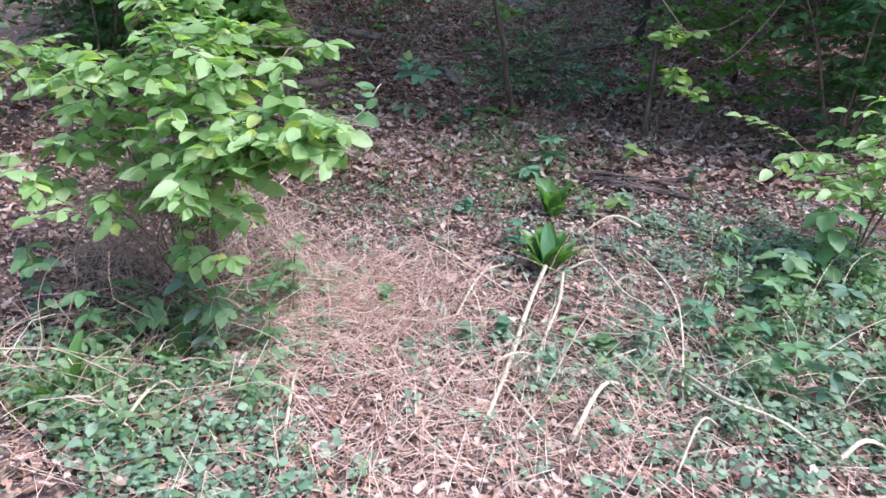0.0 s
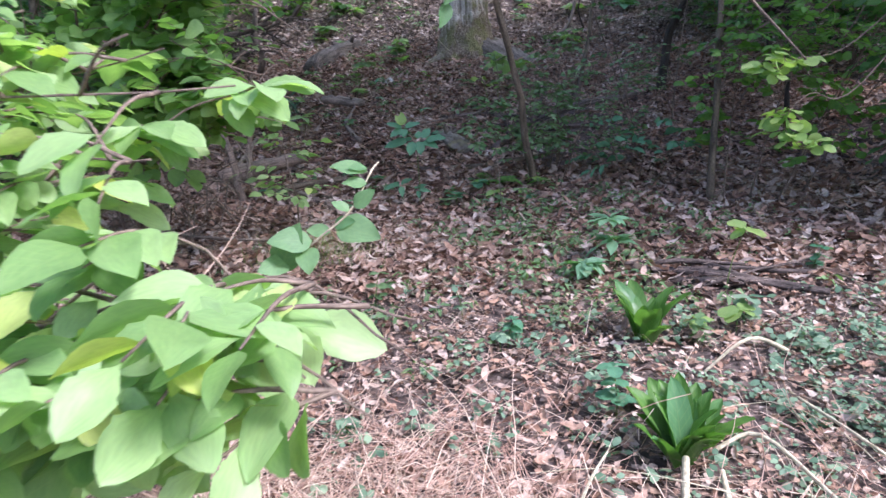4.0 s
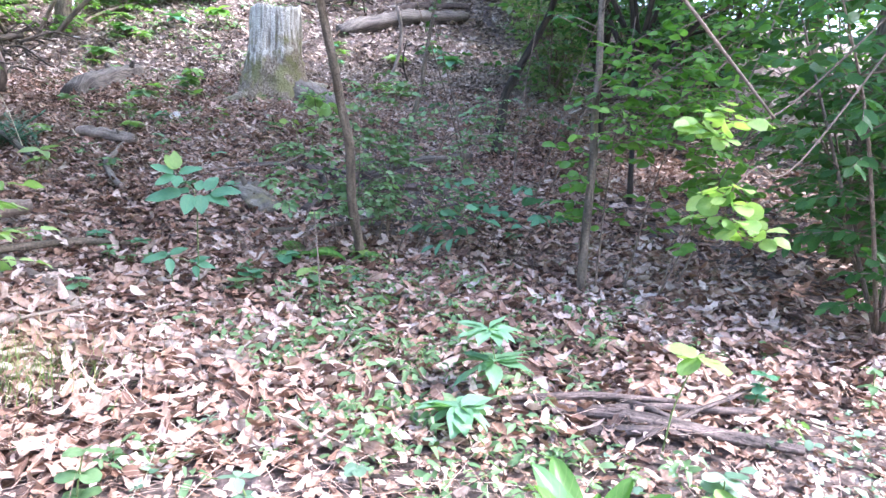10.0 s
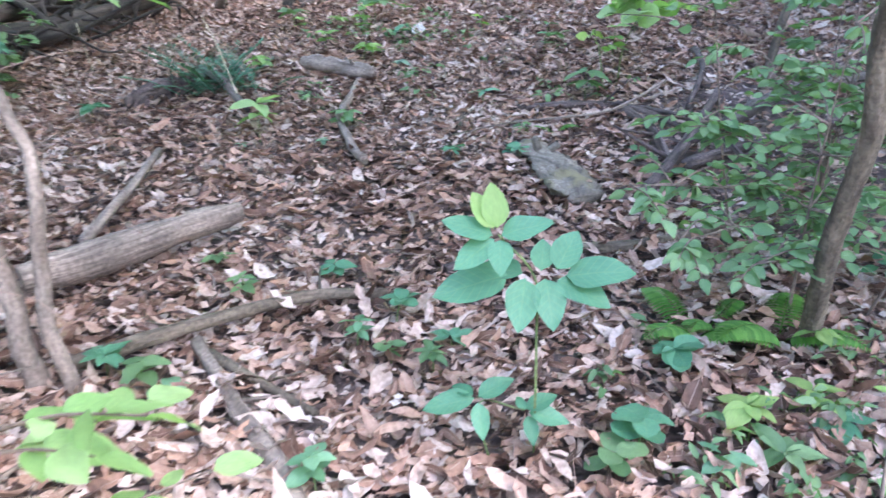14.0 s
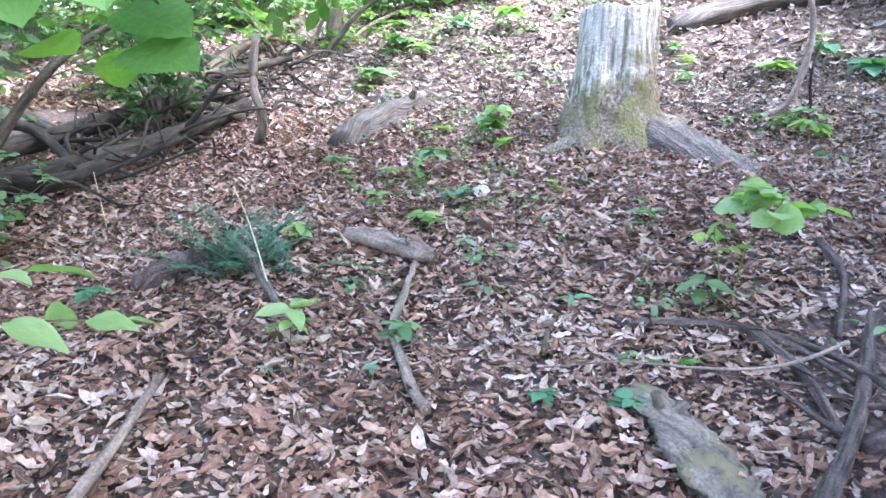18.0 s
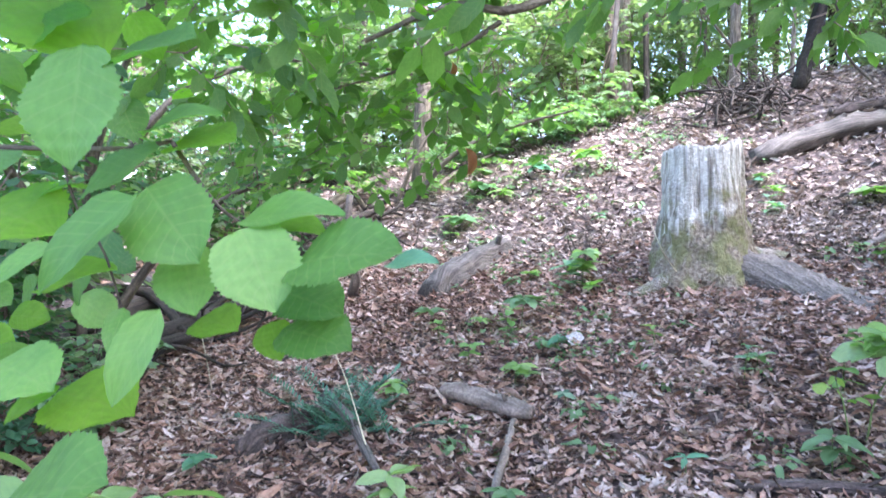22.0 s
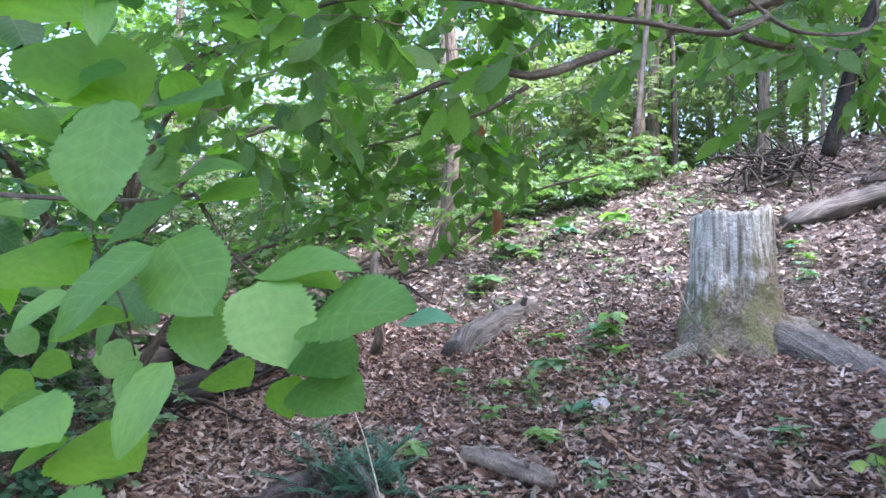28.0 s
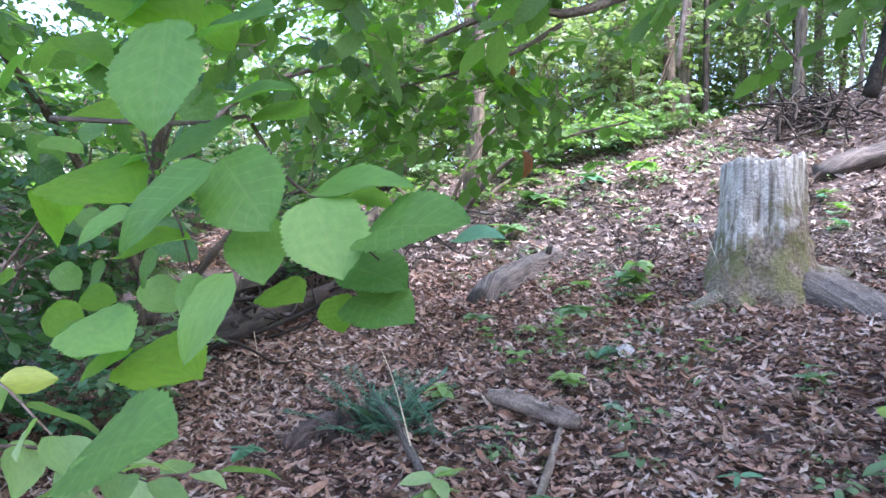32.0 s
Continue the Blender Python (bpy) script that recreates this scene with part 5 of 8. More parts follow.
# big shrub beside the start of the walk
shrub("leafy_shrub", "bushy shrub with bright oval leaves over dead vines", [
    [(-1.1, 2.6, 0.12), (-1.15, 2.2, 0.7), (-0.85, 2.0, 1.05), (-0.39, 1.94, 1.25), (-0.21, 1.85, 1.19)],
    [(-1.1, 2.6, 0.12), (-1.15, 2.1, 0.6), (-0.8, 1.95, 1.0), (-0.39, 1.88, 1.17), (-0.24, 1.81, 1.13)],
    [(-1.1, 2.6, 0.12), (-1.15, 2.15, 0.65), (-0.85, 1.95, 1.0), (-0.38, 1.91, 1.23), (-0.19, 1.86, 1.22)],
    [(-1.1, 2.7, 0.12), (-1.15, 2.5, 0.9), (-1.1, 2.3, 1.4), (-0.44, 2.15, 1.47)],
    [(-1.15, 2.75, 0.12), (-1.35, 2.5, 0.9), (-1.4, 2.3, 1.3), (-0.86, 2.06, 1.46)],
    [(-1.1, 2.75, 0.12), (-1.25, 2.7, 1.0), (-1.35, 2.6, 1.5), (-0.93, 2.54, 1.61)],
    [(-1.05, 2.7, 0.12), (-1.05, 2.4, 0.7), (-0.71, 2.06, 1.16), (-0.54, 1.86, 1.07)],
    [(-1.1, 2.6, 0.12), (-1.1, 2.2, 0.75), (-0.55, 2.03, 1.27), (-0.32, 1.87, 1.15)],
    [(-1.05, 2.7, 0.12), (-1.15, 2.4, 0.8), (-0.81, 2.07, 1.18), (-0.85, 1.92, 1.06)],
    [(-1.05, 2.7, 0.12), (-1.15, 2.4, 0.7), (-0.89, 2.01, 1.01), (-0.82, 1.87, 0.91)],
    [(-1.1, 2.7, 0.12), (-1.2, 2.4, 0.8), (-0.92, 2.11, 1.29), (-1.02, 1.99, 1.23)],
    [(-1.2, 2.8, 0.12), (-1.6, 2.9, 0.9), (-2.0, 2.9, 1.3), (-2.5, 2.7, 1.4)],
    [(-1.1, 2.75, 0.12), (-1.2, 2.7, 1.0), (-1.05, 2.5, 1.4), (-0.62, 2.39, 1.53)],
    [(-1.1, 2.75, 0.12), (-1.2, 2.6, 0.9), (-0.80, 2.27, 1.32), (-0.54, 2.07, 1.38)],
    [(-1.15, 2.8, 0.12), (-1.3, 2.75, 0.8), (-1.57, 2.50, 1.06), (-1.71, 2.22, 0.87)], [(-1.15, 2.8, 0.12), (-1.2, 2.7, 0.8), (-1.31, 2.44, 0.90), (-1.45, 2.16, 0.73)],
    [(-1.15, 2.8, 0.12), (-1.1, 2.7, 0.7), (-1.11, 2.42, 0.84), (-0.98, 2.12, 0.61)], [(-1.15, 2.8, 0.12), (-1.5, 2.8, 1.0), (-1.92, 2.79, 1.26), (-2.09, 2.52, 1.11)], [(-1.15, 2.8, 0.12), (-1.1, 2.7, 0.6), (-0.83, 2.39, 0.77), (-0.70, 2.14, 0.66)],
    [(-1.1, 2.85, 0.12), (-1.2, 3.0, 1.0), (-1.3, 3.2, 1.5), (-1.35, 3.3, 1.9)]], BRIGHT, "obovate", 0.092, 295, 81, per_twig=7, density=10, r=0.005, low=0.5, twig_len=(0.12, 0.26), clear=(-0.72, 2.02))


def near_sprig(name, label, stem, leaves, material, kind, wood, r=0.004, category="branch", grow=1.0):
    """A single leafy stem with each leaf given by its base and tip."""
    top = thing(name, stem[0], label, category)
    g = Geo()
    tube(g, stem, r, r * 0.6, 6, 0.06, 4, 5)
    part("stem", local(g, top), wood, top)
    for a, c, n, *other in leaves:
        a, c = np.array(a), np.array(c)
        put_leaf(top, kind, other[0] if other else material, a, c - a, n, float(np.linalg.norm(c - a)) * grow)
    return top


near_sprig("arching_sprig", "arching pale sprig with broad soft green leaves", [(-0.95, 2.6, 0.6), (-0.65, 3.07, 0.88), (-0.50, 3.04, 1.01), (-0.40, 3.05, 1.09), (-0.34, 3.12, 1.19), (-0.32, 3.16, 1.21)], [
    ((-0.40, 3.05, 1.09), (-0.45, 3.05, 1.12), (0, -0.5, 0.8)), ((-0.39, 3.05, 1.10), (-0.33, 3.04, 1.15), (0, -0.8, 0.5)), ((-0.35, 3.09, 1.16), (-0.42, 3.08, 1.17), (0, -0.6, 0.8)),
    ((-0.35, 3.12, 1.19), (-0.45, 3.10, 1.22), (0, -0.5, 0.9)), ((-0.35, 3.12, 1.20), (-0.40, 3.09, 1.21), (0, -0.5, 0.9)), ((-0.44, 3.05, 1.05), (-0.32, 2.96, 1.04), (0, -0.75, 0.6)),
    ((-0.45, 3.05, 1.05), (-0.39, 3.02, 1.07), (0, -0.7, 0.6)), ((-0.51, 3.04, 1.01), (-0.62, 2.98, 1.03), (0, -0.8, 0.6)), ((-0.53, 3.04, 0.99), (-0.51, 2.94, 0.95), (0, -0.8, 0.6)), ((-0.58, 3.04, 0.95), (-0.65, 2.96, 0.95), (0, -0.8, 0.5)),
    ((-0.61, 3.03, 0.92), (-0.55, 3.02, 1.06), (0, -0.8, 0.5)), ((-0.46, 3.05, 1.03), (-0.53, 3.06, 1.04), (0, -0.7, 0.6))], PALE, "wide", PALESTEM)
sapling("seedling", [(-1.10, 5.79, 0.30), (-1.07, 5.65, 0.61), (-1.12, 5.72, 0.83), (-1.18, 5.83, 1.05)], 0.007, "young seedling with soft bright green leaves", TWIG, 14, BRIGHT, "wide", 0.085, 167, 80, 6, "seedlings", (0.12, 0.3), 0.3)


# low sprays of the shrub that reach over the track
def low_spray(label, stem, whorl, n, size, seed, kind="obovate", material=BRIGHT):
    """A bent twig that carries drooping leaves along its end and a wheel of leaves at its tip."""
    rng = np.random.default_rng(seed)
    top = thing("leafy_spray", stem[0], label, "branch", "low sprays of the shrub")
    g = Geo()
    p = tube(g, stem, 0.004, 0.002, 6, 0.06, seed, 6)
    part("stem", local(g, top), TWIG, top)
    for i in range(n):
        if i < whorl:
            a = 2 * math.pi * i / whorl + rng.normal(0, 0.2)
            q, d = p[-1], np.array([math.cos(a), math.sin(a) - 0.15, rng.uniform(-0.55, 0.1)])
        else:
            q = p[int(rng.uniform(0.55, 0.98) * (len(p) - 1))]
            d = np.array([rng.normal(0.2, 0.6), rng.normal(-0.3, 0.5), rng.uniform(-0.9, 0.0)])
        put_leaf(top, kind, material, q, d, (rng.normal(0, 0.2), -0.35 + rng.normal(0, 0.2), 0.9), size * rng.uniform(0.7, 1.15))
    return top


low_spray("drooping spray of large bright leaves over the track", [(-1.1, 2.6, 0.12), (-0.95, 2.3, 0.85), (-0.66, 2.05, 1.16), (-0.47, 1.98, 1.21), (-0.35, 1.95, 1.19)], 5, 16, 0.11, 181)
low_spray("wheel of large bright leaves at the end of a low twig", [(-1.1, 2.6, 0.12), (-0.95, 2.2, 0.75), (-0.72, 1.96, 1.04), (-0.55, 1.86, 1.10)], 9, 16, 0.125, 182)
low_spray("wheel of bright leaves on a thin twig above the dead vines", [(-1.1, 2.65, 0.12), (-1.0, 2.5, 0.9), (-0.70, 2.46, 1.36), (-0.48, 2.45, 1.46)], 7, 14, 0.11, 183)
low_spray("spray of bright leaves at the edge of the shrub", [(-1.1, 2.65, 0.12), (-1.1, 2.4, 0.8), (-0.85, 2.42, 1.3), (-0.68, 2.40, 1.40)], 7, 15, 0.11, 184)
low_spray("low spray of soft green leaves over the dead vines", [(-1.12, 2.65, 0.12), (-1.27, 2.5, 0.49), (-1.38, 2.27, 0.79), (-1.32, 2.15, 0.75)], 6, 13, 0.095, 191, material=BRIGHT)
low_spray("low spray of soft green leaves over the dead vines", [(-1.12, 2.65, 0.12), (-1.12, 2.5, 0.43), (-1.07, 2.22, 0.71), (-1.01, 2.10, 0.67)], 6, 13, 0.095, 192, material=BRIGHT)
low_spray("low spray of soft green leaves over the dead vines", [(-1.12, 2.65, 0.12), (-1.41, 2.5, 0.55), (-1.66, 2.42, 0.89), (-1.59, 2.30, 0.85)], 6, 13, 0.095, 193, material=BRIGHT)
low_spray("low spray of soft green leaves over the dead vines", [(-1.12, 2.65, 0.12), (-1.47, 2.5, 0.34), (-1.78, 2.32, 0.57), (-1.72, 2.20, 0.53)], 6, 13, 0.095, 194, material=PALE)
low_spray("low spray of soft green leaves over the dead vines", [(-1.12, 2.65, 0.12), (-1.04, 2.5, 0.29), (-0.92, 2.12, 0.49), (-0.86, 2.00, 0.45)], 6, 13, 0.095, 195, material=PALE)
low_spray("low spray of soft green leaves over the dead vines", [(-1.12, 2.65, 0.12), (-1.20, 2.5, 0.23), (-1.25, 2.22, 0.39), (-1.19, 2.10, 0.35)], 6, 13, 0.095, 196, material=PALE)
low_spray("low spray of soft green leaves over the dead vines", [(-1.12, 2.65, 0.12), (-1.20, 2.5, 0.70), (-1.25, 2.32, 1.12), (-1.19, 2.20, 1.08)], 6, 13, 0.095, 197, material=BRIGHT)
low_spray("small spray of pale leaves low before the dead vines", [(-1.1, 2.6, 0.12), (-1.05, 2.1, 0.5), (-0.85, 1.9, 0.72), (-0.75, 1.84, 0.74)], 6, 10, 0.09, 185)

low_spray("hanging spray of broad toothed leaves over the dead vines", [(-2.0, 5.4, 0.3), (-1.85, 5.3, 1.2), (-1.5, 5.15, 1.42), (-1.22, 5.10, 1.30)], 6, 22, 0.115, 188, "broad", BROAD)
low_spray("small spray of broad toothed leaves beside the track", [(-2.0, 5.4, 0.3), (-1.8, 5.3, 1.0), (-1.4, 5.2, 1.25), (-1.08, 5.12, 1.20)], 6, 14, 0.10, 189, "broad", BROAD)
low_spray("hanging spray of broad leaves above the dead vines", [(-2.0, 5.4, 0.3), (-1.9, 5.3, 1.3), (-1.6, 5.1, 1.55), (-1.30, 5.05, 1.42)], 6, 18, 0.11, 190, "broad", BROAD)
# shrub over the hollow, beside the leaning stems
shrub("leafy_shrub", "shrub with broad toothed green leaves above dead vines", [
    [(-2.0, 5.4, 0.3), (-1.9, 5.2, 1.0), (-1.6, 4.95, 1.5), (-1.25, 4.7, 1.6)],
    [(-2.0, 5.4, 0.3), (-1.85, 5.1, 1.1), (-1.5, 4.8, 1.75), (-1.1, 4.5, 1.95)],
    [(-2.0, 5.5, 0.3), (-1.85, 5.2, 0.9), (-1.55, 4.9, 1.2), (-1.2, 4.65, 1.2)],
    [(-2.1, 5.4, 0.3), (-2.1, 5.2, 1.2), (-1.95, 4.9, 1.9), (-1.6, 4.6, 2.3)],
    [(-2.1, 5.5, 0.3), (-2.3, 5.4, 1.1), (-2.5, 5.2, 1.6), (-2.6, 5.0, 1.8)],
    [(-2.0, 5.5, 0.3), (-1.9, 5.3, 1.2), (-1.75, 5.3, 1.75), (-1.20, 5.05, 1.25)],
    [(-2.0, 5.4, 0.3), (-1.9, 5.2, 1.1), (-1.55, 5.32, 1.33), (-1.21, 5.10, 1.35)], [(-2.0, 5.4, 0.3), (-1.9, 5.2, 1.0), (-1.57, 5.28, 1.22), (-1.21, 5.05, 1.21)], [(-2.0, 5.4, 0.3), (-1.9, 5.2, 1.1), (-1.60, 5.34, 1.44), (-1.18, 5.18, 1.44)],
    [(-2.0, 5.5, 0.3), (-1.9, 5.3, 1.0), (-1.8, 5.3, 1.4), (-1.32, 5.08, 1.21)],
    [(-2.0, 5.4, 0.3), (-1.9, 5.1, 0.9), (-1.19, 4.52, 1.39), (-0.79, 4.40, 1.34)],
    [(-2.0, 5.4, 0.3), (-1.9, 5.1, 1.2), (-1.24, 4.86, 1.83), (-0.75, 4.72, 1.62)],
    [(-2.0, 5.4, 0.3), (-1.9, 5.1, 1.3), (-1.36, 4.77, 1.92), (-0.94, 4.75, 1.91)],
    [(-2.0, 5.4, 0.3), (-1.9, 5.1, 0.9), (-1.41, 4.64, 1.51), (-0.93, 4.42, 1.45)],
    [(-2.0, 5.4, 0.3), (-1.9, 5.1, 0.8), (-1.36, 4.62, 1.25), (-1.05, 4.41, 1.24)],
    [(-2.0, 5.4, 0.3), (-2.0, 5.3, 1.5), (-1.28, 5.29, 2.17), (-0.76, 5.24, 1.97)],
    [(-2.1, 5.6, 0.3), (-2.1, 5.7, 1.2), (-2.0, 5.7, 1.9), (-1.8, 5.6, 2.4)]], FRESH, "broad", 0.105, 295, 82, per_twig=8, density=12, r=0.012, low=0.45, twig_len=(0.2, 0.42), clear=(-1.2, 5.2))

# hanging leaves over the path
def hanging_branch():
    top = thing("hanging_branch", (-1.6, 2.6, 3.4), "overhanging branch with pale drooping leaves", "branch")
    g = Geo()
    for pts, r in (([(-1.6, 2.6, 3.4), (-0.52, 3.97, 2.20), (-0.13, 3.87, 2.12), (0.17, 3.78, 2.05), (0.39, 3.76, 2.04)], 0.006), ([(-0.13, 3.87, 2.12), (-0.02, 3.85, 1.96), (-0.04, 3.83, 1.79), (-0.08, 3.80, 1.69)], 0.002), ([(0.17, 3.78, 2.05), (0.27, 3.76, 1.95), (0.30, 3.76, 1.88), (0.32, 3.75, 1.82)], 0.002), ([(-0.31, 4.05, 2.20), (-0.26, 4.12, 1.97), (-0.30, 4.12, 1.80)], 0.002), ([(-0.74, 3.99, 2.17), (-0.76, 3.92, 1.96), (-0.82, 3.89, 1.84)], 0.002), ([(-0.52, 3.97, 2.20), (-0.57, 3.91, 1.99), (-0.62, 3.87, 1.89)], 0.002)):
        tube(g, pts, r, r * 0.5, 6, 0.06, 4, 5)
    part("twig", local(g, top), TWIG, top)
    for a, c, n, m in (
            ((-0.04, 3.81, 1.78), (-0.09, 3.76, 1.69), (0.6, -0.8, 0.4), PALE),
            ((-0.08, 3.81, 1.70), (-0.11, 3.76, 1.61), (0.6, -0.8, 0.4), PALE),
            ((0.27, 3.79, 1.93), (0.10, 3.75, 1.85), (0.3, -0.8, 0.4), GOLD),
            ((0.26, 3.79, 1.92), (0.15, 3.74, 1.77), (0.3, -0.8, 0.4), GOLD),
            ((0.30, 3.79, 1.90), (0.28, 3.74, 1.95), (0.5, -0.8, 0.4), PALE),
            ((0.34, 3.78, 1.84), (0.29, 3.72, 1.72), (0.8, -0.8, 0.4), PALE),
            ((0.37, 3.78, 1.90), (0.38, 3.73, 1.87), (0.3, -0.8, 0.4), PALE),
            ((0.33, 3.79, 1.92), (0.32, 3.73, 1.86), (0.3, -0.8, 0.4), PALE),
            ((0.09, 3.81, 1.91), (0.03, 3.77, 1.91), (0.3, -0.8, 0.4), PALE),
            ((0.02, 3.82, 1.89), (-0.05, 3.77, 1.86), (0.3, -0.8, 0.4), PALE),
            ((0.19, 3.79, 1.80), (0.17, 3.74, 1.74), (0.5, -0.8, 0.4), PALE),
            ((0.76, 3.75, 1.97), (0.70, 3.69, 1.89), (0.5, -0.8, 0.4), YELLOW),
            ((-0.70, 3.90, 1.99), (-0.69, 3.84, 1.91), (0.3, -0.8, 0.4), YELLOW),
            ((-0.77, 3.90, 1.92), (-0.76, 3.84, 1.82), (0.4, -0.8, 0.4), YELLOW),
            ((-0.83, 3.91, 1.90), (-0.88, 3.86, 1.87), (0.3, -0.8, 0.4), YELLOW),
            ((-0.82, 3.90, 1.85), (-0.77, 3.84, 1.78), (0.4, -0.8, 0.4), YELLOW),
            ((-0.61, 3.89, 1.96), (-0.64, 3.84, 1.90), (0.3, -0.8, 0.4), PALE),
            ((-0.55, 3.89, 2.00), (-0.51, 3.82, 1.91), (0.4, -0.8, 0.4), PALE),
            ((-0.51, 3.88, 1.95), (-0.45, 3.81, 1.87), (0.4, -0.8, 0.4), PALE),
            ((-0.44, 3.87, 1.96), (-0.37, 3.81, 1.89), (0.4, -0.8, 0.4), YELLOW),
            ((-0.62, 3.88, 1.89), (-0.69, 3.84, 1.84), (0.3, -0.8, 0.4), PALE),
            ((-0.28, 3.85, 1.89), (-0.31, 3.80, 1.83), (0.4, -0.8, 0.4), PALE),
            ((-0.27, 3.84, 1.86), (-0.33, 3.79, 1.73), (0.7, -0.8, 0.4), PALE),
            ((-0.24, 3.84, 1.86), (-0.28, 3.79, 1.83), (0.3, -0.8, 0.4), PALE),
            ((-0.26, 3.84, 1.82), (-0.29, 3.79, 1.79), (0.4, -0.8, 0.4), PALE),
            ((-0.27, 3.84, 1.78), (-0.31, 3.79, 1.75), (0.4, -0.8, 0.4), PALE),
            ((0.03, 3.82, 1.96), (-0.01, 3.77, 1.88), (0.4, -0.8, 0.4), PALE),
            ((0.38, 3.79, 2.01), (0.33, 3.74, 1.93), (0.4, -0.8, 0.4), PALE),
            ((-0.88, 3.92, 2.00), (-0.82, 3.86, 1.91), (0.4, -0.8, 0.4), YELLOW),
            ((0.02, 3.81, 1.83), (-0.03, 3.77, 1.90), (0.4, -0.8, 0.4), PALE)):
        a, c = np.array(a), np.array(c)
        put_leaf(top, "ovate", m, a, c - a, n, float(np.linalg.norm(c - a)))
    return top


hanging_branch()
# branch with round yellow green leaves
shrub("hanging_branch", "thin hanging branch with round yellow green leaves", [
    [(2.9, 4.9, 2.3), (2.27, 5.10, 1.54), (1.82, 4.91, 1.44), (1.64, 4.87, 1.36)],
    [(2.9, 4.9, 2.3), (2.24, 4.97, 1.30), (1.87, 4.82, 1.26), (1.75, 4.82, 1.10), (1.85, 4.79, 0.96)]], YELLOW, "round", 0.085, 36, 84, per_twig=3, density=7, r=0.005, low=0.62, twig_len=(0.06, 0.12), droop=-0.1, category="branch")
whorl_herb(1.36, 4.50, 0.36, 5, 0.12, YELLOW, "round", "small seedling with round yellow green leaves", 85)
shrub("leafy_branch", "spreading branch with rows of fresh green leaflets beside a slim sapling", [
    [(3.9, 6.9, 2.9), (2.891, 6.200, 2.116), (2.406, 6.100, 1.794), (1.905, 6.050, 1.488)], [(3.9, 6.9, 2.9), (2.757, 6.100, 1.903), (2.288, 6.000, 1.529), (1.835, 6.000, 1.198)], [(3.9, 6.9, 2.9), (3.034, 6.300, 2.271), (2.669, 6.200, 2.108), (2.321, 6.100, 1.955)], [(3.9, 6.9, 2.9), (2.852, 6.100, 1.672), (2.575, 6.000, 1.469), (2.310, 5.900, 1.277)]],
    BROAD, "ovate", 0.075, 180, 87, per_twig=9, density=9, r=0.008, low=0.4, twig_len=(0.2, 0.4), category="branch")
# compound leaved shrub at the edge of the track
shrub("leafy_shrub", "shrub with rows of oval leaflets beside the ivy", [
    [(2.6, 3.5, 0.2), (2.5, 3.4, 0.55), (2.3, 3.3, 0.85), (1.95, 3.2, 0.92)], [(2.6, 3.5, 0.2), (2.5, 3.3, 0.5), (2.4, 3.1, 0.72), (2.1, 2.9, 0.74)],
    [(2.6, 3.5, 0.2), (2.7, 3.4, 0.7), (2.65, 3.2, 1.0), (2.45, 3.0, 1.08)], [(2.45, 3.5, 0.2), (2.7, 3.5, 0.8), (2.9, 3.4, 1.2)]],
    BRIGHT, "ovate", 0.095, 260, 86, per_twig=10, density=12, r=0.008, low=0.4, twig_len=(0.25, 0.45))


# dock plants with cut stems
def dock(x, y, n, size, label, seed):
    rng = np.random.default_rng(seed)
    top = thing("dock_plant", (x, y, gz(x, y)), label, "plant", "dock plants")
    for k in range(n):
        a = rng.uniform(0, 2 * np.pi)
        r = rng.uniform(0, 0.05)
        tilt = rng.uniform(0.05, 0.75)
        b = (x + math.cos(a) * r, y + math.sin(a) * r, gz(x, y) + rng.uniform(0.0, 0.06))
        put_leaf(top, "dock", DOCK, b, (math.cos(a) * tilt, math.sin(a) * tilt, 1.0), (-math.cos(a), -math.sin(a), 0.4), size * rng.uniform(0.55, 1.15))
    return top


dock(0.63, 3.12, 34, 0.25, "upright clump of glossy dark green dock leaves", 91)
dock(0.76, 3.95, 22, 0.24, "second clump of upright dock leaves behind the first", 92)
dock(-1.42, 1.77, 7, 0.2, "small clump of narrow green leaves in ground ivy", 93)
dock(-1.08, 2.04, 6, 0.2, "small upright green leaf clump", 94)
for i, (pts, r0) in enumerate((([(0.60, 3.01, 0.27), (0.48, 2.67, 0.20), (0.35, 2.18, 0.17), (0.29, 1.96, 0.16), (0.17, 1.58, 0.14)], 0.012),
                              ([(0.69, 2.95, 0.26), (0.63, 2.68, 0.20), (0.49, 2.24, 0.18), (0.41, 1.81, 0.14)], 0.009),
                              ([(0.30, 1.98, 0.16), (0.37, 1.79, 0.16), (0.45, 1.63, 0.14)], 0.007))):
    g = Geo()
    tube(g, pts, r0, r0 * 0.8, 8, 0.04, 95 + i, 5)
    single("cut_stem", g, PALESTEM, "pale cut stalk lying over the ground ivy", "stalk", "cut stalks")
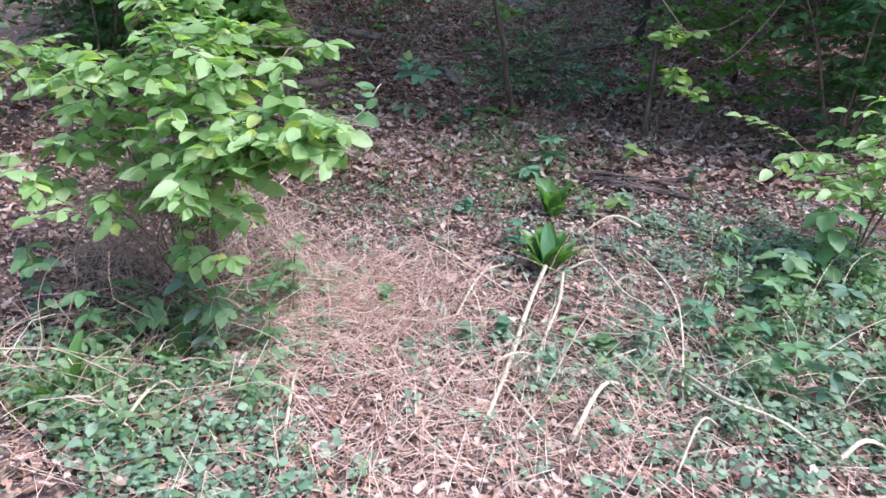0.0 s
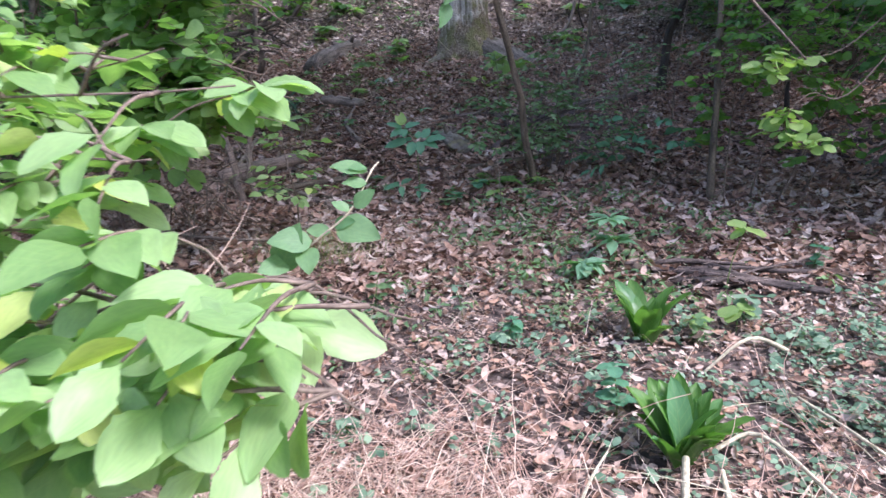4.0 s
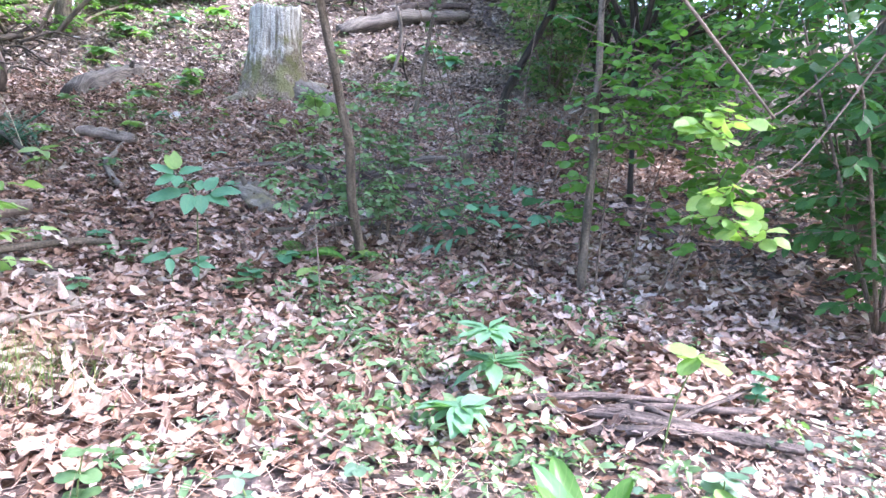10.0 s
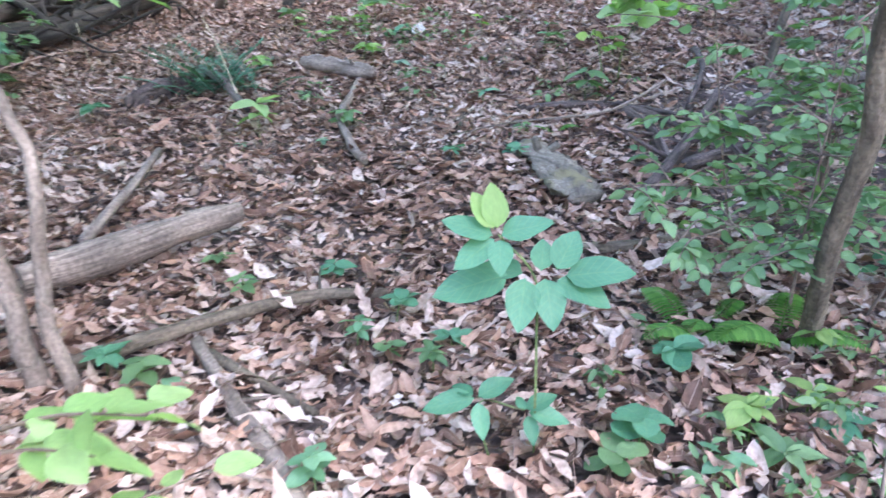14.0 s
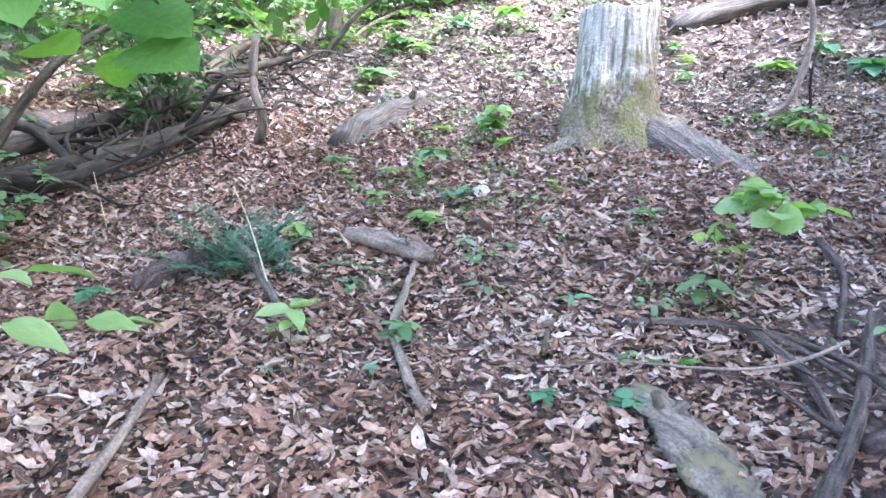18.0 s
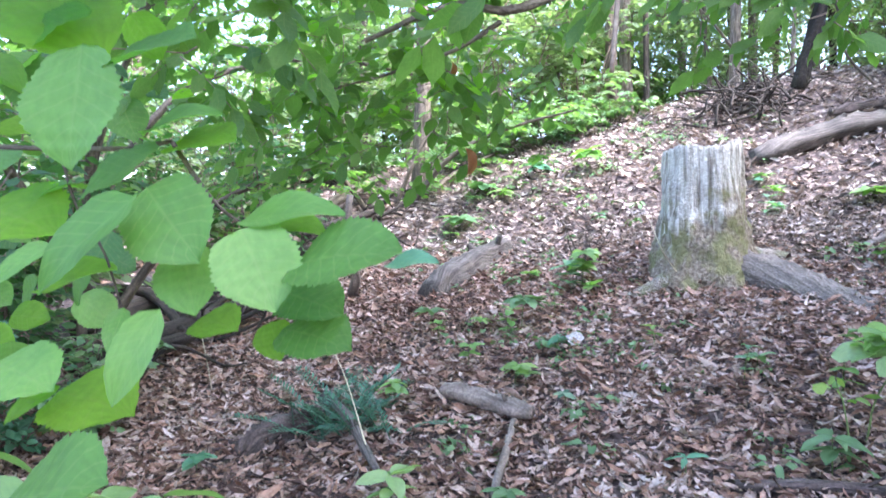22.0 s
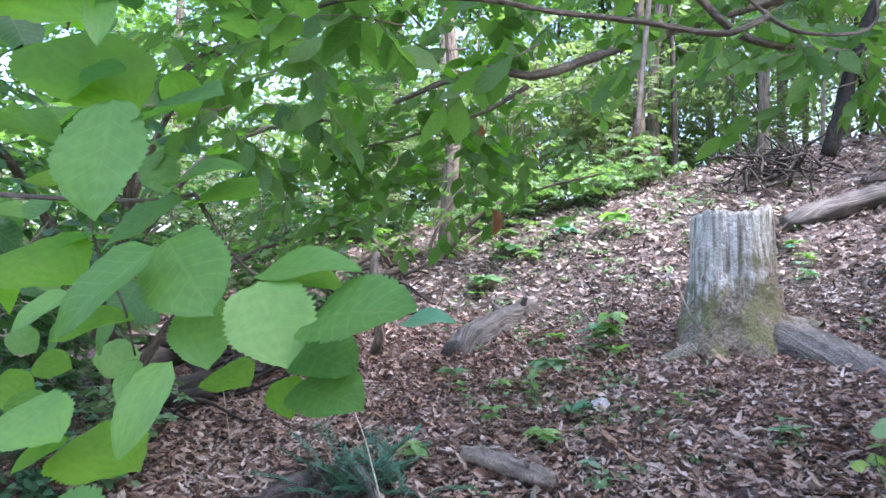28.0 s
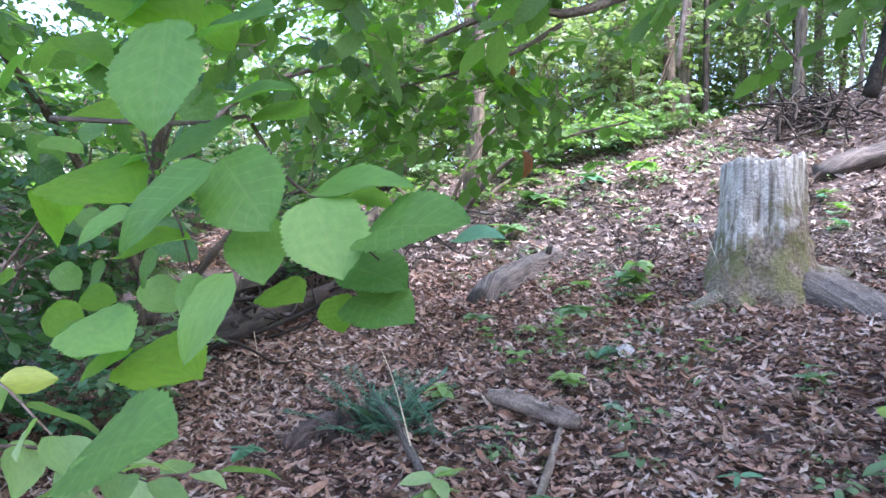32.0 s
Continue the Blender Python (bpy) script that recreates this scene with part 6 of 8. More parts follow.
for i, (pts, r0) in enumerate((([(0.74, 3.16, 0.19), (0.90, 3.14, 0.26), (0.98, 2.76, 0.24), (1.06, 2.49, 0.26), (1.11, 2.23, 0.14)], 0.006),
                              ([(1.19, 3.55, 0.21), (1.18, 2.83, 0.31), (1.15, 2.39, 0.29), (1.01, 1.84, 0.13)], 0.005),
                              ([(1.37, 3.82, 0.23), (1.12, 3.72, 0.35), (0.89, 3.65, 0.22)], 0.008),
                              ([(0.91, 2.12, 0.14), (1.03, 2.04, 0.21), (1.12, 1.76, 0.26), (1.33, 1.68, 0.21), (1.47, 1.54, 0.13)], 0.007),
                              ([(1.45, 1.54, 0.13), (1.58, 1.59, 0.21), (1.74, 1.59, 0.13)], 0.008), ([(1.13, 1.75, 0.13), (0.97, 1.58, 0.28), (0.84, 1.41, 0.13)], 0.005),
                              ([(0.09, 2.56, 0.14), (0.24, 2.83, 0.29), (0.44, 3.25, 0.19)], 0.005),
                              ([(0.16, 2.03, 0.13), (0.33, 2.03, 0.27), (0.50, 2.24, 0.14)], 0.004),
                              ([(-0.52, 1.55, 0.13), (-0.55, 1.90, 0.21), (-0.55, 2.13, 0.13)], 0.005),
                              ([(-1.50, 1.73, 0.13), (-1.24, 1.64, 0.25), (-0.94, 1.48, 0.13)], 0.005), ([(-1.15, 1.58, 0.13), (-1.03, 1.74, 0.26), (-0.97, 1.84, 0.13)], 0.006),
                              ([(0.53, 1.64, 0.13), (0.67, 1.82, 0.26), (0.84, 2.03, 0.13)], 0.008))):
    g = Geo()
    tube(g, pts, r0 * 1.35, r0 * 0.7, 6, 0.06, 110 + i, 5)
    single("dry_stalk", g, PALESTEM, "arching pale dry stalk", "stalk", "dry stalks by the track")

# decayed log beyond the dock
for i, (a, b, r0) in enumerate((((0.90, 4.93, 0.30), (1.82, 4.34, 0.31), 0.032), ((1.01, 4.79, 0.31), (1.95, 4.62, 0.32), 0.02), ((0.93, 4.88, 0.33), (1.57, 4.71, 0.35), 0.018), ((1.00, 4.66, 0.29), (1.74, 4.47, 0.29), 0.025), ((1.24, 4.89, 0.34), (1.56, 4.49, 0.32), 0.012), ((1.18, 4.48, 0.30), (1.97, 4.76, 0.36), 0.01))):
    log_thing("rotten_log", a, b, r0, r0 * 0.9, ROTTEN, "rotten grey splintered branch by the dock plants", 130 + i, 0.02, 0.18, "log", 12, None, 0.8, "rotten wood")

# herbs
whorl_herb(0.90, 4.90, 0.30, 30, 0.17, PALETEAL, "droop", "blue green leafy herb standing in litter", 141, 2, 0.1, step=0.4)
whorl_herb(0.67, 4.72, 0.12, 16, 0.15, PALETEAL, "ovate", "low blue green herb with spreading leaves", 142)
near_sprig("woodland_herb", "tall herb with large blue green leaves in two wheels", [(-0.25, 6.44, 0.33), (-0.26, 6.44, 0.73), (-0.27, 6.44, 0.89), (-0.36, 6.44, 1.00)], [
    ((-0.333, 6.440, 0.897), (-0.475, 6.410, 0.876), (0.0, -0.45, 0.9)),
    ((-0.293, 6.440, 0.891), (-0.312, 6.360, 0.822), (0.0, -0.45, 0.9)),
    ((-0.246, 6.440, 0.891), (-0.237, 6.360, 0.826), (0.0, -0.45, 0.9)),
    ((-0.199, 6.440, 0.896), (-0.074, 6.420, 0.919), (0.0, -0.45, 0.9)),
    ((-0.219, 6.440, 0.886), (-0.124, 6.390, 0.860), (0.0, -0.45, 0.9)),
    ((-0.256, 6.440, 0.908), (-0.245, 6.500, 0.954), (0.0, -0.45, 0.9)),
    ((-0.220, 6.440, 0.911), (-0.173, 6.500, 0.972), (0.0, -0.45, 0.9)),
    ((-0.300, 6.440, 0.902), (-0.384, 6.490, 0.903), (0.0, -0.45, 0.9)),
    ((-0.373, 6.440, 0.997), (-0.464, 6.440, 1.033), (0.0, -0.45, 0.9)),
    ((-0.356, 6.440, 0.997), (-0.262, 6.440, 1.031), (0.0, -0.45, 0.9)),
    ((-0.368, 6.440, 0.989), (-0.443, 6.390, 0.955), (0.0, -0.45, 0.9)),
    ((-0.357, 6.440, 0.989), (-0.359, 6.370, 0.952), (0.0, -0.45, 0.9)),
    ((-0.371, 6.440, 1.015), (-0.408, 6.470, 1.078), (0.0, -0.45, 0.9), YELLOW),
    ((-0.363, 6.440, 1.016), (-0.373, 6.470, 1.095), (0.0, -0.45, 0.9), YELLOW)], TEAL, "wide", GREENSTEM, 0.004, "plant", 1.25)
near_sprig("woodland_herb", "small blue green herb beside a taller one", [(-0.36, 6.44, 0.33), (-0.40, 6.44, 0.54), (-0.28, 6.44, 0.52)], [
    ((-0.410, 6.440, 0.556), (-0.543, 6.440, 0.528), (0.0, -0.45, 0.9)),
    ((-0.403, 6.440, 0.560), (-0.310, 6.470, 0.599), (0.0, -0.45, 0.9)),
    ((-0.402, 6.440, 0.545), (-0.389, 6.380, 0.474), (0.0, -0.45, 0.9)),
    ((-0.413, 6.440, 0.565), (-0.467, 6.490, 0.567), (0.0, -0.45, 0.9)),
    ((-0.271, 6.440, 0.513), (-0.167, 6.420, 0.499), (0.0, -0.45, 0.9)),
    ((-0.270, 6.440, 0.505), (-0.261, 6.380, 0.457), (0.0, -0.45, 0.9)),
    ((-0.278, 6.440, 0.522), (-0.195, 6.470, 0.549), (0.0, -0.45, 0.9)),
    ((-0.281, 6.440, 0.517), (-0.295, 6.490, 0.532), (0.0, -0.45, 0.9))], TEAL, "ovate", GREENSTEM, 0.003, "plant")
whorl_herb(0.74, 6.9, 0.12, 6, 0.08, YELLOW, "ovate", "pale green seedling beside ferns", 145)
whorl_herb(0.12, 3.98, 0.07, 6, 0.07, IVY, "round", "low round leaved seedling", 146)
whorl_herb(0.28, 4.43, 0.08, 5, 0.06, IVY, "round", "low round leaved seedling", 147)
whorl_herb(1.22, 4.05, 0.12, 5, 0.09, YELLOW, "round", "yellow green seedling in the litter", 148)
whorl_herb(1.02, 4.04, 0.08, 5, 0.08, YELLOW, "wide", "yellow green seedling in the litter", 149)
whorl_herb(-0.23, 9.35, 0.12, 4, 0.11, TEAL, "lance", "upright green sprout in dead leaves", 150)
whorl_herb(-0.41, 8.66, 0.08, 6, 0.1, TEAL, "wide", "small green seedling beside a slab of log", 151)
whorl_herb(-0.06, 8.63, 0.08, 6, 0.11, TEAL, "wide", "small green seedling over a slab of log", 152)
whorl_herb(-1.10, 10.39, 0.14, 10, 0.15, YELLOW, "wide", "bright green seedling on the bank", 153)
whorl_herb(-1.10, 11.39, 0.26, 16, 0.19, MUTED, "wide", "bright green seedling on the bank", 154)
whorl_herb(-0.59, 12.25, 0.36, 20, 0.19, BRIGHT, "wide", "bright green seedling below the stump", 155, 2)
whorl_herb(-0.78, 10.08, 0.1, 8, 0.08, IVY, "wide", "small green seedling in leaf litter", 156)
whorl_herb(1.65, 14.87, 0.15, 6, 0.10, TEAL, "wide", "green seedling behind the stump", 157)
whorl_herb(1.55, 13.98, 0.12, 6, 0.10, TEAL, "wide", "green seedling behind the stump", 158)
whorl_herb(2.05, 11.96, 0.18, 18, 0.22, BRIGHT, "lance", "grassy green herb on the bank", 159)
whorl_herb(-2.08, 15.12, 0.2, 12, 0.3, PALE, "wide", "pale green seedling high on the bank", 160)
whorl_herb(-1.95, 16.26, 0.2, 12, 0.32, PALE, "wide", "pale green seedling high on the bank", 161)
whorl_herb(-0.34, 16.32, 0.35, 16, 0.28, BROAD, "wide", "leafy green plant high on the bank", 162)
whorl_herb(-1.63, 8.78, 0.07, 5, 0.05, IVY, "wide", "small green seedling in leaf litter", 163)
whorl_herb(-1.19, 8.81, 0.07, 5, 0.05, IVY, "wide", "small green seedling in leaf litter", 164)
# seedling with broad leaves by the heaped branches
sapling("broadleaf_seedling", [(0.70, 9.70, 0.91), (0.70, 9.56, 1.20), (0.80, 9.42, 1.50)], 0.006, "young seedling with broad bright green leaves", GREENSTEM, 6, BRIGHT, "broad", 0.15, 165, 30, 5, "seedlings", (0.1, 0.2), 0.7)
sapling("broadleaf_seedling", [(0.59, 9.58, 0.89), (0.53, 9.51, 1.14), (0.48, 9.48, 1.29)], 0.005, "short seedling with lobed bright green leaves", GREENSTEM, 3, YELLOW, "wide", 0.09, 166, 20, 3, "seedlings", (0.06, 0.12), 0.6)
for x, y, a, s, n, sd in ((0.38, 7.05, 3.6, 0.27, 3, 171), (0.66, 7.02, 5.4, 0.30, 3, 172), (0.46, 7.12, 2.2, 0.2, 2, 173)):
    fern(x, y, a, s, n, "bright green fern at the foot of a sapling", sd)
fern(0.17, 8.97, 1.5, 0.14, 2, "tiny fern beside a slab of log", 174)
# flower stalk
g = Geo()
b = (0.35, 5.97, 0.33)
tube(g, [b, (b[0] - 0.02, b[1], b[2] + 0.28), (b[0] - 0.05, b[1], b[2] + 0.55)], 0.004, 0.0035, 6, 0.1, 3, 5)
top = thing("flower_stalk", b, "thin pale stalk with a bud at its tip", "plant")
part("stalk", local(g, top), BAREWOOD, top)
for k in range(5):
    put_leaf(top, "wide", YELLOW, (b[0] - 0.05, b[1], b[2] + 0.54), (math.cos(k * 1.3), math.sin(k * 1.3), 0.2), (0, 0, 1), 0.035)


# evergreen sprigs on the bank
def sprigs():
    x, y = -2.04, 9.82
    top = thing("evergreen_sprigs", (x, y, gz(x, y)), "low tuft of dark feathery evergreen sprigs", "plant")
    rng = np.random.default_rng(7)
    for k in range(46):
        a = rng.uniform(0, 2 * np.pi)
        l = rng.uniform(0.22, 0.46)
        d = np.array([math.cos(a) * 0.8, math.sin(a) * 0.8, rng.uniform(0.15, 1.0)])
        b = np.array([x, y, gz(x, y)]) + np.array([rng.normal(0, 0.15), rng.normal(0, 0.14), 0.03])
        g = Geo()
        p = tube(g, [b, b + d * l * 0.5, b + d * l - np.array([0, 0, 0.06])], 0.004, 0.001, 4, 0, k, 8)
        for q in p[2:]:
            for s in (-1, 1):
                dd = np.array([d * 0.6 + np.cross(d, (0, 0, 1)) * s])
                spread(g, leaf_shape("lance", 0.26, 3, 0.05, 0.1), np.array([q]), leaf_axes(dd, np.array([[0, 0, 1.0]])), [0.07 * rng.uniform(0.5, 1)])
        part("sprig", local(g, top), SPRIG, top)


SPRIG = leaf_material("evergreen needle", [(0.0, (0.05, 0.13, 0.085)), (1.0, (0.11, 0.24, 0.15))], 0.2, 0.5, False)
sprigs()


# branch close to the resting place, broad toothed leaves
def near_branch():
    top = thing("hazel_branch", (-1.48, 6.60, 2.17), "near branch of broad toothed green leaves", "branch")
    for i, (pts, r0, r1) in enumerate((
            ([(-1.494, 6.700, 2.170), (-1.390, 6.700, 2.162), (-1.285, 6.700, 2.158), (-1.235, 6.700, 2.164)], 0.0036, 0.0026),
            ([(-1.222, 6.680, 2.160), (-1.198, 6.680, 2.124), (-1.175, 6.680, 2.094), (-1.152, 6.680, 2.076), (-1.108, 6.680, 2.051)], 0.0026, 0.0016),
            ([(-1.352, 6.680, 2.148), (-1.336, 6.680, 2.093), (-1.306, 6.680, 2.045), (-1.289, 6.680, 1.989)], 0.0018, 0.0012),
            ([(-1.175, 6.680, 2.094), (-1.217, 6.680, 2.113), (-1.256, 6.680, 2.109)], 0.0016, 0.0010),
            ([(-1.146, 6.680, 2.076), (-1.096, 6.680, 2.028), (-1.071, 6.680, 2.007)], 0.0016, 0.0010),
            ([(-1.195, 6.680, 2.592), (-1.287, 6.680, 2.516), (-1.365, 6.680, 2.436), (-1.386, 6.680, 2.350)], 0.0030, 0.0016))):
        g = Geo()
        tube(g, pts, r0, r1, 6, 0.08, i, 5)
        part("twig", local(g, top), BARK, top)

    def lf(a, b, n=(0.1, -0.75, 0.5), mat=BROAD, kind="broad", var=None):
        a, b = np.array(a), np.array(b)
        put_leaf(top, kind, mat, a, b - a, n, float(np.linalg.norm(b - a)), "leaf", var)

    # yellow leaves among the green ones have the light shining through painted in
    lf((-1.276, 6.620, 2.251), (-1.281, 6.590, 2.132), (-0.07, -0.78, 0.49), BROAD, "broad")
    lf((-1.279, 6.660, 2.236), (-1.172, 6.630, 2.262), (-0.02, -0.55, 0.85), BROAD, "broad")
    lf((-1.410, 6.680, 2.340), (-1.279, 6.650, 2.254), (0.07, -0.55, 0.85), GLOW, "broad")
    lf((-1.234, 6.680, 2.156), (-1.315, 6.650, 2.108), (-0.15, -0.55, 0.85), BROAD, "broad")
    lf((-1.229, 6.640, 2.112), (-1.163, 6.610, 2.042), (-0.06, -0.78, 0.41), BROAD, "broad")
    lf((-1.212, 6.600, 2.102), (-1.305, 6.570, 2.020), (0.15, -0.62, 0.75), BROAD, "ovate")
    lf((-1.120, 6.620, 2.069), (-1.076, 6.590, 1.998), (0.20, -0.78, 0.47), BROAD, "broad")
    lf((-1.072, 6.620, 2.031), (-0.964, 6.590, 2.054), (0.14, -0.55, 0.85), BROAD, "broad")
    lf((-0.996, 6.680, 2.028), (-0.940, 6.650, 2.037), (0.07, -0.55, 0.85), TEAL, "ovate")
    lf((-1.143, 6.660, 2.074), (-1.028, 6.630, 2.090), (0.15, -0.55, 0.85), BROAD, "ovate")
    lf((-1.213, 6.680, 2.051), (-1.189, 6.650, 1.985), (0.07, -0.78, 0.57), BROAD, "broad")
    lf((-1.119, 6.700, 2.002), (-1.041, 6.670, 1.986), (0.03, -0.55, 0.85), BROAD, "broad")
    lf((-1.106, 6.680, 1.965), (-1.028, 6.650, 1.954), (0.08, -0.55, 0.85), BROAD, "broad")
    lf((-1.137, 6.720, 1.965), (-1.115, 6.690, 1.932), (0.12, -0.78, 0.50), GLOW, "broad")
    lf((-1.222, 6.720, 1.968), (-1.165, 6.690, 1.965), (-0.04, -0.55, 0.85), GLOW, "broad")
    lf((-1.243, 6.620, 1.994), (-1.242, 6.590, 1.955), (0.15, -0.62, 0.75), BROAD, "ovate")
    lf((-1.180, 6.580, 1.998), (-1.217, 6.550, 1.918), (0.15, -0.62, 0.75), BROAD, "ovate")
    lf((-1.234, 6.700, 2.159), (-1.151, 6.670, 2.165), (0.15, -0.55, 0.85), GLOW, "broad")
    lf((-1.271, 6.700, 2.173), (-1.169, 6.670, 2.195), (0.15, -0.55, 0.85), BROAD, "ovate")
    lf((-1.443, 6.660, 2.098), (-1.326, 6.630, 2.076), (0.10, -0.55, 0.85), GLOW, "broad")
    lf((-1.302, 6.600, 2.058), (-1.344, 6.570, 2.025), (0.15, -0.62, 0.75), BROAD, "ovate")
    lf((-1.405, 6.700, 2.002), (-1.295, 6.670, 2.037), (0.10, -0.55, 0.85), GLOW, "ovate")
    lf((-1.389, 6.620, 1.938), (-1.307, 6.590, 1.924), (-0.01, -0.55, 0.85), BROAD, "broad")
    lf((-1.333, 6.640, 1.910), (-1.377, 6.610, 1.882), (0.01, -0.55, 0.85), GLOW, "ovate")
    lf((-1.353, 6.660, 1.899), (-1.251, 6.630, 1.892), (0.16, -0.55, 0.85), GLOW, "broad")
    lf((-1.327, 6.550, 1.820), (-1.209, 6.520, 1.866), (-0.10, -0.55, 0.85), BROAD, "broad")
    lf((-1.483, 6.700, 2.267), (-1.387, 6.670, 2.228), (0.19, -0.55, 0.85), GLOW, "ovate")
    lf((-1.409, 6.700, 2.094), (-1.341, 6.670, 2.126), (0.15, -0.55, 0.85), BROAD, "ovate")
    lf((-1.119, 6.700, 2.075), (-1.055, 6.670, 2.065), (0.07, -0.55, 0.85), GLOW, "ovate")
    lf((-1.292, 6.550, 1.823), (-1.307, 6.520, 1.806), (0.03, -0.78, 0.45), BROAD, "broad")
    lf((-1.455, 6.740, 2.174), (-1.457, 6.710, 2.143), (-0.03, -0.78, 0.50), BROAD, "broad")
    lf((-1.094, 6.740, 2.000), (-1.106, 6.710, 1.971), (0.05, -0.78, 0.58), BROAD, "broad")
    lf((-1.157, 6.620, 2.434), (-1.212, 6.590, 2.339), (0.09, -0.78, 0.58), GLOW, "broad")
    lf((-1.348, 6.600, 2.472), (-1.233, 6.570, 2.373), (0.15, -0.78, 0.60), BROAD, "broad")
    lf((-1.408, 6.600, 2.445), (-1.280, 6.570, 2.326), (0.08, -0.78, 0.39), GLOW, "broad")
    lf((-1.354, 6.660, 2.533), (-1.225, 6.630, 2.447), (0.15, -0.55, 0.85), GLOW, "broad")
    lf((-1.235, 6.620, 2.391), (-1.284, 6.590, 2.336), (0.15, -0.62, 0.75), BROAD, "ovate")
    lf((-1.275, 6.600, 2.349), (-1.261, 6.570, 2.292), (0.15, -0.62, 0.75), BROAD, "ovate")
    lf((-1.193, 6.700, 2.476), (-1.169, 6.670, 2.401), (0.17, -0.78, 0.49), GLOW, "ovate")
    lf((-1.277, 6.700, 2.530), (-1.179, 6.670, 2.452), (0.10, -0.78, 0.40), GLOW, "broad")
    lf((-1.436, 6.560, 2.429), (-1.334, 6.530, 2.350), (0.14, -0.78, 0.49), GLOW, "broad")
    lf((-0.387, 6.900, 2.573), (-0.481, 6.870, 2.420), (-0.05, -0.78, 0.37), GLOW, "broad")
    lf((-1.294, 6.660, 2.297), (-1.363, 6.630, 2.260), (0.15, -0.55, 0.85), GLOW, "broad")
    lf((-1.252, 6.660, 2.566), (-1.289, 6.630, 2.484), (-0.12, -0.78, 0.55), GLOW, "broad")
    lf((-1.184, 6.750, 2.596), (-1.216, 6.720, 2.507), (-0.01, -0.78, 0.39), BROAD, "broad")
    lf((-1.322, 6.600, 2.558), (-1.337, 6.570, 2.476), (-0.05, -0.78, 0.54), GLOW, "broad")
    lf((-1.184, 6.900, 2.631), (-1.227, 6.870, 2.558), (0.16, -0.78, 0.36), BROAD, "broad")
    rng = np.random.default_rng(15)
    o, ex, ey = np.array((-1.64, 6.78, 2.55)), np.array((-1.24, 6.87, 2.55)), np.array((-1.66, 6.85, 1.82))
    eye = np.array((-0.81, 5.97, 2.09))
    for k in range(64):
        u, v = rng.uniform(-0.1, 0.7), rng.uniform(-0.1, 0.9)
        if u + v > 1.25:
            continue
        q = eye + (o + (ex - o) * u + (ey - o) * v - eye) * rng.uniform(1.25, 2.2)
        d = np.array([rng.uniform(-0.6, 1), rng.uniform(-0.3, 0.3), rng.uniform(-1, 0.2)])
        # lit and shaded leaves are told apart by material colour
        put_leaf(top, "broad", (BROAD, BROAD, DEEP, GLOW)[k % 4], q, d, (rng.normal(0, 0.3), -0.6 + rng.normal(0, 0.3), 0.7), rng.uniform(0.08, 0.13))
    return top


near_branch()


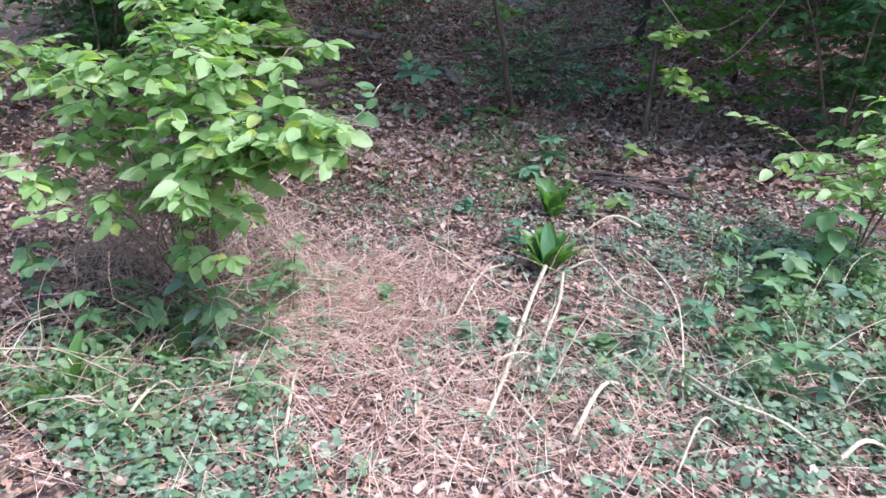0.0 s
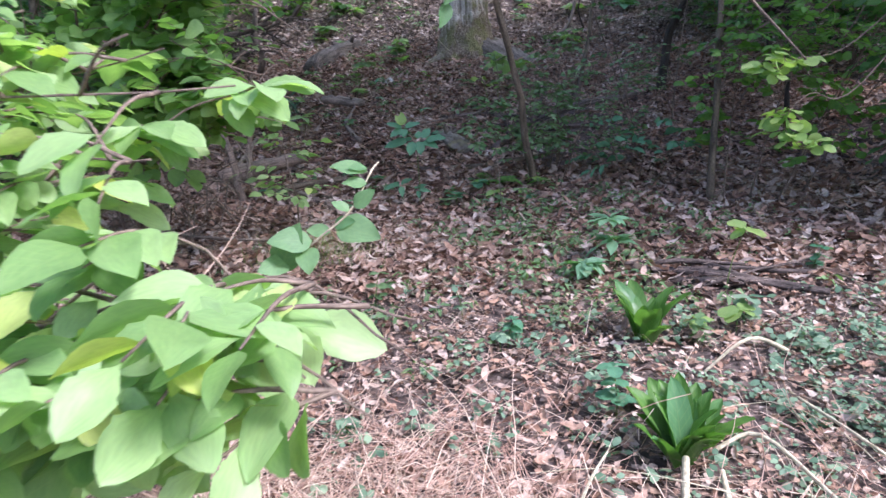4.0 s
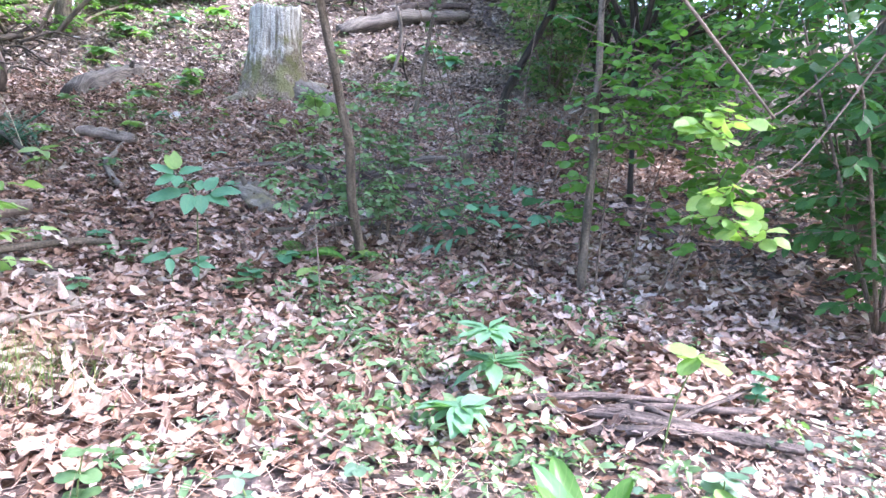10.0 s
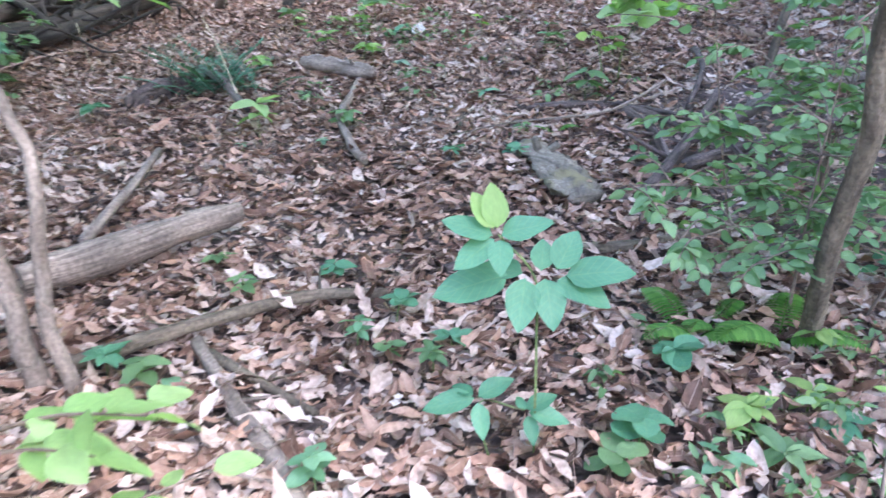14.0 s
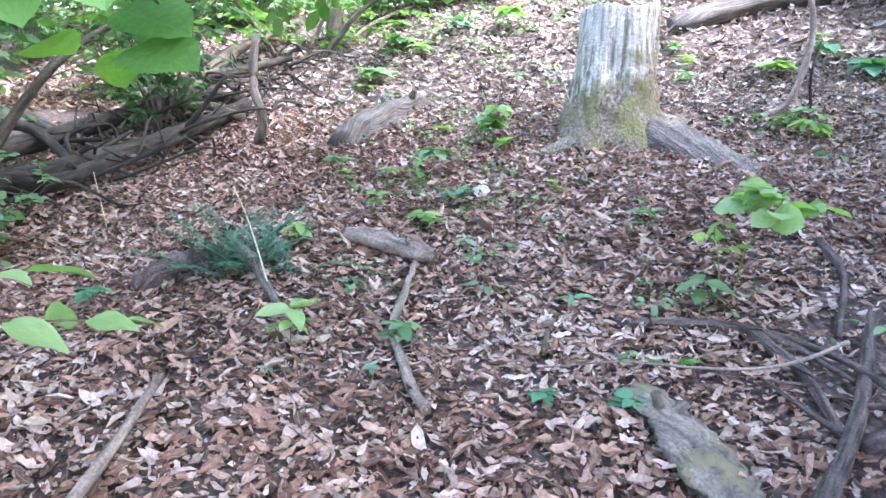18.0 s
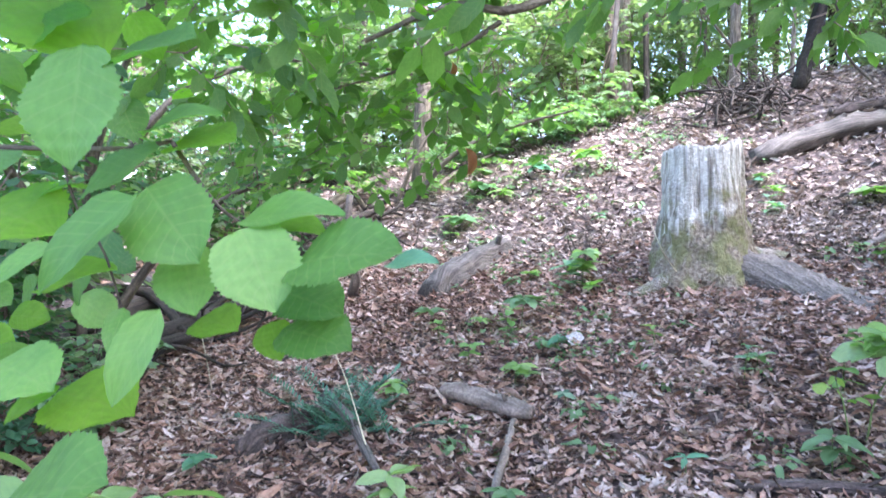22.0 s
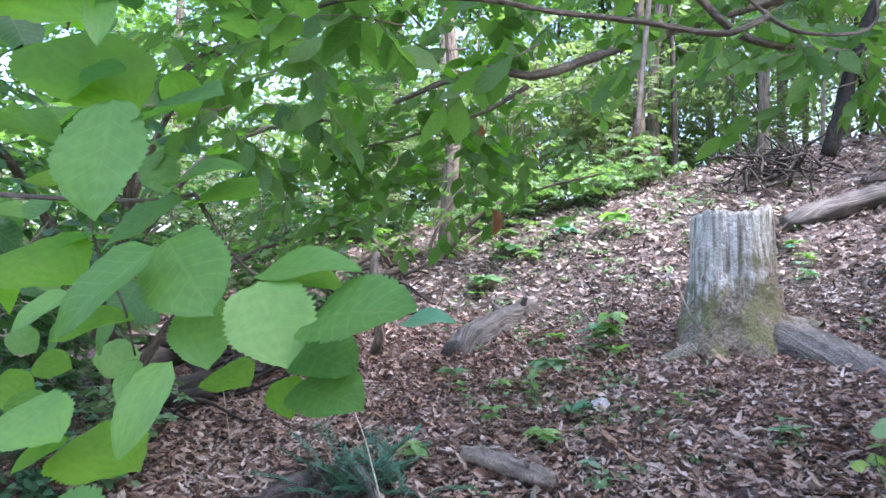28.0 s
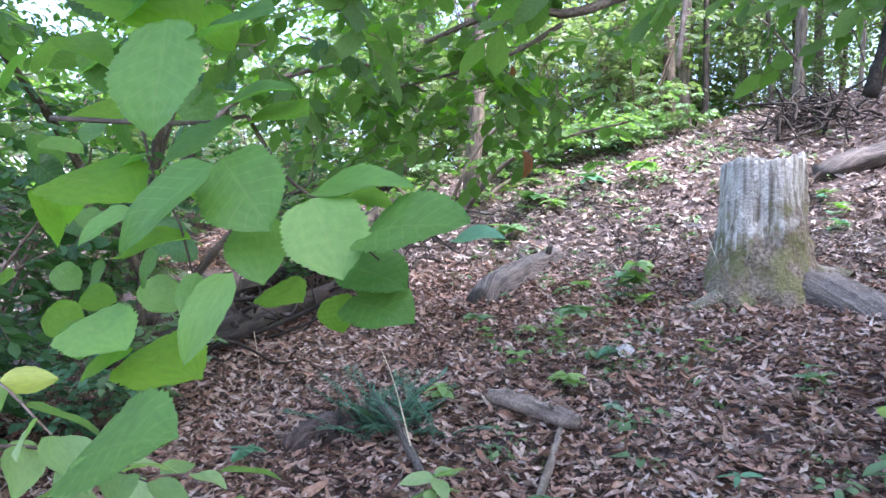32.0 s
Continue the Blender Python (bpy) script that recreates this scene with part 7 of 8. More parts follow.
# spreading limbs over the bank
def canopy_branch():
    top = thing("spreading_limb", (0.81, 9.44, 3.55), "spreading tree limb with thin forked twigs and green leaves", "branch")
    wood = Geo()

    def bough(pts, r0, r1, *rest, material=BARK, label=""):
        g = Geo()
        tube(g, pts, r0, r1, *rest)
        part("limb", local(g, top), material, top, label)

    bough([(0.91, 9.66, 3.65), (0.44, 9.37, 3.50), (0.09, 9.11, 3.31), (-0.15, 8.97, 3.21), (-0.64, 8.69, 2.99), (-0.97, 8.53, 2.84), (-1.18, 8.49, 2.86), (-1.50, 8.44, 2.74)], 0.032, 0.009, 12, 0.16, 1, 8)
    bough([(-0.15, 8.97, 3.21), (-0.27, 8.94, 3.35), (-0.41, 8.90, 3.42), (-0.62, 8.84, 3.56)], 0.018, 0.008, 8, 0.08, 2, 5)
    bough([(-0.60, 7.59, 2.81), (-0.46, 7.62, 2.71), (-0.36, 7.65, 2.64), (-0.23, 7.68, 2.63), (-0.17, 7.69, 2.66), (-0.17, 7.68, 2.74)], 0.006, 0.003, 7, 0.18, 3, 7)
    bough([(-1.28, 7.02, 2.49), (-1.17, 7.04, 2.52), (-0.98, 7.08, 2.52), (-0.87, 7.15, 2.52), (-0.71, 7.23, 2.52), (-0.57, 7.31, 2.52), (-0.46, 7.43, 2.59)], 0.0025, 0.0052, 7, 0.2, 4, 8)
    bough([(-1.01, 7.01, 2.61), (-0.99, 7.04, 2.56), (-0.99, 7.08, 2.52)], 0.003, 0.003, 6, 0.05, 5, 4)
    bough([(-1.01, 8.53, 2.80), (-1.18, 8.50, 2.70), (-1.42, 8.46, 2.62), (-1.63, 8.43, 2.57)], 0.010, 0.004, 7, 0.05, 6, 5)
    bough([(-1.17, 7.08, 2.61), (-1.24, 7.07, 2.55), (-1.30, 7.06, 2.50)], 0.004, 0.002, 6, 0.05, 7, 4)
    bough([(-0.19, 8.61, 3.00), (-0.12, 8.62, 2.85), (-0.02, 8.64, 2.75), (0.02, 8.65, 2.64)], 0.006, 0.002, 6, 0.15, 8, 6)
    bough([(-0.51, 8.34, 2.85), (-0.42, 8.36, 2.80), (-0.35, 8.37, 2.75), (-0.35, 8.37, 2.66)], 0.005, 0.002, 6, 0.15, 9, 6)
    bough([(0.31, 8.92, 3.01), (0.19, 8.89, 2.95), (0.10, 8.88, 2.98), (0.04, 8.86, 2.95)], 0.007, 0.003, 6, 0.15, 10, 6)
    bough([(0.33, 8.95, 3.20), (0.26, 8.95, 3.02), (0.20, 8.95, 2.79), (0.14, 8.95, 2.58)], 0.016, 0.026, 10, 0.18, 11, 6, material=DARKBARK, label="dark broken stub hanging from the limb")
    bough([(0.28, 8.95, 2.94), (0.28, 8.90, 2.81), (0.30, 8.90, 2.69), (0.40, 8.90, 2.57)], 0.010, 0.004, 7, 0.2, 12, 6)
    bough([(-0.87, 7.60, 2.93), (-0.71, 7.70, 2.87), (-0.55, 7.80, 2.81), (-0.39, 7.90, 2.71), (-0.12, 8.00, 2.69)], 0.013, 0.010, 8, 0.16, 13, 6)
    rng = np.random.default_rng(6)
    rest = Geo()
    shape = small_leaf(0.58, 0.1, 0.1, 3)
    count = [0]

    def leaf(base, d, nrm, s):
        count[0] += 1
        if count[0] <= 280:
            # every fourth leaf takes the painted sunlit colour, the others the shaded one
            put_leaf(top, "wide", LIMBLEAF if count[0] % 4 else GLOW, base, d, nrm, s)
        else:
            spread(rest, shape, np.array([base]), leaf_axes(np.array([d]), np.array([nrm])), [s])

    for (a, b, n, dz) in (((-0.97, 8.53, 2.84), (-1.72, 8.20, 2.54), 26, 0.3), ((-1.10, 8.81, 2.84), (-1.74, 8.62, 2.40), 24, 0.25), ((-0.86, 8.65, 2.90), (-1.40, 8.59, 2.37), 20, 0.25),
                          ((-0.73, 9.37, 3.17), (-0.86, 9.62, 2.43), 8, 0.15), ((-1.22, 7.18, 2.57), (-1.68, 7.41, 2.39), 8, 0.1), ((-0.99, 7.12, 2.54), (-1.22, 7.07, 2.61), 7, 0.1),
                          ((-1.50, 8.44, 2.74), (-1.91, 8.07, 2.42), 22, 0.3), ((-1.14, 9.26, 3.48), (-2.57, 8.79, 3.16), 30, 0.5), ((-0.87, 9.49, 3.74), (-2.25, 9.00, 3.82), 26, 0.5), ((-0.69, 7.48, 2.61), (-0.87, 7.73, 2.86), 6, 0.1), ((-0.36, 7.85, 2.74), (-0.05, 7.92, 2.65), 7, 0.1),
                          ((0.21, 8.73, 3.23), (-0.39, 8.35, 2.80), 7, 0.1), ((-1.43, 7.33, 2.62), (-1.76, 7.57, 2.65), 8, 0.15), ((-1.03, 8.10, 2.99), (-1.48, 8.03, 2.77), 12, 0.2), ((-1.13, 7.67, 3.01), (-1.65, 7.67, 2.90), 10, 0.15), ((-0.65, 8.35, 3.31), (-1.30, 8.14, 3.03), 12, 0.2),
                          ((0.90, 9.84, 3.86), (-0.64, 9.35, 3.54), 26, 0.4), ((1.18, 10.52, 3.80), (-0.39, 10.02, 3.56), 20, 0.35), ((0.21, 8.71, 3.54), (-0.53, 8.57, 3.41), 14, 0.25),
                          ((-0.54, 8.40, 3.24), (0.21, 8.40, 3.15), 18, 0.14), ((-0.32, 8.20, 2.84), (0.06, 8.20, 2.82), 12, 0.09), ((-0.31, 8.80, 3.23), (0.20, 8.80, 3.23), 10, 0.1)):
        a, b = np.array(a), np.array(b)
        for k in range(n):
            q = a + (b - a) * (k + rng.uniform(0, 1)) / n + rng.normal(0, dz * 0.5, 3)
            e = q + np.array([rng.uniform(-0.4, 0.2), rng.uniform(-0.25, 0.25), rng.uniform(-0.2, 0.06)]) * (0.7 + dz)
            leafy_twig(rng, wood, q, e, 0.05, 7, 0.088, leaf, 0.002)
    for k in range(34):
        x, y = rng.uniform(0, 1), rng.uniform(0, 1)
        q = np.array((-1.19, 7.08, 2.77)) * (1 - x) + np.array((-0.45, 7.34, 2.79)) * x + np.array([0, 0, -0.13]) * y
        bg = Geo()
        l = rng.uniform(0.02, 0.045)
        tube(bg, [q, q + np.array([0.002, 0, -l * 0.6]), q + np.array([0.003, 0, -l])], 0.0008, 0.0022, 5, 0, k, 3, 1.0, (0.0007, 0.0008, 0.0028, 0.001))
        part("flower_bud", local(bg, top), YELLOW, top, "pale hanging flower bud")
    part("twigwork", local(wood, top), TWIG, top, kind="stuff")
    part("foliage", local(rest, top), LIMBLEAF, top, kind="stuff")
    return top


canopy_branch()
for k, (a, l) in enumerate((((-1.15, 8.54, 2.35), 0.10), ((-1.14, 8.57, 2.33), 0.09), ((-1.19, 8.51, 2.66), 0.08))):
    g = Geo()
    g.add(*leaf_shape("ovate", 0.6, 8, 0.3, 0.5, 0.0, k))
    g.v[0] = g.v[0] * l
    ob = single("dead_leaf", g, REDLEAF, "curled rust brown dead leaf caught on a twig", "leaf", "caught dead leaves")
    ob.matrix_world = Matrix.Translation(a) @ Euler((0.5 + k, 1.3, k * 1.1)).to_matrix().to_4x4()
# pale vine hanging before the limb
g = Geo()
tube(g, [(-0.67, 7.25, 2.88), (-0.68, 7.27, 2.75), (-0.70, 7.29, 2.56), (-0.72, 7.32, 2.34)], 0.0055, 0.0045, 7, 0.08, 3, 6)
single("hanging_vine", g, BAREWOOD, "pale dead vine hanging straight down", "vine")

# trees of the wood
tree("tree", (-2.99, 16.86, 2.51), (-0.1, 0.0), 8.0, 0.13, True, "small smooth grey tree above the hollow", 202, BARK, 7, 0.4, 2600, 0.15, 2.3)
rng = np.random.default_rng(77)
base_trees, airy = [], None
spots = [(-10.5, 14.5), (-9, 19), (-5.5, 23), (-2.5, 25), (0.2, 25), (1.4, 27), (2.6, 25), (3.0, 21.5), (6.2, 21.0), (4.2, 24.5), (5.5, 24), (7.5, 19), (9.8, 17.0), (11.5, 12.5), (9.6, 10.0), (-13, 11), (-12, 15), (-7, 27), (0, 30), (4, 31), (9, 27), (12, 20), (-14, 24), (11, 14), (-3.6, 27), (2.0, 29), (7, 32), (-10, 33)]
for i, (x, y) in enumerate(spots):
    b = (x, y, gz(x, y))
    if i < 4:
        base_trees.append(tree("tree", b, (rng.normal(0, 0.4), rng.normal(0, 0.4)), 8 + rng.uniform(0, 3), 0.09 + 0.03 * (i % 3), True, "tall forest tree with a green crown", 210 + i, (BARK, PALEBARK, DARKBARK)[i % 3], 14, 0.12, 9000, 0.17, 2.6))
    elif x > 0.5 and y > 15:
        if airy is None:
            # crown colour carries the painted haze
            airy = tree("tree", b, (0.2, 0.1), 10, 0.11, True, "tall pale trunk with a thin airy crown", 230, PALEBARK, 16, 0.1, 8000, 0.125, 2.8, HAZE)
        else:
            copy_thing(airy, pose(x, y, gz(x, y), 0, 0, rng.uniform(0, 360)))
    else:
        copy_thing(base_trees[i % 4], pose(x, y, gz(x, y), 0, 0, rng.uniform(0, 360)))
# slim trunks beyond the crest
for i, (x, y, r) in enumerate(((0.51, 21.5, 0.13), (0.91, 22.5, 0.15), (1.06, 20.5, 0.06), (2.68, 22.0, 0.05), (2.34, 24.0, 0.05), (3.96, 25.0, 0.09), (5.08, 26.0, 0.07), (3.98, 21.0, 0.04), (0.12, 26.0, 0.10), (-1.44, 27.0, 0.09), (-4.68, 24.0, 0.13), (5.95, 24.0, 0.09))):
    tree("tree", on_ground(x, y, 0), (0.3 * math.sin(i * 2.1), 0.1), 8.5, r, False, "slim bare lower trunk of a tree beyond the crest", 260 + i, (BARK, PALEBARK, DARKBARK)[i % 3], 4, 0.5, 0, 0.1, 1.4)
# unseen trees added off to the right, crowns placed to shade track and bank
tree("tree", on_ground(5.0, 7.0, 0), (0.3, -0.2), 18.5, 0.2, True, "unseen tall tree added for shade, with a spreading high crown", 240, BARK, 28, 0.5, 9500, 0.28, 4.0)
tree("tree", on_ground(6.4, 2.6, 0), (0.2, 0.1), 18.5, 0.2, True, "unseen tall tree added for shade beside the track, with a small high crown", 242, BARK, 18, 0.62, 9000, 0.26, 2.6)
tree("tree", on_ground(6.8, 7.2, 0), (0.1, -0.2), 12.0, 0.15, True, "unseen tree added for shade at the edge of the wood", 243, BARK, 20, 0.5, 8000, 0.26, 2.7)
tree("tree", on_ground(5.3, 5.4, 0), (0.1, 0.2), 6.8, 0.11, True, "unseen small tree added for shade, with a dense low crown", 241, BARK, 18, 0.45, 9000, 0.22, 1.9)
# undergrowth beyond
far = []
bspots = [(-4.6, 9.2), (-5.4, 11.5), (-6.2, 8.0), (-5.2, 14.5), (-4.4, 17.5), (-3.0, 19.5), (-1.6, 20.5), (-0.2, 20.8), (-7.5, 17), (-3.6, 6.8), (4.4, 6.4), (3.4, 5.4), (5.6, 7.6), (-4.2, 5.0), (-4.0, 3.2), (-6.4, 5.6), (-6.2, 20), (6.5, 11.5), (6.4, 17.5), (-5, 25), (-2.6, 24), (2.6, 26), (7.5, 24), (3.8, 28), 
          (-7.12, 15.60), (-6.62, 16.51), (-6.58, 13.43), (-6.31, 17.56), (6.6, 13.4), (6.0, 15.6), (7.2, 17.4), (5.6, 18.6), (-4.0, 13.0), (-4.9, 10.4), (-3.9, 8.2), (-6.5, 13.2), (-5.6, 17.0), (-3.4, 21.4), (6.6, 22.5), (4.4, 12.0), (4.9, 12.8), (5.4, 10.2), (1.0, 23.5), (3.2, 23.0), (-1.0, 22.6)]
for i, (x, y) in enumerate(bspots):
    if i < 4:
        h = 2.3
        # every other bush has distance haze painted into its leaf colour
        far.append(shrub("undergrowth_bush", "dense green woodland bush", [[on_ground(x, y, 0), (x + dx * 0.5, y + dy * 0.5, gz(x, y) + h * 0.5), (x + dx, y + dy, gz(x, y) + h * k)]
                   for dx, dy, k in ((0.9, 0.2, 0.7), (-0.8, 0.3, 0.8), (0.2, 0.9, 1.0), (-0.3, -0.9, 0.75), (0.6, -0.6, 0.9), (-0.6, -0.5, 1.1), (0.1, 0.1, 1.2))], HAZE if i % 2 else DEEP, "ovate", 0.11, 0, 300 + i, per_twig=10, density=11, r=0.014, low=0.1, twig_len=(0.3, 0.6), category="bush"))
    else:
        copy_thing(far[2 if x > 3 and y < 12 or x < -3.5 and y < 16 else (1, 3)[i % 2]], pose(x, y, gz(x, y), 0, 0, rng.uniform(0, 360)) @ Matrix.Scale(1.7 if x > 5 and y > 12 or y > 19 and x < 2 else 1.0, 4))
# dark leaved small trees beside the bank
dark = shrub("understory_tree", "small tree with dense dark green leaves beside the bank", [[on_ground(4.4, 10.4, 0), (4.2, 10.3, 2.2), (3.7, 10.0, 3.0), (3.0, 9.8, 3.3)], [(4.3, 10.4, 1.8), (4.0, 9.8, 2.6), (3.5, 9.3, 3.0), (3.2, 8.9, 3.6)], [(4.3, 10.4, 1.9), (4.9, 10.0, 2.8), (5.3, 9.6, 3.3), (5.7, 9.3, 3.7)],
      [(4.3, 10.4, 2.0), (4.1, 10.9, 3.0), (3.6, 11.4, 3.6), (2.9, 11.7, 4.0)], [(4.3, 10.4, 1.8), (4.6, 9.9, 2.3), (4.8, 9.3, 2.5), (4.9, 8.9, 2.5)], [(4.3, 10.4, 2.2), (4.4, 10.6, 3.4), (4.5, 10.6, 4.2), (4.4, 10.5, 4.8)]], DEEP, "ovate", 0.12, 0, 323, DARKBARK, (0.35, 0.7), 11, 13, "tree", 0.04, 0.05, 0.25)
shrub("understory_tree", "slim tree with dark leaves hanging over the foot of the bank", [[on_ground(3.7, 8.5, 0), (3.6, 8.5, 1.8), (3.2, 8.3, 2.9), (2.3, 8.1, 3.1)], [(3.6, 8.5, 2.0), (3.4, 8.0, 2.8), (3.0, 7.5, 3.2), (2.6, 7.2, 3.2)], [(3.6, 8.5, 2.1), (3.6, 7.9, 3.0), (3.4, 7.3, 3.5), (3.2, 7.0, 3.7)],
      [(3.6, 8.5, 1.9), (3.2, 8.9, 2.8), (2.7, 9.2, 3.2), (2.2, 9.3, 3.3)], [(3.6, 8.5, 2.1), (3.3, 9.2, 3.2), (2.9, 9.6, 3.7), (2.4, 9.8, 4.0)], [(3.6, 8.5, 1.8), (3.9, 8.0, 2.4), (4.0, 7.5, 2.7), (4.0, 7.2, 2.7)], [(3.6, 8.5, 2.2), (3.2, 8.4, 3.4), (2.8, 8.3, 4.0), (2.3, 8.3, 4.3)]], DEEP, "ovate", 0.105, 0, 324, DARKBARK, (0.3, 0.65), 11, 13, "tree", 0.03, 0.08, 0.35)
copy_thing(dark, pose(6.1, 10.6, gz(6.1, 10.6), 0, 0, 140))
copy_thing(dark, pose(5.0, 13.2, gz(5.0, 13.2), 0, 0, 60))
# small trees that lean over the hollow and the crest
# this first one is added above the view to keep sun off the hollow
shrub("understory_tree", "unseen slim leaning tree added to shade the hollow", [[on_ground(-3.6, 7.4, 0), (-3.5, 7.5, 2.4), (-2.9, 7.9, 3.8), (-1.9, 8.4, 4.3)], [(-3.4, 7.5, 2.6), (-2.7, 8.4, 3.6), (-2.0, 9.3, 4.0), (-1.2, 9.9, 4.1)], [(-3.4, 7.5, 2.6), (-2.5, 7.6, 3.8), (-1.6, 7.6, 4.2), (-0.9, 7.7, 4.3)],
      [(-3.4, 7.5, 2.7), (-2.4, 8.6, 4.0), (-1.4, 9.0, 4.5), (-0.6, 9.2, 4.6)]], CANOPY, "ovate", 0.13, 0, 322, BARK, (0.4, 0.8), 12, 14, "tree", 0.04, 0.05, 0.35)
shrub("understory_tree", "small leaning tree with light green leaves", [[on_ground(-4.3, 10.5, 0), (-4.1, 10.4, 2.4), (-3.5, 10.4, 3.6), (-2.4, 10.6, 4.2)], [(-4.2, 10.5, 2.0), (-3.7, 10.0, 3.0), (-3.0, 9.6, 3.4), (-2.2, 9.2, 3.3)], [(-4.2, 10.5, 2.2), (-3.8, 11.2, 3.2), (-3.0, 12.0, 3.6), (-2.0, 12.6, 3.5)],
      [(-4.2, 10.5, 1.6), (-4.3, 9.8, 2.6), (-4.0, 9.0, 3.0), (-3.4, 8.3, 2.9)], [(-4.2, 10.5, 1.2), (-3.6, 10.6, 2.0), (-3.0, 10.8, 2.4), (-2.3, 11.2, 2.6)]], CANOPY, "ovate", 0.11, 0, 320, BARK, (0.35, 0.7), 10, 9, "tree", 0.04, 0.05, 0.3)
shrub("understory_tree", "small spreading tree with light green leaves", [[on_ground(-3.4, 16.6, 0), (-3.3, 16.5, 2.4), (-2.6, 16.4, 3.6), (-1.4, 16.6, 4.2)], [(-3.3, 16.5, 2.0), (-2.4, 16.0, 3.0), (-1.5, 15.8, 3.4), (-0.5, 15.6, 3.6)], [(-3.3, 16.5, 1.8), (-2.6, 17.2, 2.8), (-1.6, 18.0, 3.4), (-0.6, 18.4, 4.0)],
      [(-3.3, 16.5, 1.6), (-3.8, 15.8, 2.6), (-3.9, 15.0, 3.0), (-3.6, 14.3, 3.2)], [(-3.3, 16.5, 1.4), (-2.6, 16.4, 1.9), (-1.8, 16.6, 2.5), (-1.0, 17.0, 3.0)]], CANOPY, "ovate", 0.13, 0, 321, BARK, (0.4, 0.8), 10, 9, "tree", 0.05, 0.05, 0.3)

# low cover and litter
build_litter()
build_twigs()
IVYSHAPE = small_leaf(0.72, 0.08, 0.05, 9)
build_cover("ground_ivy", "carpet of small dull green ground ivy leaves", IVY, ((1.9, 3.35, 0.5, 0.42, 6500), (1.3, 2.1, 0.45, 0.35, 3600), (1.5, 1.6, 0.4, 0.3, 2400), (-0.75, 1.35, 0.3, 0.2, 900), (0.35, 2.2, 0.25, 0.2, 700), (-1.1, 1.6, 0.5, 0.4, 3000), (2.7, 2.6, 0.5, 0.6, 3000), (-1.5, 2.0, 0.4, 0.4, 1400), (0.3, 4.0, 0.6, 0.4, 500), (-0.7, 2.5, 0.3, 0.2, 500), (0.1, 3.5, 0.5, 0.3, 500)), (0.014, 0.05), (0.02, 0.13), 31, IVYSHAPE)
build_cover("low_herbs", "patchy low green herbs in the leaf litter", MUTED, ((0.45, 5.6, 0.4, 0.35, 900), (1.4, 5.5, 0.5, 0.45, 1300), (0.9, 4.7, 0.35, 0.3, 380), (0.3, 4.6, 0.4, 0.3, 420), (-0.6, 4.3, 0.35, 0.3, 300), (0.7, 6.3, 0.4, 0.25, 700), (-1.3, 4.6, 0.3, 0.3, 200), (-0.7, 11.0, 0.35, 0.4, 160), (-0.5, 12.6, 0.4, 0.5, 120), (1.2, 6.6, 0.4, 0.3, 300)), (0.02, 0.07), (0.02, 0.13), 32, small_leaf(0.42, 0.2, 0.25, 4))
build_blades("dry_stalks", "tangle of pinkish dry grass stalks flattened on the ground", "dry grass", STRAW, 1500, (-0.45, 2.65, 0.32, 0.38), (0.15, 0.5), (0.002, 0.006), (-0.05, 0.35), 41, 0.06)
build_blades("dry_stalks", "dry stalks lying about the track", "dry grass", STRAW, 650, (0.3, 2.7, 0.9, 0.8), (0.15, 0.5), (0.002, 0.005), (-0.05, 0.3), 42, 0.05)
build_blades("dry_stalks", "thin dry stalks in the leaf litter", "dry grass", STRAW, 900, (-0.6, 4.4, 1.0, 0.6), (0.12, 0.4), (0.002, 0.004), (0.0, 0.6), 43, 0.03)
tangle("dead_vines", "brown mat of dead vines under a leafy shrub", "dead vines", DEADVINE, 900, (-1.25, 2.8, 0.5), (0.5, 0.3, 0.42), (0.25, 0.6), (0.0015, 0.004), 44, 0.8)
tangle("dead_vines", "brown mat of dead vines hanging under a shrub", "dead vines", DEADVINE, 240, (-2.3, 6.2, 0.62), (0.5, 0.5, 0.38), (0.3, 0.8), (0.0015, 0.0045), 45, 0.8)
tangle("dry_tangle", "pinkish tangle of dry stalks by the track", "dry stalks", STRAW, 420, (-0.4, 2.75, 0.22), (0.5, 0.55, 0.07), (0.3, 0.7), (0.0012, 0.003), 48, 0.1)
tangle("dry_tangle", "fine dry stalks over the ground ivy", "dry stalks", STRAW, 170, (0.7, 2.4, 0.2), (0.8, 0.7, 0.12), (0.3, 0.7), (0.0012, 0.003), 49, 0.1)
tangle("dry_tangle", "thin grey stalks over the weeds under the shrub", "dry stalks", STRAW, 220, (-1.25, 1.95, 0.22), (0.6, 0.55, 0.14), (0.3, 0.8), (0.0014, 0.003), 52, 0.2)
tangle("dry_tangle", "long thin grey stalks arching over the weeds", "dry stalks", PALESTEM, 70, (1.0, 2.15, 0.24), (1.0, 0.65, 0.12), (0.5, 1.1), (0.0018, 0.0036), 51, 0.25)
tangle("dead_vines", "grey brown stems hanging under the shrub by the hollow", "dead vines", PALEBARK, 80, (-1.9, 5.9, 0.75), (0.4, 0.3, 0.3), (0.4, 0.9), (0.003, 0.008), 53, 2.4)
build_blades("dry_stalks", "upright dry stalks beside the grass", "dry grass", STRAW, 220, (-0.8, 5.4, 0.5, 0.35), (0.15, 0.42), (0.002, 0.004), (0.5, 1.5), 54, 0.02)
build_blades("grass_tuft", "tuft of thin green grass", "grass", GRASS, 420, (-0.9, 5.3, 0.2, 0.16), (0.12, 0.3), (0.002, 0.004), (0.7, 1.5), 46)
build_blades("grass_tuft", "thin tuft of green grass by the ivy", "grass", GRASS, 220, (-1.35, 1.75, 0.12, 0.1), (0.15, 0.35), (0.003, 0.006), (0.8, 1.5), 47)

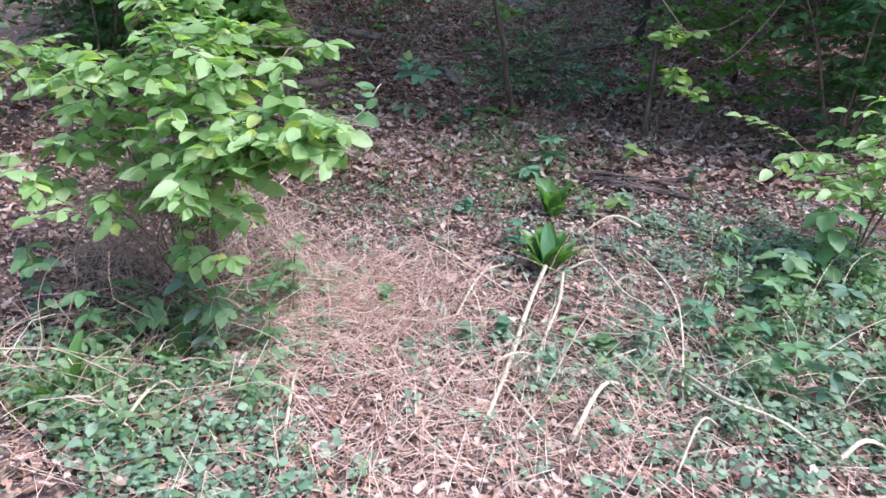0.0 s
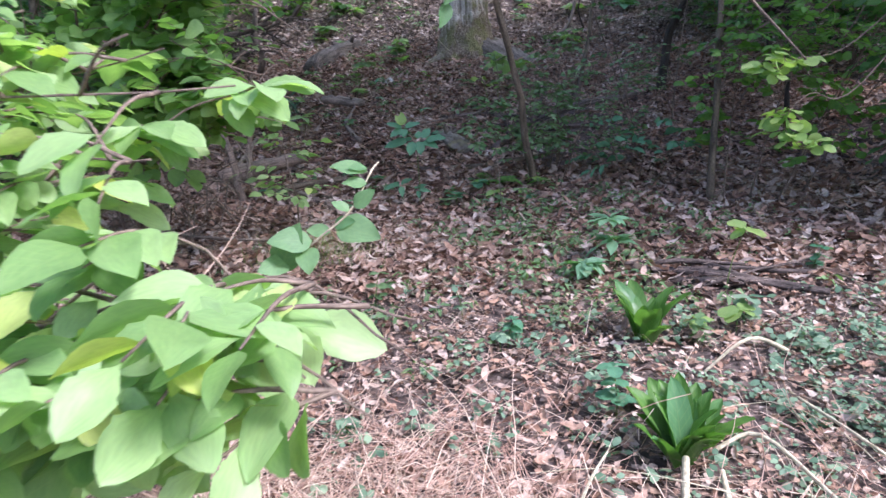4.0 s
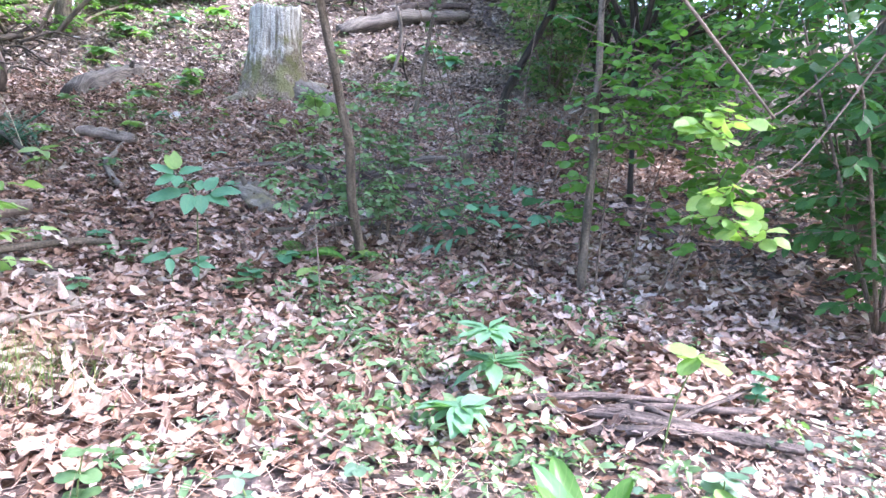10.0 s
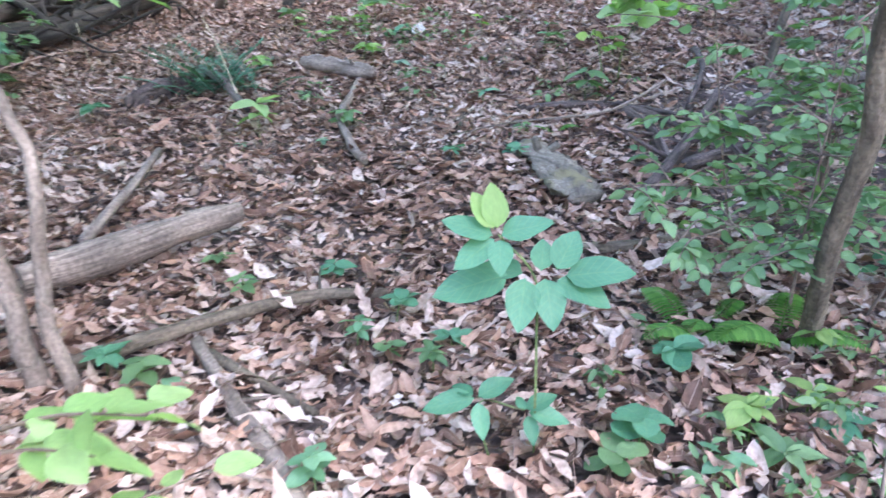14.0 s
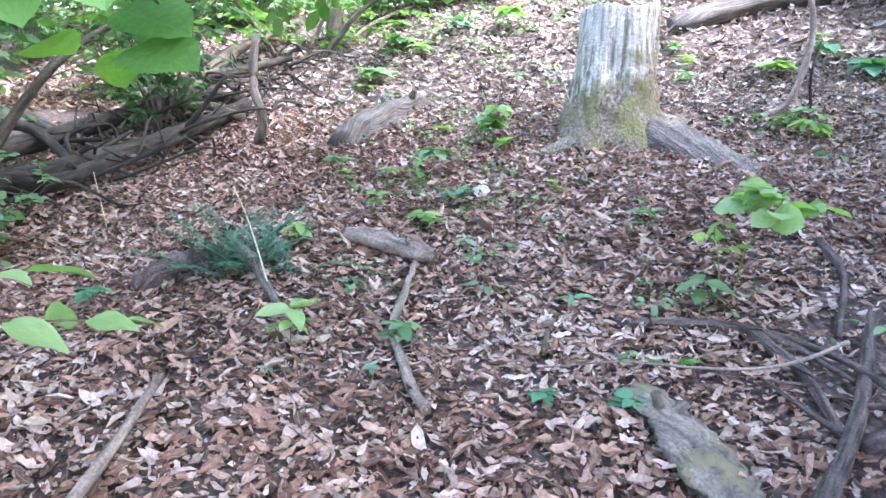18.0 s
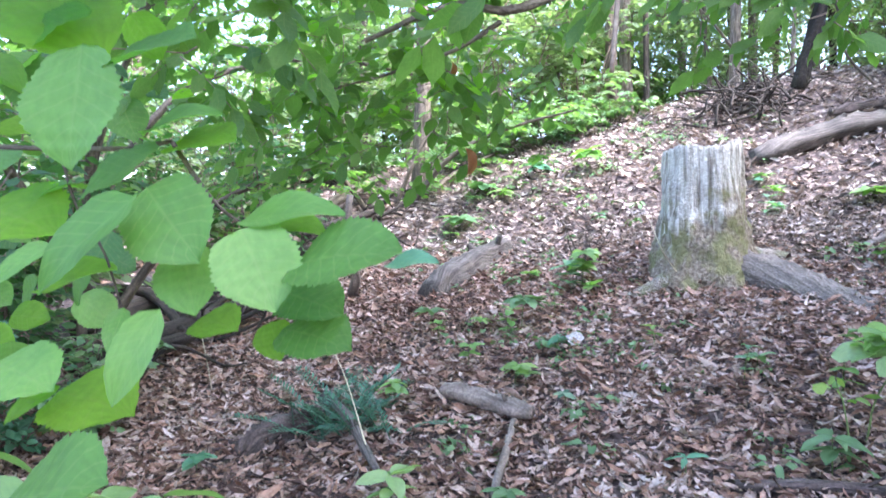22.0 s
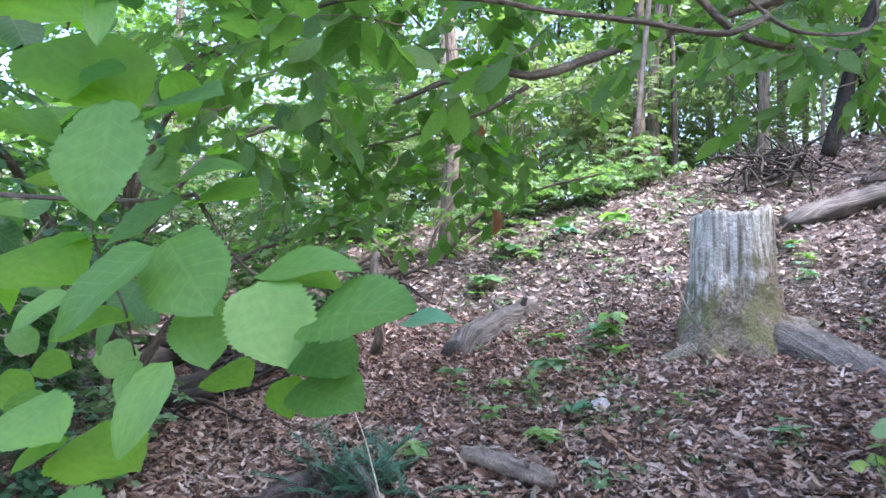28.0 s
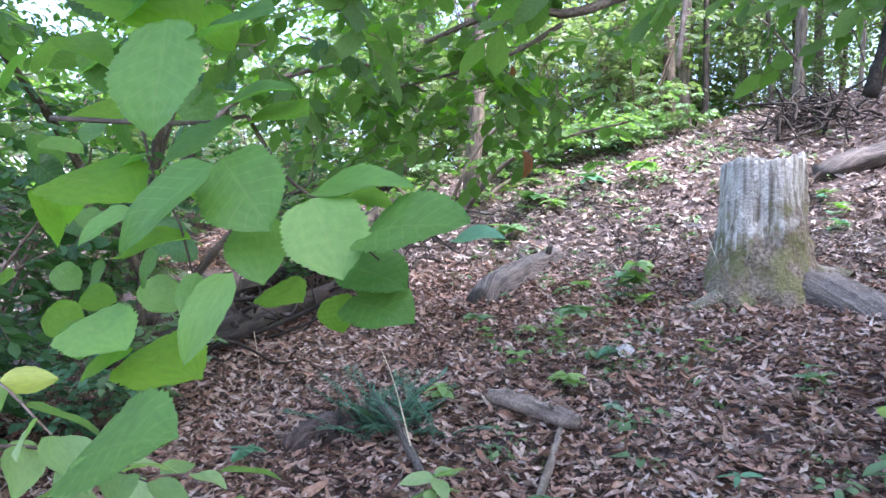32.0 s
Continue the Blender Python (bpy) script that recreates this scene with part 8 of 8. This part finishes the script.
# weeds round the start of the track
weed_spots = [(-0.90, 2.68), (-0.77, 2.75), (-0.92, 2.93), (-0.87, 2.40), (-1.32, 2.41), (-1.18, 2.49), (-1.48, 2.59), (1.25, 2.39), (1.34, 2.26), (0.99, 2.26),
              (1.54, 2.40), (0.77, 2.28), (0.16, 2.32), (0.31, 2.40), (0.64, 2.34), (1.65, 2.71), (1.27, 2.62), (-0.25, 2.63), (-0.49, 3.30), (0.50, 3.43),
              (1.01, 3.97), (1.28, 4.10), (0.16, 4.03), (-0.47, 4.41), (-0.03, 4.29), (1.94, 4.72), (2.36, 4.55), (2.00, 3.10), (1.90, 3.32), (1.51, 2.95)]
rng = np.random.default_rng(88)
for i, (x, y) in enumerate(weed_spots):
    whorl_herb(x, y, rng.uniform(0.10, 0.24), 12, rng.uniform(0.05, 0.085), (IVY, PALE if x < -0.3 else TEAL, MUTED)[i % 3], ("wide", "round")[i % 2], "leafy green weed among ground ivy", 400 + i, 3, -0.1, "weeds by the track")
# low dark bushes beside the hollow
for i, (x, y) in enumerate([(-3.95, 9.40), (-3.73, 9.74), (-5.08, 10.00), (-5.16, 10.69)]):
    z = gz(x, y)
    shrub("low_bush", "low bush with small dark blue green leaves", [[(x, y, z), (x + dx * 0.5, y + dy * 0.5, z + h * 0.6), (x + dx, y + dy, z + h)] for dx, dy, h in ((0.35, 0.1, 0.5), (-0.35, 0.2, 0.6), (0.1, -0.35, 0.45), (-0.1, 0.35, 0.75), (0.4, 0.3, 0.55), (-0.4, -0.1, 0.45), (0.2, 0.0, 0.7))],
          (TEAL, MUTED)[i % 2], "ovate", 0.075, 60, 420 + i, per_twig=9, density=14, r=0.005, low=0.2, twig_len=(0.12, 0.28), category="bush")
# green layer along the crest
crest = None
for i, (x, y) in enumerate([(-1.14, 17.97), (-0.48, 18.03), (0.19, 18.38), (-1.92, 17.97), (-2.63, 18.08), (-0.67, 18.40), (-4.04, 17.90), (-4.83, 17.68)]):
    if crest is None:
        z = gz(x, y)
        crest = shrub("low_bush", "low spreading light green bush at the crest", [[(x, y, z), (x + dx * 0.5, y + dy * 0.5, z + h * 0.6), (x + dx, y + dy, z + h)] for dx, dy, h in ((0.6, 0.1, 0.5), (-0.6, 0.2, 0.6), (0.1, -0.5, 0.35), (-0.1, 0.5, 0.7), (0.5, 0.5, 0.55), (-0.5, -0.3, 0.4), (0.9, -0.2, 0.35), (-0.9, -0.1, 0.4))],
                      MUTED, "wide", 0.12, 40, 440, per_twig=8, density=9, r=0.006, low=0.25, twig_len=(0.15, 0.35), category="bush")
    else:
        copy_thing(crest, pose(x, y, gz(x, y), 0, 0, 77 * i))
# bare twiggy seedling beside the stump
base = (-0.54, 12.79, 1.57)
top = thing("twiggy_seedling", base, "leafless thin dark twigs of a seedling by the stump", "seedling")
rng = np.random.default_rng(19)
for k in range(9):
    g = Geo()
    a = rng.uniform(0, 2 * np.pi)
    l = rng.uniform(0.4, 0.85)
    e = np.array([math.cos(a) * 0.5, math.sin(a) * 0.4, 0.9]) * l
    p = tube(g, [(0, 0, -0.02), e * 0.5 + rng.normal(0, 0.04, 3), e], 0.006, 0.002, 5, 0.1, k, 5)
    for q in p[4::2]:
        d = rng.normal(0, 0.1, 3) + np.array([0, 0, 0.05])
        tube(g, [q, q + d * 0.6 + rng.normal(0, 0.02, 3), q + d], 0.003, 0.001, 4, 0.1, k, 3)
    part("twig", g, DARKBARK, top)
# thin upright dry stalks on the bank
for i, pts in enumerate(([(-1.79, 9.43, 0.77), (-1.86, 9.49, 0.96), (-1.97, 9.58, 1.22), (-2.07, 9.66, 1.38)], [(-2.86, 9.76, 0.79), (-3.23, 10.44, 0.90), (-3.34, 10.52, 1.31)], [(0.28, 12.33, 1.54), (-0.04, 11.25, 1.83), (-0.13, 11.30, 2.08)], [(-1.56, 9.26, 0.74), (-1.66, 9.65, 0.73), (-1.63, 9.74, 0.90)])):
    g = Geo()
    tube(g, pts, 0.006, 0.003, 6, 0.08, 460 + i, 5)
    single("dry_stalk", g, PALESTEM if i != 3 else BARK, "thin upright dry stalk in the leaf litter", "stalk", "upright dry stalks")
g = Geo()
tube(g, [(0.88, 4.95, 2.41), (1.12, 4.90, 2.11), (1.36, 4.75, 1.85), (1.53, 4.67, 1.65), (1.70, 4.58, 1.44)], 0.009, 0.005, 7, 0.08, 5, 6)
single("bare_twig", g, TWIG, "bare arching twig across the wood", "twig")

# leafy sprouts round the stump
for i, (x, y, size) in enumerate([(1.72, 15.05, 0.22), (1.69, 14.47, 0.20), (1.44, 13.83, 0.16), (2.51, 13.96, 0.16), (2.03, 12.21, 0.18), (2.07, 11.91, 0.20), (2.24, 12.46, 0.18), (1.85, 12.12, 0.14), (3.27, 14.55, 0.18), (-2.19, 14.90, 0.20), (-1.77, 13.94, 0.18), (-1.20, 11.17, 0.16), (-1.03, 10.36, 0.14), (-1.44, 10.69, 0.13), (-0.69, 12.21, 0.20), (-0.51, 12.04, 0.18), (1.04, 10.62, 0.16), (0.77, 10.15, 0.15), (1.57, 13.88, 0.16), (-1.74, 11.24, 0.10), (-0.84, 11.64, 0.14), (-1.07, 12.61, 0.15), (-0.28, 14.48, 0.16), (-2.71, 16.80, 0.20), (-1.97, 16.01, 0.22), (-0.16, 10.85, 0.10), (0.28, 10.31, 0.10)]):
    whorl_herb(x, y, 0.10 + 0.07 * (i % 3), 9 + i % 5, size * 0.75, (MUTED, FRESH, PALETEAL, FRESH)[i % 4], ("ovate", "wide")[i % 2], "leafy green sprout in dead leaves below the stump", 600 + i, 1 + i % 3, 0.05, "sprouts below the stump")
# seedlings in the litter at the foot of the bank
for i, (x, y, leafage, size) in enumerate([(-1.44, 7.63, MUTED, 0.09), (-0.92, 7.52, TEAL, 0.09), (-0.66, 7.15, TEAL, 0.08), (-0.78, 6.98, PALETEAL, 0.07), (-0.46, 6.97, TEAL, 0.08), (-0.66, 6.90, MUTED, 0.06), (-1.55, 6.82, TEAL, 0.09), (-1.40, 6.75, MUTED, 0.09), (-1.31, 6.69, PALETEAL, 0.07), (0.58, 6.65, YELLOW, 0.10), (0.36, 6.53, YELLOW, 0.10), (0.03, 6.46, TEAL, 0.09), (0.40, 6.41, MUTED, 0.10), (0.21, 6.37, PALETEAL, 0.08), (0.24, 6.85, TEAL, 0.09), (-1.24, 7.33, MUTED, 0.07), (0.60, 6.54, TEAL, 0.10), (-0.06, 6.39, MUTED, 0.09), (-0.52, 6.85, MUTED, 0.07), (-0.81, 6.33, PALETEAL, 0.08)]):
    whorl_herb(x, y, 0.06 + 0.02 * (i % 4), 6 + i % 4, size, leafage, ("ovate", "wide", "round")[i % 3], "small green seedling in pale dead leaves", 570 + i, 1 + i % 2, 0.0, "seedlings at the foot of the bank")
# more green along the bank
for i, (x, y) in enumerate([(-2.00, 17.12), (-1.55, 15.98), (-1.09, 16.66), (-0.64, 12.43), (-1.42, 11.38), (-0.83, 10.84), (-1.85, 11.51), (-1.59, 9.01), (-2.76, 9.37), (-1.06, 9.01), (2.47, 13.81), (3.19, 14.21), (0.39, 10.44), (-1.85, 10.18), (3.32, 13.48), (0.43, 9.39)]):
    whorl_herb(x, y, 0.12 + 0.03 * (i % 4), 8 + i % 5, 0.10 + 0.02 * (i % 4) + (0.12 if y > 13 else 0), (MUTED, BRIGHT, TEAL)[i % 3], ("wide", "ovate")[i % 2], "small green seedling in dead leaves", 500 + i, 1 + i % 2, -0.1, "seedlings on the bank")
# broad leaved plant at the edge of the ivy
whorl_herb(2.10, 3.00, 0.50, 24, 0.17, PALE, "obovate", "tall plant with broad pale leaves in the ivy", 186, 4, -0.1, "tall weeds by the track", 0.2)
whorl_herb(1.75, 2.62, 0.36, 18, 0.14, MUTED, "obovate", "leafy plant with broad dull leaves in the ivy", 187, 3, -0.1, "tall weeds by the track", 0.25)
# tall weeds past the cut stalks
for i, (x, y) in enumerate([(1.38, 2.25), (1.66, 2.42), (1.80, 2.27), (2.11, 2.45), (1.35, 1.94), (1.58, 1.87), (1.81, 1.89), (1.41, 2.73), (1.92, 2.88), (2.27, 2.90), (-0.71, 2.16), (-0.89, 2.06), (-1.37, 2.33), (-1.45, 2.12), (-1.80, 2.30), (-0.71, 2.59)]):
    whorl_herb(x, y, 0.28 + 0.05 * (i % 4), 20, 0.085 + 0.01 * (i % 3), (MUTED, PALE, IVY)[i % 3], "ovate", "tall leafy weed beside the track", 530 + i, 4, -0.15, "tall weeds by the track")

weed_cover = small_leaf(0.5, 0.15, 0.2, 6)
build_cover("weed_patch", "patch of light green nettle like weeds", MUTED, ((-1.0, 2.2, 0.25, 0.3, 900), (-1.3, 1.7, 0.35, 0.3, 1500), (2.2, 2.7, 0.4, 0.35, 1500), (1.6, 2.0, 0.4, 0.3, 900), (-0.75, 2.75, 0.15, 0.12, 260)), (0.025, 0.065), (0.03, 0.28), 33, weed_cover)
build_blades("dry_stalks", "dry pink stalks strewn over the near track", "dry grass", STRAW, 1800, (0.1, 1.6, 0.9, 0.4), (0.15, 0.5), (0.002, 0.005), (-0.05, 0.3), 44, 0.05)
build_blades("dry_stalks", "dry stalks standing in the weeds", "dry grass", STRAW, 500, (1.6, 2.4, 0.7, 0.5), (0.2, 0.5), (0.002, 0.004), (0.1, 1.1), 50, 0.03)
build_cover("low_herbs", "patchy small herbs over the leafy bank", MUTED, ((-0.9, 11.2, 0.4, 0.6, 170), (-0.3, 10.6, 0.3, 0.4, 110), (-1.4, 9.6, 0.3, 0.2, 60), (0.3, 9.6, 0.4, 0.3, 60), (1.6, 12.2, 0.4, 0.3, 90), (-1.6, 13.6, 0.6, 0.8, 400), (-1.0, 16.5, 0.9, 0.9, 900), (0.8, 17.2, 0.9, 0.6, 500)), (0.04, 0.11), (0.01, 0.12), 34, weed_cover)
